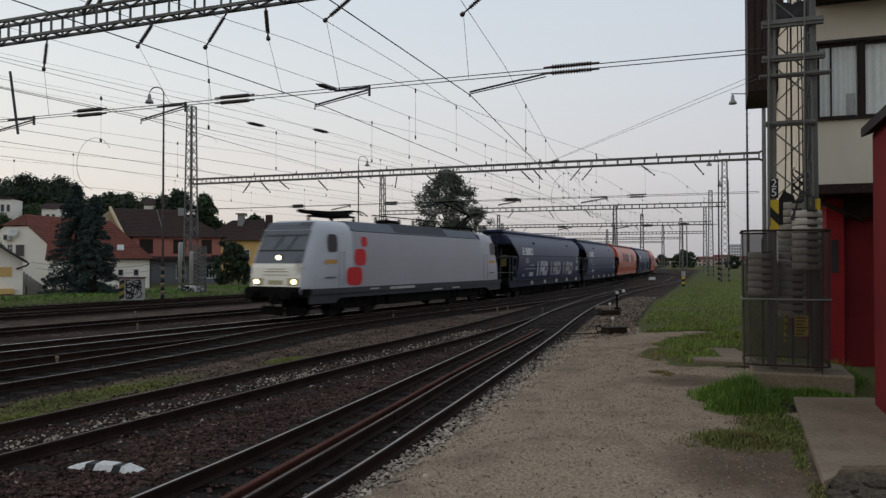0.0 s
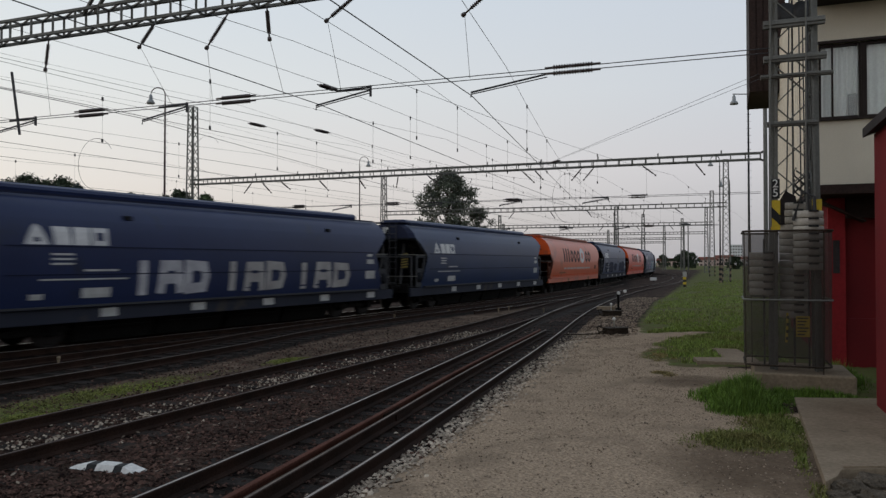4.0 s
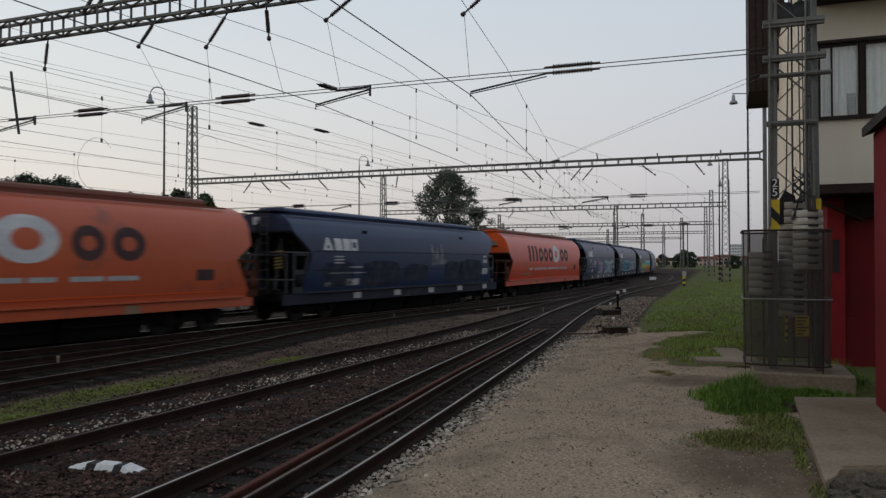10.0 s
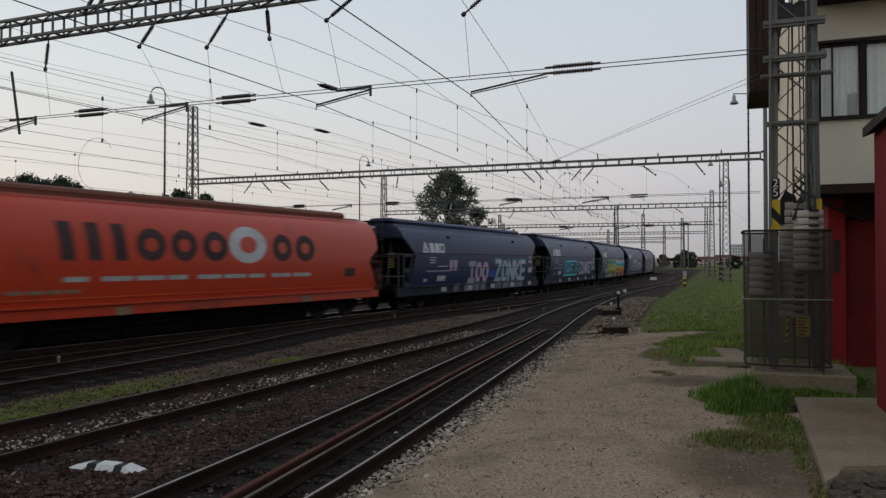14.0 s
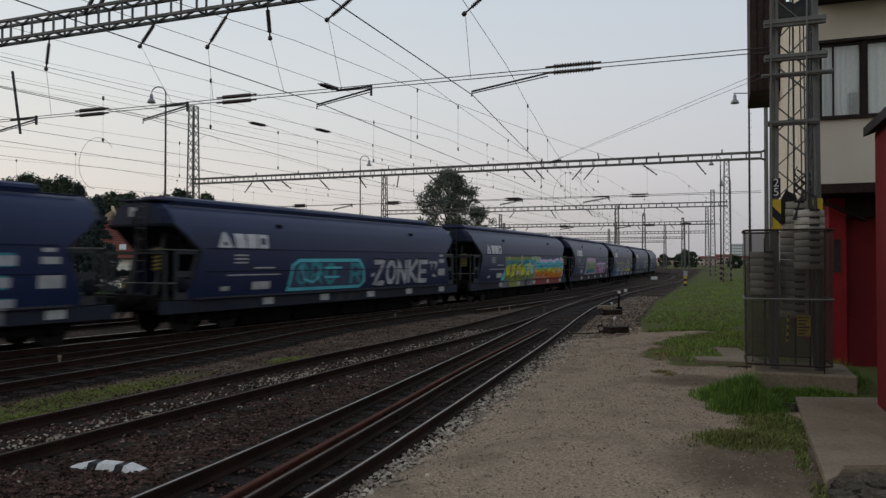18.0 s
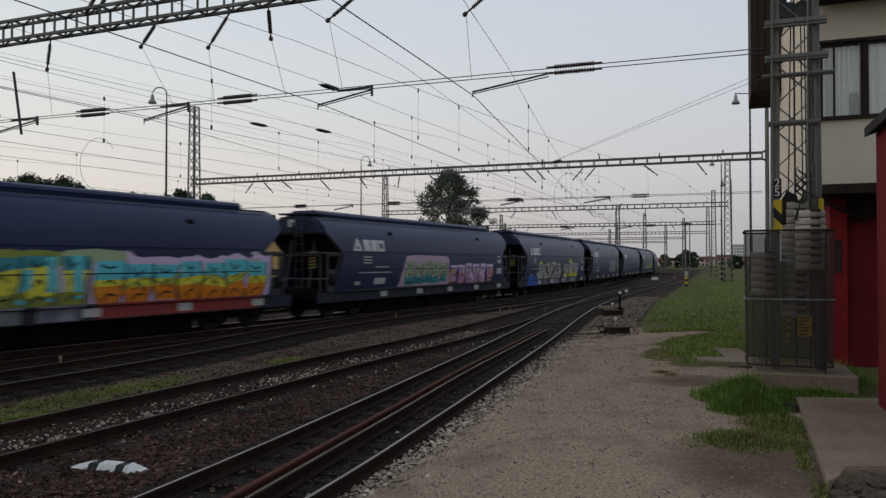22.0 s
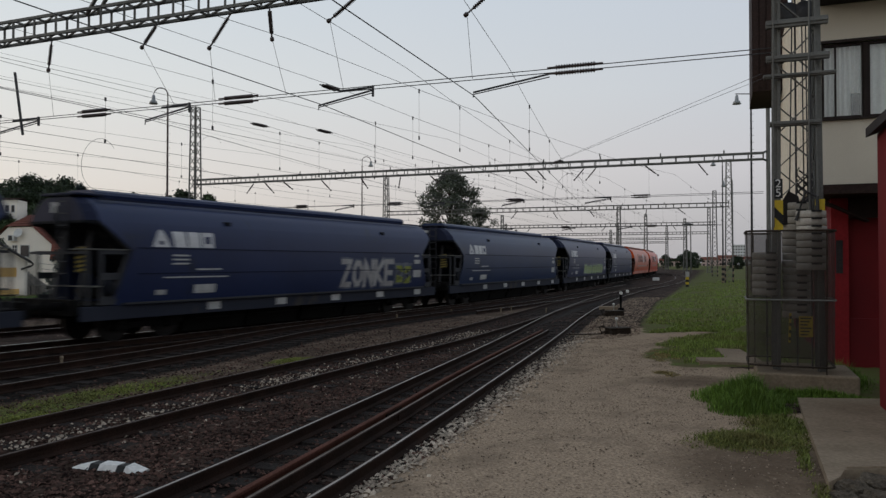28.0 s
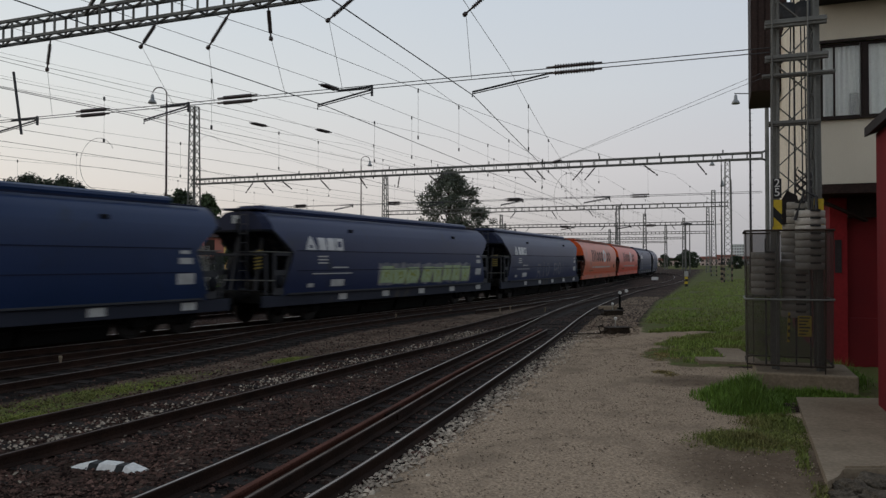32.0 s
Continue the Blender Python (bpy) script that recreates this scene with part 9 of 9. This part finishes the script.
bank = bank[(xx - path_right(yy)) > 0.45 * np.sin(yy * 2.1) * np.sin(yy * 5.3 + 1) + 0.25 * r8.random(9000) + np.clip((17.4 - yy) * 0.6, 0, 1)]
blades("bank_grass", bank, 0.10, M["grass_pale"], "green grass bank beside the gravel way", 3, 0.5, 0.010)
yy = 23.8 + 60 * r8.random(34000) ** 1.7
xx = grass_left(yy) + 0.2 + r8.random(34000) * (4.5 + yy * 0.16)
bank = np.column_stack([xx, yy, ground_z(xx, yy) - 0.01])
blades("meadow_grass", bank[np.sin(bank[:, 0] * 1.7 + 1.3 * np.sin(bank[:, 1] * 0.9)) + 0.8 * np.sin(bank[:, 1] * 0.55 + bank[:, 0] * 0.4) > -1.15], 0.085, M["grass_pale"], "green meadow grass along the yard", 4, 0.5, 0.016)
weeds = np.vstack([in_patch(9000, cx, cy, rx * 0.95, ry * 0.9, t_, 40 + i) for i, (cx, cy, rx, ry, t_) in enumerate(WEEDS)])
weeds = weeds[weeds[:, 0] + 0.42 * weeds[:, 1] < 40]
blades("trackside_weeds", weeds, 0.035, M["grass_dry"], "low yellowish weeds between the tracks", 5, 0.9, 0.009)
k = r8.integers(120, 900, 26000)
off = 19.6 + r8.random(26000) ** 1.2 * 7
xx, yy = CX[200 + k] - np.sin(head[200 + k]) * off + r8.normal(0, 0.4, 26000), CY[200 + k] + np.cos(head[200 + k]) * off + r8.normal(0, 0.4, 26000)
vg = np.column_stack([xx, yy, ground_z(xx, yy) - 0.02])
blades("verge_grass", vg[(yy > 20) & (yy < 120) & (np.sin(xx * 0.8) + np.sin(yy * 0.63 + 1) > -1.2)], 0.11, M["grass_verge"], "green grass on the verge below the houses", 6, 0.7, 0.05)


def motions():
    """The train rolls past; its wheels turn while near."""
    for car, at, pivot, radius in [(loco, LOCO_AT, 5.22, 0.625)] + [(w, WAGON_AT + PITCH * i, 6.95, 0.46) for i, w in enumerate(fleet)]:
        walk(car, car_rows(at, pivot))
        first, last = (at - 55) / SPEED, (at - 3) / SPEED
        for part_ in car.children:
            if part_.name.startswith("wheelset"):
                walk(part_, wheel_rows(at, part_.location.x, radius, first, last))


motions()
